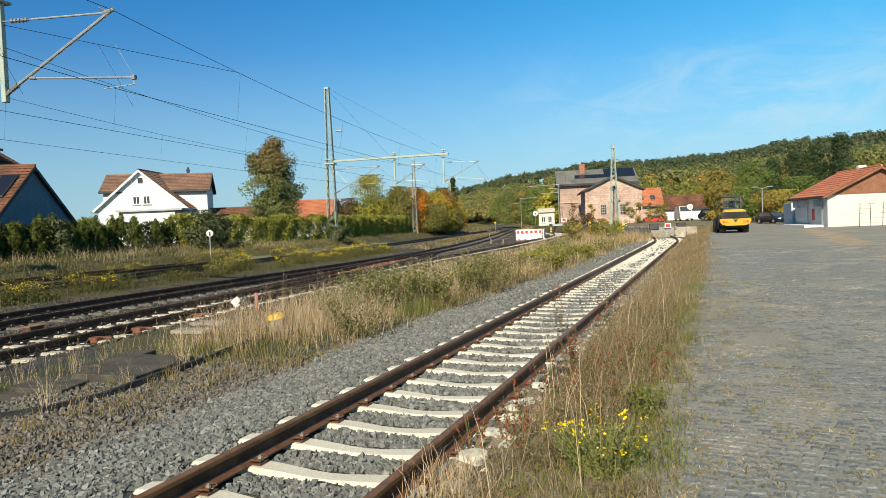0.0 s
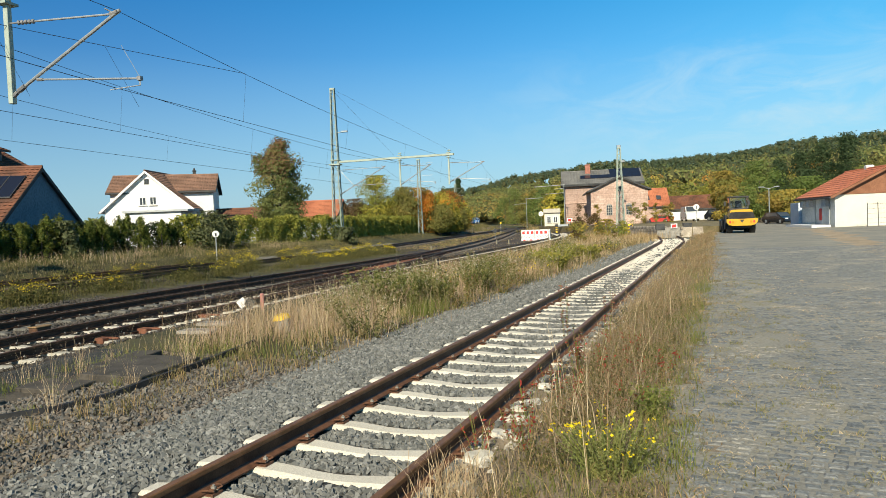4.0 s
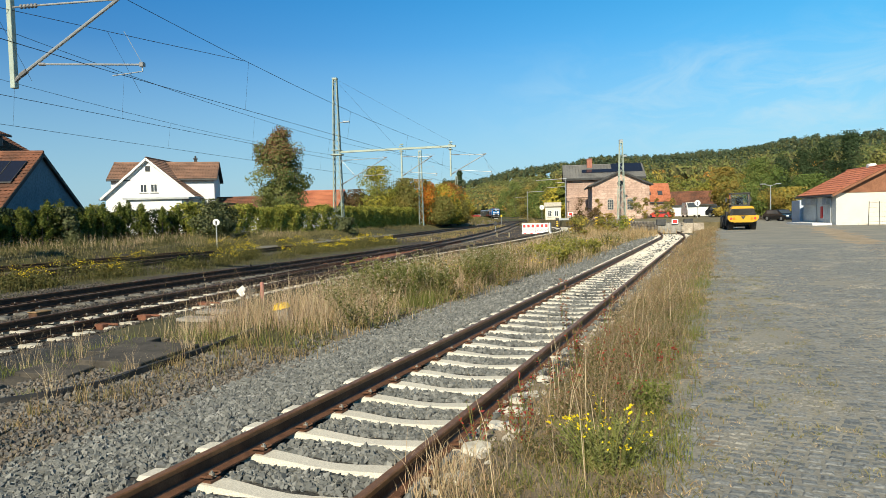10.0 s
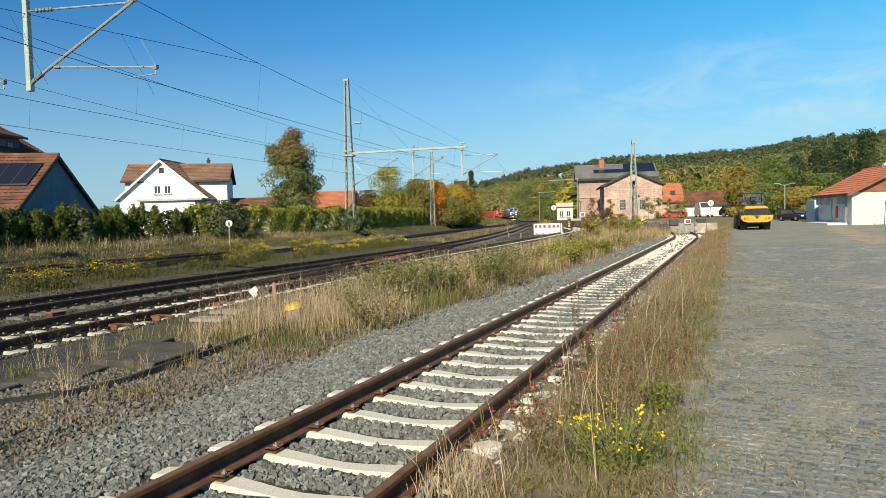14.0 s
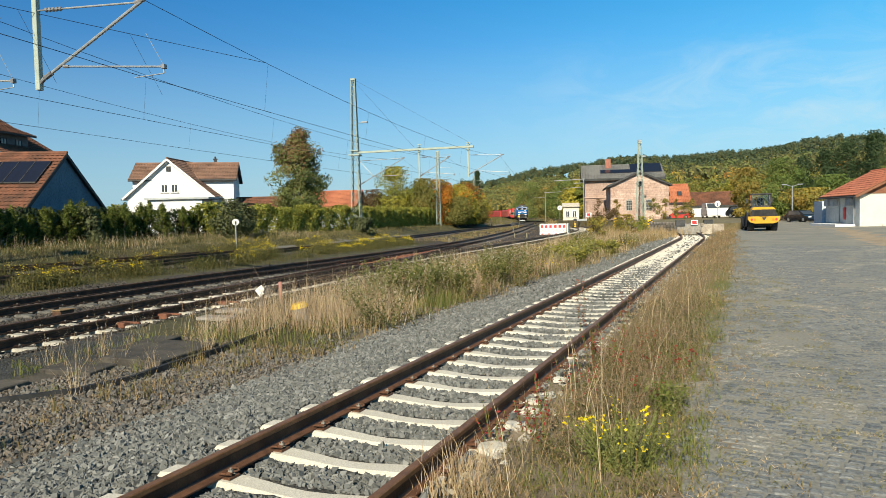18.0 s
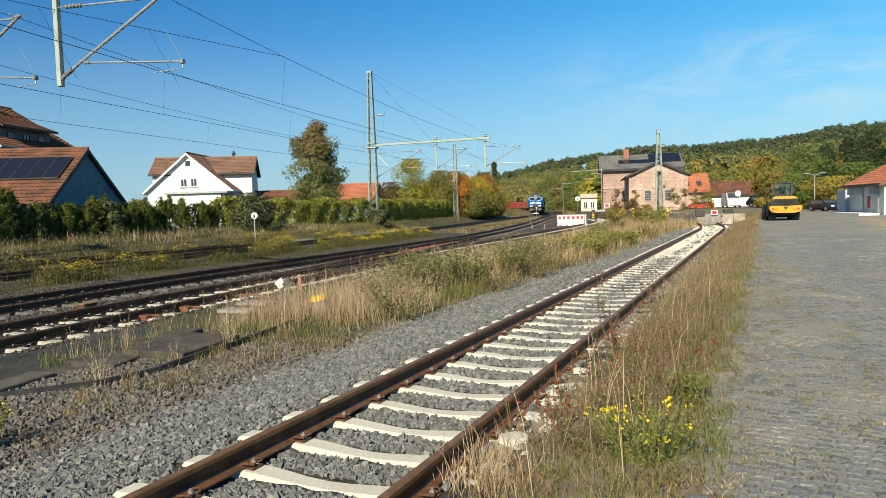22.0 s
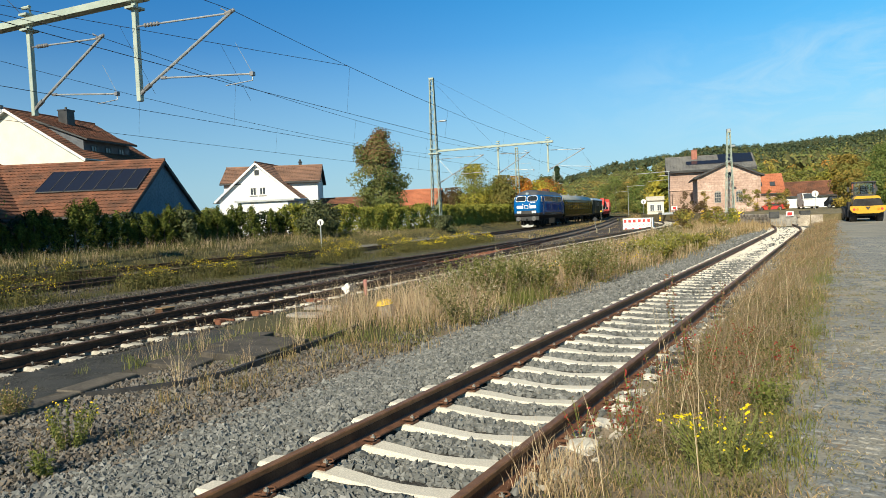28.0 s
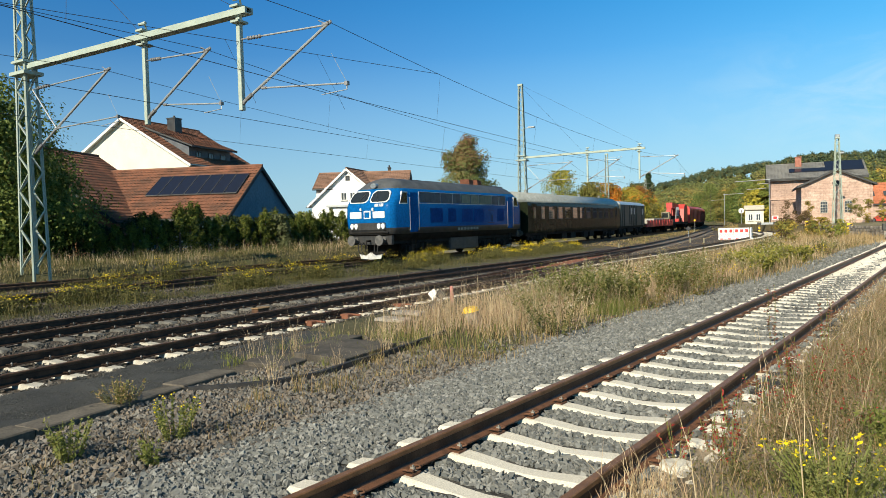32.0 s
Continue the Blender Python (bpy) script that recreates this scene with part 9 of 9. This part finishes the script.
def car(name, label, x, y, z, yaw, paint, L=4.6, W=1.8, H=1.5, van_=False, cat="car"):
    """A parked car: body, glass house, wheels, lights."""
    t = thing(name, label, cat, x, y, z, yaw, group="parked vehicles")
    bm = bmesh.new()
    lo = [(-L / 2, 0.35), (-L / 2, 0.75 * H / 1.5), (-L / 2 + 0.2, 0.95 * H / 1.5), (L / 2 - 0.9, 0.92 * H / 1.5), (L / 2 - 0.1, 0.72 * H / 1.5), (L / 2, 0.35), (L / 2 - 0.3, 0.25), (-L / 2 + 0.3, 0.25)]
    prism(bm, [(u, v) for u, v in lo], "y", -W / 2, W / 2)
    part("body", bm, paint, t)
    bm = bmesh.new()
    top = [(-L / 2 + 0.15, 0.93 * H / 1.5), (-L / 2 + (0.15 if van_ else 0.7), H), (L / 2 - (1.5 if van_ else 1.9), H), (L / 2 - (0.75 if van_ else 1.0), 0.92 * H / 1.5)]
    prism(bm, top, "y", -W / 2 + 0.08, W / 2 - 0.08)
    part("cabin", bm, paint, t)
    for s in (-1, 1):
        bm = bmesh.new()
        a0, a1 = (L / 2 - 2.2, L / 2 - 1.15) if van_ else (-L / 2 + 0.7, L / 2 - 1.45)
        prism(bm, [(a0, 0.97 * H / 1.5), (a0 + 0.2, H - 0.1), (a1 - 0.3, H - 0.1), (a1, 0.97 * H / 1.5)], "y", s * (W / 2 - 0.07), s * (W / 2 - 0.06))
        part("side_window", bm, M["window_glass"], t)
        for xx in (-L / 2 + 0.85, L / 2 - 0.9):
            bm = bmesh.new()
            rod(bm, (xx, s * (W / 2 - 0.2), 0.33), (xx, s * (W / 2 + 0.01), 0.33), 0.33, seg=18)
            w_ = part("wheel", bm, M["black"], t)
            bm = bmesh.new()
            rod(bm, (xx, s * (W / 2), 0.33), (xx, s * (W / 2 + 0.02), 0.33), 0.2, seg=14)
            part("rim", bm, M["silver"], w_)
        bm = bmesh.new()
        box(bm, L / 2 - 0.12, L / 2 - 0.02, s * (W / 2 - 0.45), s * (W / 2 - 0.1), 0.58, 0.72)
        part("headlight", bm, M["lampglass"], t)
        bm = bmesh.new()
        box(bm, -L / 2 - 0.02, -L / 2 + 0.05, s * (W / 2 - 0.35), s * (W / 2 - 0.05), 0.68, 0.85)
        part("tail_light", bm, M["red"], t)
    bm = bmesh.new()
    q0, q1 = (L / 2 - 1.42, L / 2 - 0.80) if van_ else (L / 2 - 1.82, L / 2 - 1.08)
    v = [(q1, -W / 2 + 0.16, 0.97 * H / 1.5), (q1, W / 2 - 0.16, 0.97 * H / 1.5), (q0, W / 2 - 0.2, H - 0.06), (q0, -W / 2 + 0.2, H - 0.06)]
    bm.faces.new([bm.verts.new((a + 0.03, b, c + 0.02)) for a, b, c in v])
    part("windscreen", bm, M["window_glass"], t)
    return t


CARBLACK = glass("black_car_paint", (0.012, 0.013, 0.016), 0.15)
car("van", "white panel van parked behind the ramp", -4.0, 112.5, 0.66, -76, M["white"], 4.8, 1.95, 2.25, True, "van")
car("car", "black car parked behind the loader", 7.2, 95.0, 0.1, -58, CARBLACK, 4.5, 1.8, 1.45)
car("car", "black car parked beside the garage", 0.5, 112.0, 0.62, -35, CARBLACK, 4.6, 1.85, 1.7)
car("car", "red car parked by the orange house", -8.7, 112.6, 0.5, 170, M["trainred"], 4.3, 1.8, 1.2)
car("car", "dark car parked beyond the container", 10.6, 98.0, 0.1, -10, CARBLACK, 4.5, 1.8, 1.5)

t = thing("street_lamp", "double-headed grey street lamp behind the yard", "street lamp", 6.2, 97.0, 0.1, 10)
bm = bmesh.new()
rod(bm, (0, 0, -0.3), (0, 0, 4.6), 0.07, 0.05, seg=8)
part("pole", bm, M["galv"], t)
for s in (-1, 1):
    bm = bmesh.new()
    rod(bm, (0, 0, 4.5), (s * 0.8, 0, 4.75), 0.035, seg=6)
    box(bm, s * 0.6, s * 1.25, -0.12, 0.12, 4.7, 4.82, bevel=0.03)
    part("lamp_arm", bm, M["galv"], t)

fen = thing("wire_fence", "leaning wire mesh fence in front of the depot", "fence", 11.6, 66.0, 0.1, 4)
for k in range(6):
    bm = bmesh.new()
    rod(bm, (k * 0.85, 0, -0.3), (k * 0.85 + 0.06 * (-1) ** k, 0, 2.0), 0.03, seg=6)
    part("post", bm, M["dark_trim"], fen)
for z_ in (0.3, 0.7, 1.1, 1.5, 1.9):
    link("wire", wire_mesh([[(0, 0, z_), (4.3, 0, z_ + 0.05)]], 0.008, 4), fen)
for k, (x, y) in enumerate(((-31.3, 101.0), (-18.0, 60.5), (-19.5, 61.5), (-20.5, 48.0))):
    t = thing("marker_post", "short weathered wooden post near the tracks", "post", x, y, gz(x, y), k * 9, group="short posts")
    bm = bmesh.new()
    box(bm, -0.06, 0.06, -0.06, 0.06, -0.2, 0.42 if k else 0.6, bevel=0.015)
    part("post", bm, M["tan"], t)
t = thing("distance_board", "small yellow round board by the far curve", "sign", -36.5, 118.0, gz(-36.5, 118), 15)
bm = bmesh.new()
rod(bm, (0, 0, 0), (0, 0, 1.6), 0.04, seg=6)
part("post", bm, M["galv"], t)
bm = bmesh.new()
rod(bm, (0, -0.04, 1.7), (0, 0, 1.7), 0.16, seg=16)
part("disc", bm, M["yellow"], t)
t = thing("diamond_board", "grey diamond-shaped board on a post between the tracks", "sign", -25.2, 79.0, gz(-25.2, 79), 20)
bm = bmesh.new()
rod(bm, (0, 0, 0), (0, 0, 0.7), 0.04, seg=6)
part("post", bm, M["galv"], t)
bm = bmesh.new()
box(bm, -0.22, 0.22, -0.03, 0.0, -0.22, 0.22, Matrix.Translation((0, 0, 1.0)) @ Matrix.Rotation(radians(45), 4, "Y"))
part("board", bm, M["skirt"], t)

# ---- ballast stones ----
M["stones"] = leafmat("ballast_stone", [(0.085, 0.089, 0.086), (0.135, 0.139, 0.133), (0.23, 0.23, 0.218), (0.115, 0.119, 0.115), (0.165, 0.166, 0.157), (0.10, 0.104, 0.101)], 0.0, 0.9)
M["stones_brown"] = leafmat("brown_ballast_stone", [(0.042, 0.038, 0.034), (0.068, 0.061, 0.054), (0.115, 0.102, 0.087), (0.055, 0.052, 0.048), (0.085, 0.072, 0.06)], 0.0, 0.9)
M["stones_foot"] = leafmat("foot_stones", [(0.07, 0.068, 0.063), (0.118, 0.114, 0.107), (0.18, 0.167, 0.15), (0.145, 0.12, 0.098)], 0.0, 0.9)
M["rubble"] = leafmat("crushed_concrete", [(0.50, 0.46, 0.38), (0.36, 0.33, 0.28), (0.22, 0.21, 0.19), (0.58, 0.54, 0.46), (0.16, 0.155, 0.15)], 0.0, 0.9)
M["chip"] = leafmat("dark_chippings", [(0.03, 0.032, 0.032), (0.06, 0.06, 0.058), (0.09, 0.09, 0.085)], 0.0, 0.9)
OCTA = np.array([(1, 0, 0), (-1, 0, 0), (0, 1, 0), (0, -1, 0), (0, 0, 1), (0, 0, -1)], float)
OTRI = np.array([(0, 2, 4), (2, 1, 4), (1, 3, 4), (3, 0, 4), (2, 0, 5), (1, 2, 5), (3, 1, 5), (0, 3, 5)])
CHUNK = np.array([(-1, -1, -1), (1, -1, -1), (1, 1, -1), (-1, 1, -1), (-1, -1, 1), (1, -1, 1), (1, 1, 1), (-1, 1, 1)], float) * 0.66
CTRI = np.array([(0, 2, 1), (0, 3, 2), (4, 5, 6), (4, 6, 7), (0, 1, 5), (0, 5, 4), (1, 2, 6), (1, 6, 5), (2, 3, 7), (2, 7, 6), (3, 0, 4), (3, 4, 7)])


def gravel(label, n, y0, y1, xa, xb, size, seed, material, chunky=False, name="ballast_stones"):
    r = np.random.default_rng(seed)
    y = r.uniform(y0, y1, n)
    x = xa(y) + (xb(y) - xa(y)) * r.uniform(0, 1, n)
    z = ground_z(x, y)
    keep = np.ones(n, bool)
    sparse = r.uniform(0, 1, n)
    for line_, places in SLEEPER_YS[:3] + [(cross_line, list(np.arange(12.9, 26.3, 0.62)))]:
        u = x - line_(y)
        p_ = np.array(places)
        k = np.clip(np.searchsorted(p_, y), 1, len(p_) - 1)
        d = np.minimum(np.abs(y - p_[k - 1]), np.abs(y - p_[k]))
        keep &= (y < 25) | (np.abs(u) > 1.3) | (sparse < 0.18)
        keep &= ~((d < 0.15) & (np.abs(u) < 1.34)) & ~(np.abs(np.abs(u) - 0.7525) < 0.1)
    x, y, z = x[keep], y[keep], z[keep]
    n = len(x)
    s = size * r.uniform(0.55, 1.25, (n, 1, 1))
    shape_, tri = (CHUNK, CTRI) if chunky else (OCTA, OTRI)
    k = len(shape_)
    v = (shape_[None] * r.uniform(0.6, 1.15, (n, k, 1)) + r.normal(0, 0.2 if chunky else 0.3, (n, k, 3))) * s * r.uniform(0.55, 1.2, (n, 1, 3))
    q = r.normal(size=(n, 4))
    q /= np.linalg.norm(q, axis=1)[:, None]
    w, a, b, c = q.T
    Rm = np.stack([np.stack([1 - 2 * (b * b + c * c), 2 * (a * b - c * w), 2 * (a * c + b * w)], -1),
                   np.stack([2 * (a * b + c * w), 1 - 2 * (a * a + c * c), 2 * (b * c - a * w)], -1),
                   np.stack([2 * (a * c - b * w), 2 * (b * c + a * w), 1 - 2 * (a * a + b * b)], -1)], 1)
    v = np.einsum("nij,nkj->nki", Rm, v)
    v += np.stack([x, y, z + size * r.uniform(-0.1, 0.55, n)], 1)[:, None]
    f = (np.arange(n) * k)[:, None, None] + tri[None]
    tagged(new(name, fast(name, v.reshape(-1, 3), f.reshape(-1, 3), material)), label, "gravel", kind="stuff")


gravel("loose grey ballast stones round the siding", 40000, 1.5, 9.0, C(-5.75), C(-1.95), 0.034, 301, M["stones"], True)
gravel("grey ballast stones along the siding", 20000, 9.0, 15, C(-5.9), C(-1.9), 0.037, 3011, M["stones"], True)
gravel("pale crushed concrete along the sleeper ends", 900, 3.5, 24, C(-2.12), C(-1.55), 0.034, 3012, M["rubble"], True, name="rubble")
gravel("scattered ballast stones in the edge of the long grass", 3600, 8.0, 26, C(-6.7), C(-5.5), 0.036, 3013, M["stones_foot"])
gravel("grey ballast stones further along the siding", 18000, 15, 30, C(-5.8), C(-1.6), 0.042, 302, M["stones"])
gravel("grey ballast stones on the far siding", 7000, 30, 58, C(-5.6), C(-1.7), 0.07, 303, M["stones"])
gravel("grey and brown stones at the ballast foot", 9500, 0.5, 8.5, lambda y: np.minimum(kerb_line(y) + 0.2, -6.9), C(-5.4), 0.031, 304, M["stones_foot"], True)
M["stones_warm"] = leafmat("warm_brown_stone", [(0.075, 0.063, 0.05), (0.118, 0.098, 0.078), (0.17, 0.14, 0.11), (0.092, 0.084, 0.075)], 0.0, 0.9)
gravel("brown stones at the ballast foot", 7500, 0.5, 9, lambda y: np.minimum(kerb_line(y) + 0.2, -6.9), C(-5.4), 0.028, 305, M["stones_warm"], True)
gravel("brown ballast stones between the yard tracks", 30000, 0.5, 17, off2(-2.9), off1(1.65), 0.036, 306, M["stones_brown"])
gravel("brown ballast stones of the far yard tracks", 14000, 17, 48, off2(-2.2), off1(1.7), 0.055, 307, M["stones_brown"])
gravel("ballast stones of the line by the hedge", 9000, 0, 40, off3(-1.7), off3(1.8), 0.05, 308, M["stones_brown"])
gravel("fine dark chippings on the old platform", 17000, -1, 8.0, off1(1.75), lambda y: kerb_line(y) - 0.22, 0.008, 309, M["chip"])

# ---- cobbled road: basalt setts with sandy joints ----


def sett_material(name):
    """Basalt setts, each a little different, with sand trodden over some stretches."""
    m = bpy.data.materials.new(name)
    m.use_nodes = True
    n, l = m.node_tree.nodes, m.node_tree.links
    b = n["Principled BSDF"]
    g, oi, tc = n.new("ShaderNodeNewGeometry"), n.new("ShaderNodeObjectInfo"), n.new("ShaderNodeTexCoord")
    add, fr = n.new("ShaderNodeMath"), n.new("ShaderNodeMath")
    fr.operation = "FRACT"
    l.new(g.outputs["Random Per Island"], add.inputs[0])
    l.new(oi.outputs["Random"], add.inputs[1])
    l.new(add.outputs["Value"], fr.inputs[0])
    stone = n.new("ShaderNodeValToRGB")
    stone.color_ramp.elements[0].color, stone.color_ramp.elements[1].color = (0.108, 0.116, 0.118, 1), (0.20, 0.202, 0.192, 1)
    stone.color_ramp.elements.new(0.5).color = (0.148, 0.155, 0.154, 1)
    l.new(fr.outputs["Value"], stone.inputs["Fac"])
    coarse, fine = n.new("ShaderNodeTexNoise"), n.new("ShaderNodeTexNoise")
    coarse.inputs["Scale"].default_value, coarse.inputs["Detail"].default_value, coarse.inputs["Distortion"].default_value = 0.9, 7, 0.4
    fine.inputs["Scale"].default_value, fine.inputs["Detail"].default_value = 45, 6
    for q in (coarse, fine):
        l.new(g.outputs["Position"], q.inputs["Vector"])
    sand = n.new("ShaderNodeValToRGB")
    sand.color_ramp.elements[0].position, sand.color_ramp.elements[1].position = 0.53, 0.68
    sand.color_ramp.elements[1].color = (0.6, 0.6, 0.6, 1)
    l.new(coarse.outputs["Fac"], sand.inputs["Fac"])
    mix = n.new("ShaderNodeMix")
    mix.data_type = "RGBA"
    mix.inputs["B"].default_value = (0.40, 0.35, 0.26, 1)
    l.new(sand.outputs["Color"], mix.inputs["Factor"])
    l.new(stone.outputs["Color"], mix.inputs["A"])
    mr = n.new("ShaderNodeMapRange")
    mr.inputs["From Min"].default_value, mr.inputs["From Max"].default_value = 0.3, 0.7
    mr.inputs["To Min"].default_value, mr.inputs["To Max"].default_value = 0.55, 1.42
    sc = n.new("ShaderNodeVectorMath")
    sc.operation = "SCALE"
    l.new(fine.outputs["Fac"], mr.inputs["Value"])
    l.new(mix.outputs["Result"], sc.inputs[0])
    l.new(mr.outputs["Result"], sc.inputs["Scale"])
    l.new(sc.outputs["Vector"], b.inputs["Base Color"])
    bp = n.new("ShaderNodeBump")
    bp.inputs["Strength"].default_value, bp.inputs["Distance"].default_value = 0.5, 0.01
    l.new(fine.outputs["Fac"], bp.inputs["Height"])
    l.new(bp.outputs["Normal"], b.inputs["Normal"])
    b.inputs["Roughness"].default_value = 0.8
    return m


M["sett"] = M["sett_stuff"] = sett_material("basalt_setts")
road = tagged(new("cobbled_road"), "old blue-grey basalt sett paving with sandy joints", "road", kind="structure")
rng = np.random.default_rng(77)


def sett_verts(w, d, j):
    a = [(-w, -d, 0), (w, -d, 0), (w, d, 0), (-w, d, 0)]
    k = 0.018
    b = [(-w + k, -d + k, j[0]), (w - k, -d + k, j[1]), (w - k, d - k, j[2]), (-w + k, d - k, j[3])]
    return a + b


SF = [(4, 5, 6, 7), (0, 1, 5, 4), (1, 2, 6, 5), (2, 3, 7, 6), (3, 0, 4, 7)]
KINDS = []
for k in range(5):
    j = rng.uniform(0.006, 0.010, 4)
    KINDS.append(fast("sett", sett_verts(rng.uniform(0.042, 0.060), rng.uniform(0.040, 0.049), j), SF, M["sett"]))
V, F, count, y, row = [], [], 0, 3.6, 0
while y < 34:
    xr = 0.215 * y + 0.7
    x = -0.62 + rng.uniform(0, 0.12)
    while x < xr:
        w, d = rng.uniform(0.042, 0.060), rng.uniform(0.040, 0.049)
        yy = y + 0.16 * math.sin(x * 1.3 + 0.5 * y) + 0.05 * math.sin(x * 3.7 + y) + rng.normal(0, 0.010)
        lost = noise.noise(Vector((x * 0.8, y * 0.8, 3.0))) > 0.50 or rng.uniform() < min(0.6, max(0.02, (0.25 - x) * 0.5))
        if not lost:
            a = rng.normal(0, 0.11) + 0.18 * math.cos(x * 1.3 + 0.5 * y)
            if y < 7.0 and count < 300 and -0.4 < x < 1.9:
                link("sett", KINDS[int(rng.integers(0, 5))], road, m=pose(x + w, yy, 0.098 + rng.normal(0, 0.0015), 0, 0, math.degrees(a)))
                count += 1
            else:
                ca, sa = math.cos(a), math.sin(a)
                base = len(V)
                zz = 0.098 + rng.normal(0, 0.0018) + min(0.0, (x + 0.25) * 0.18)
                for px_, py_, pz_ in sett_verts(w, d, rng.uniform(0.003, 0.008, 4)):
                    V.append((x + w + px_ * ca - py_ * sa, yy + px_ * sa + py_ * ca, zz + pz_))
                F += [tuple(base + i for i in q) for q in SF]
        x += 2 * w + 0.014
    y += 0.108
    row += 1
o = link("sett_paving", fast("sett_paving", V, F, M["sett_stuff"]), road)
tagged(o, kind="stuff")

motions()
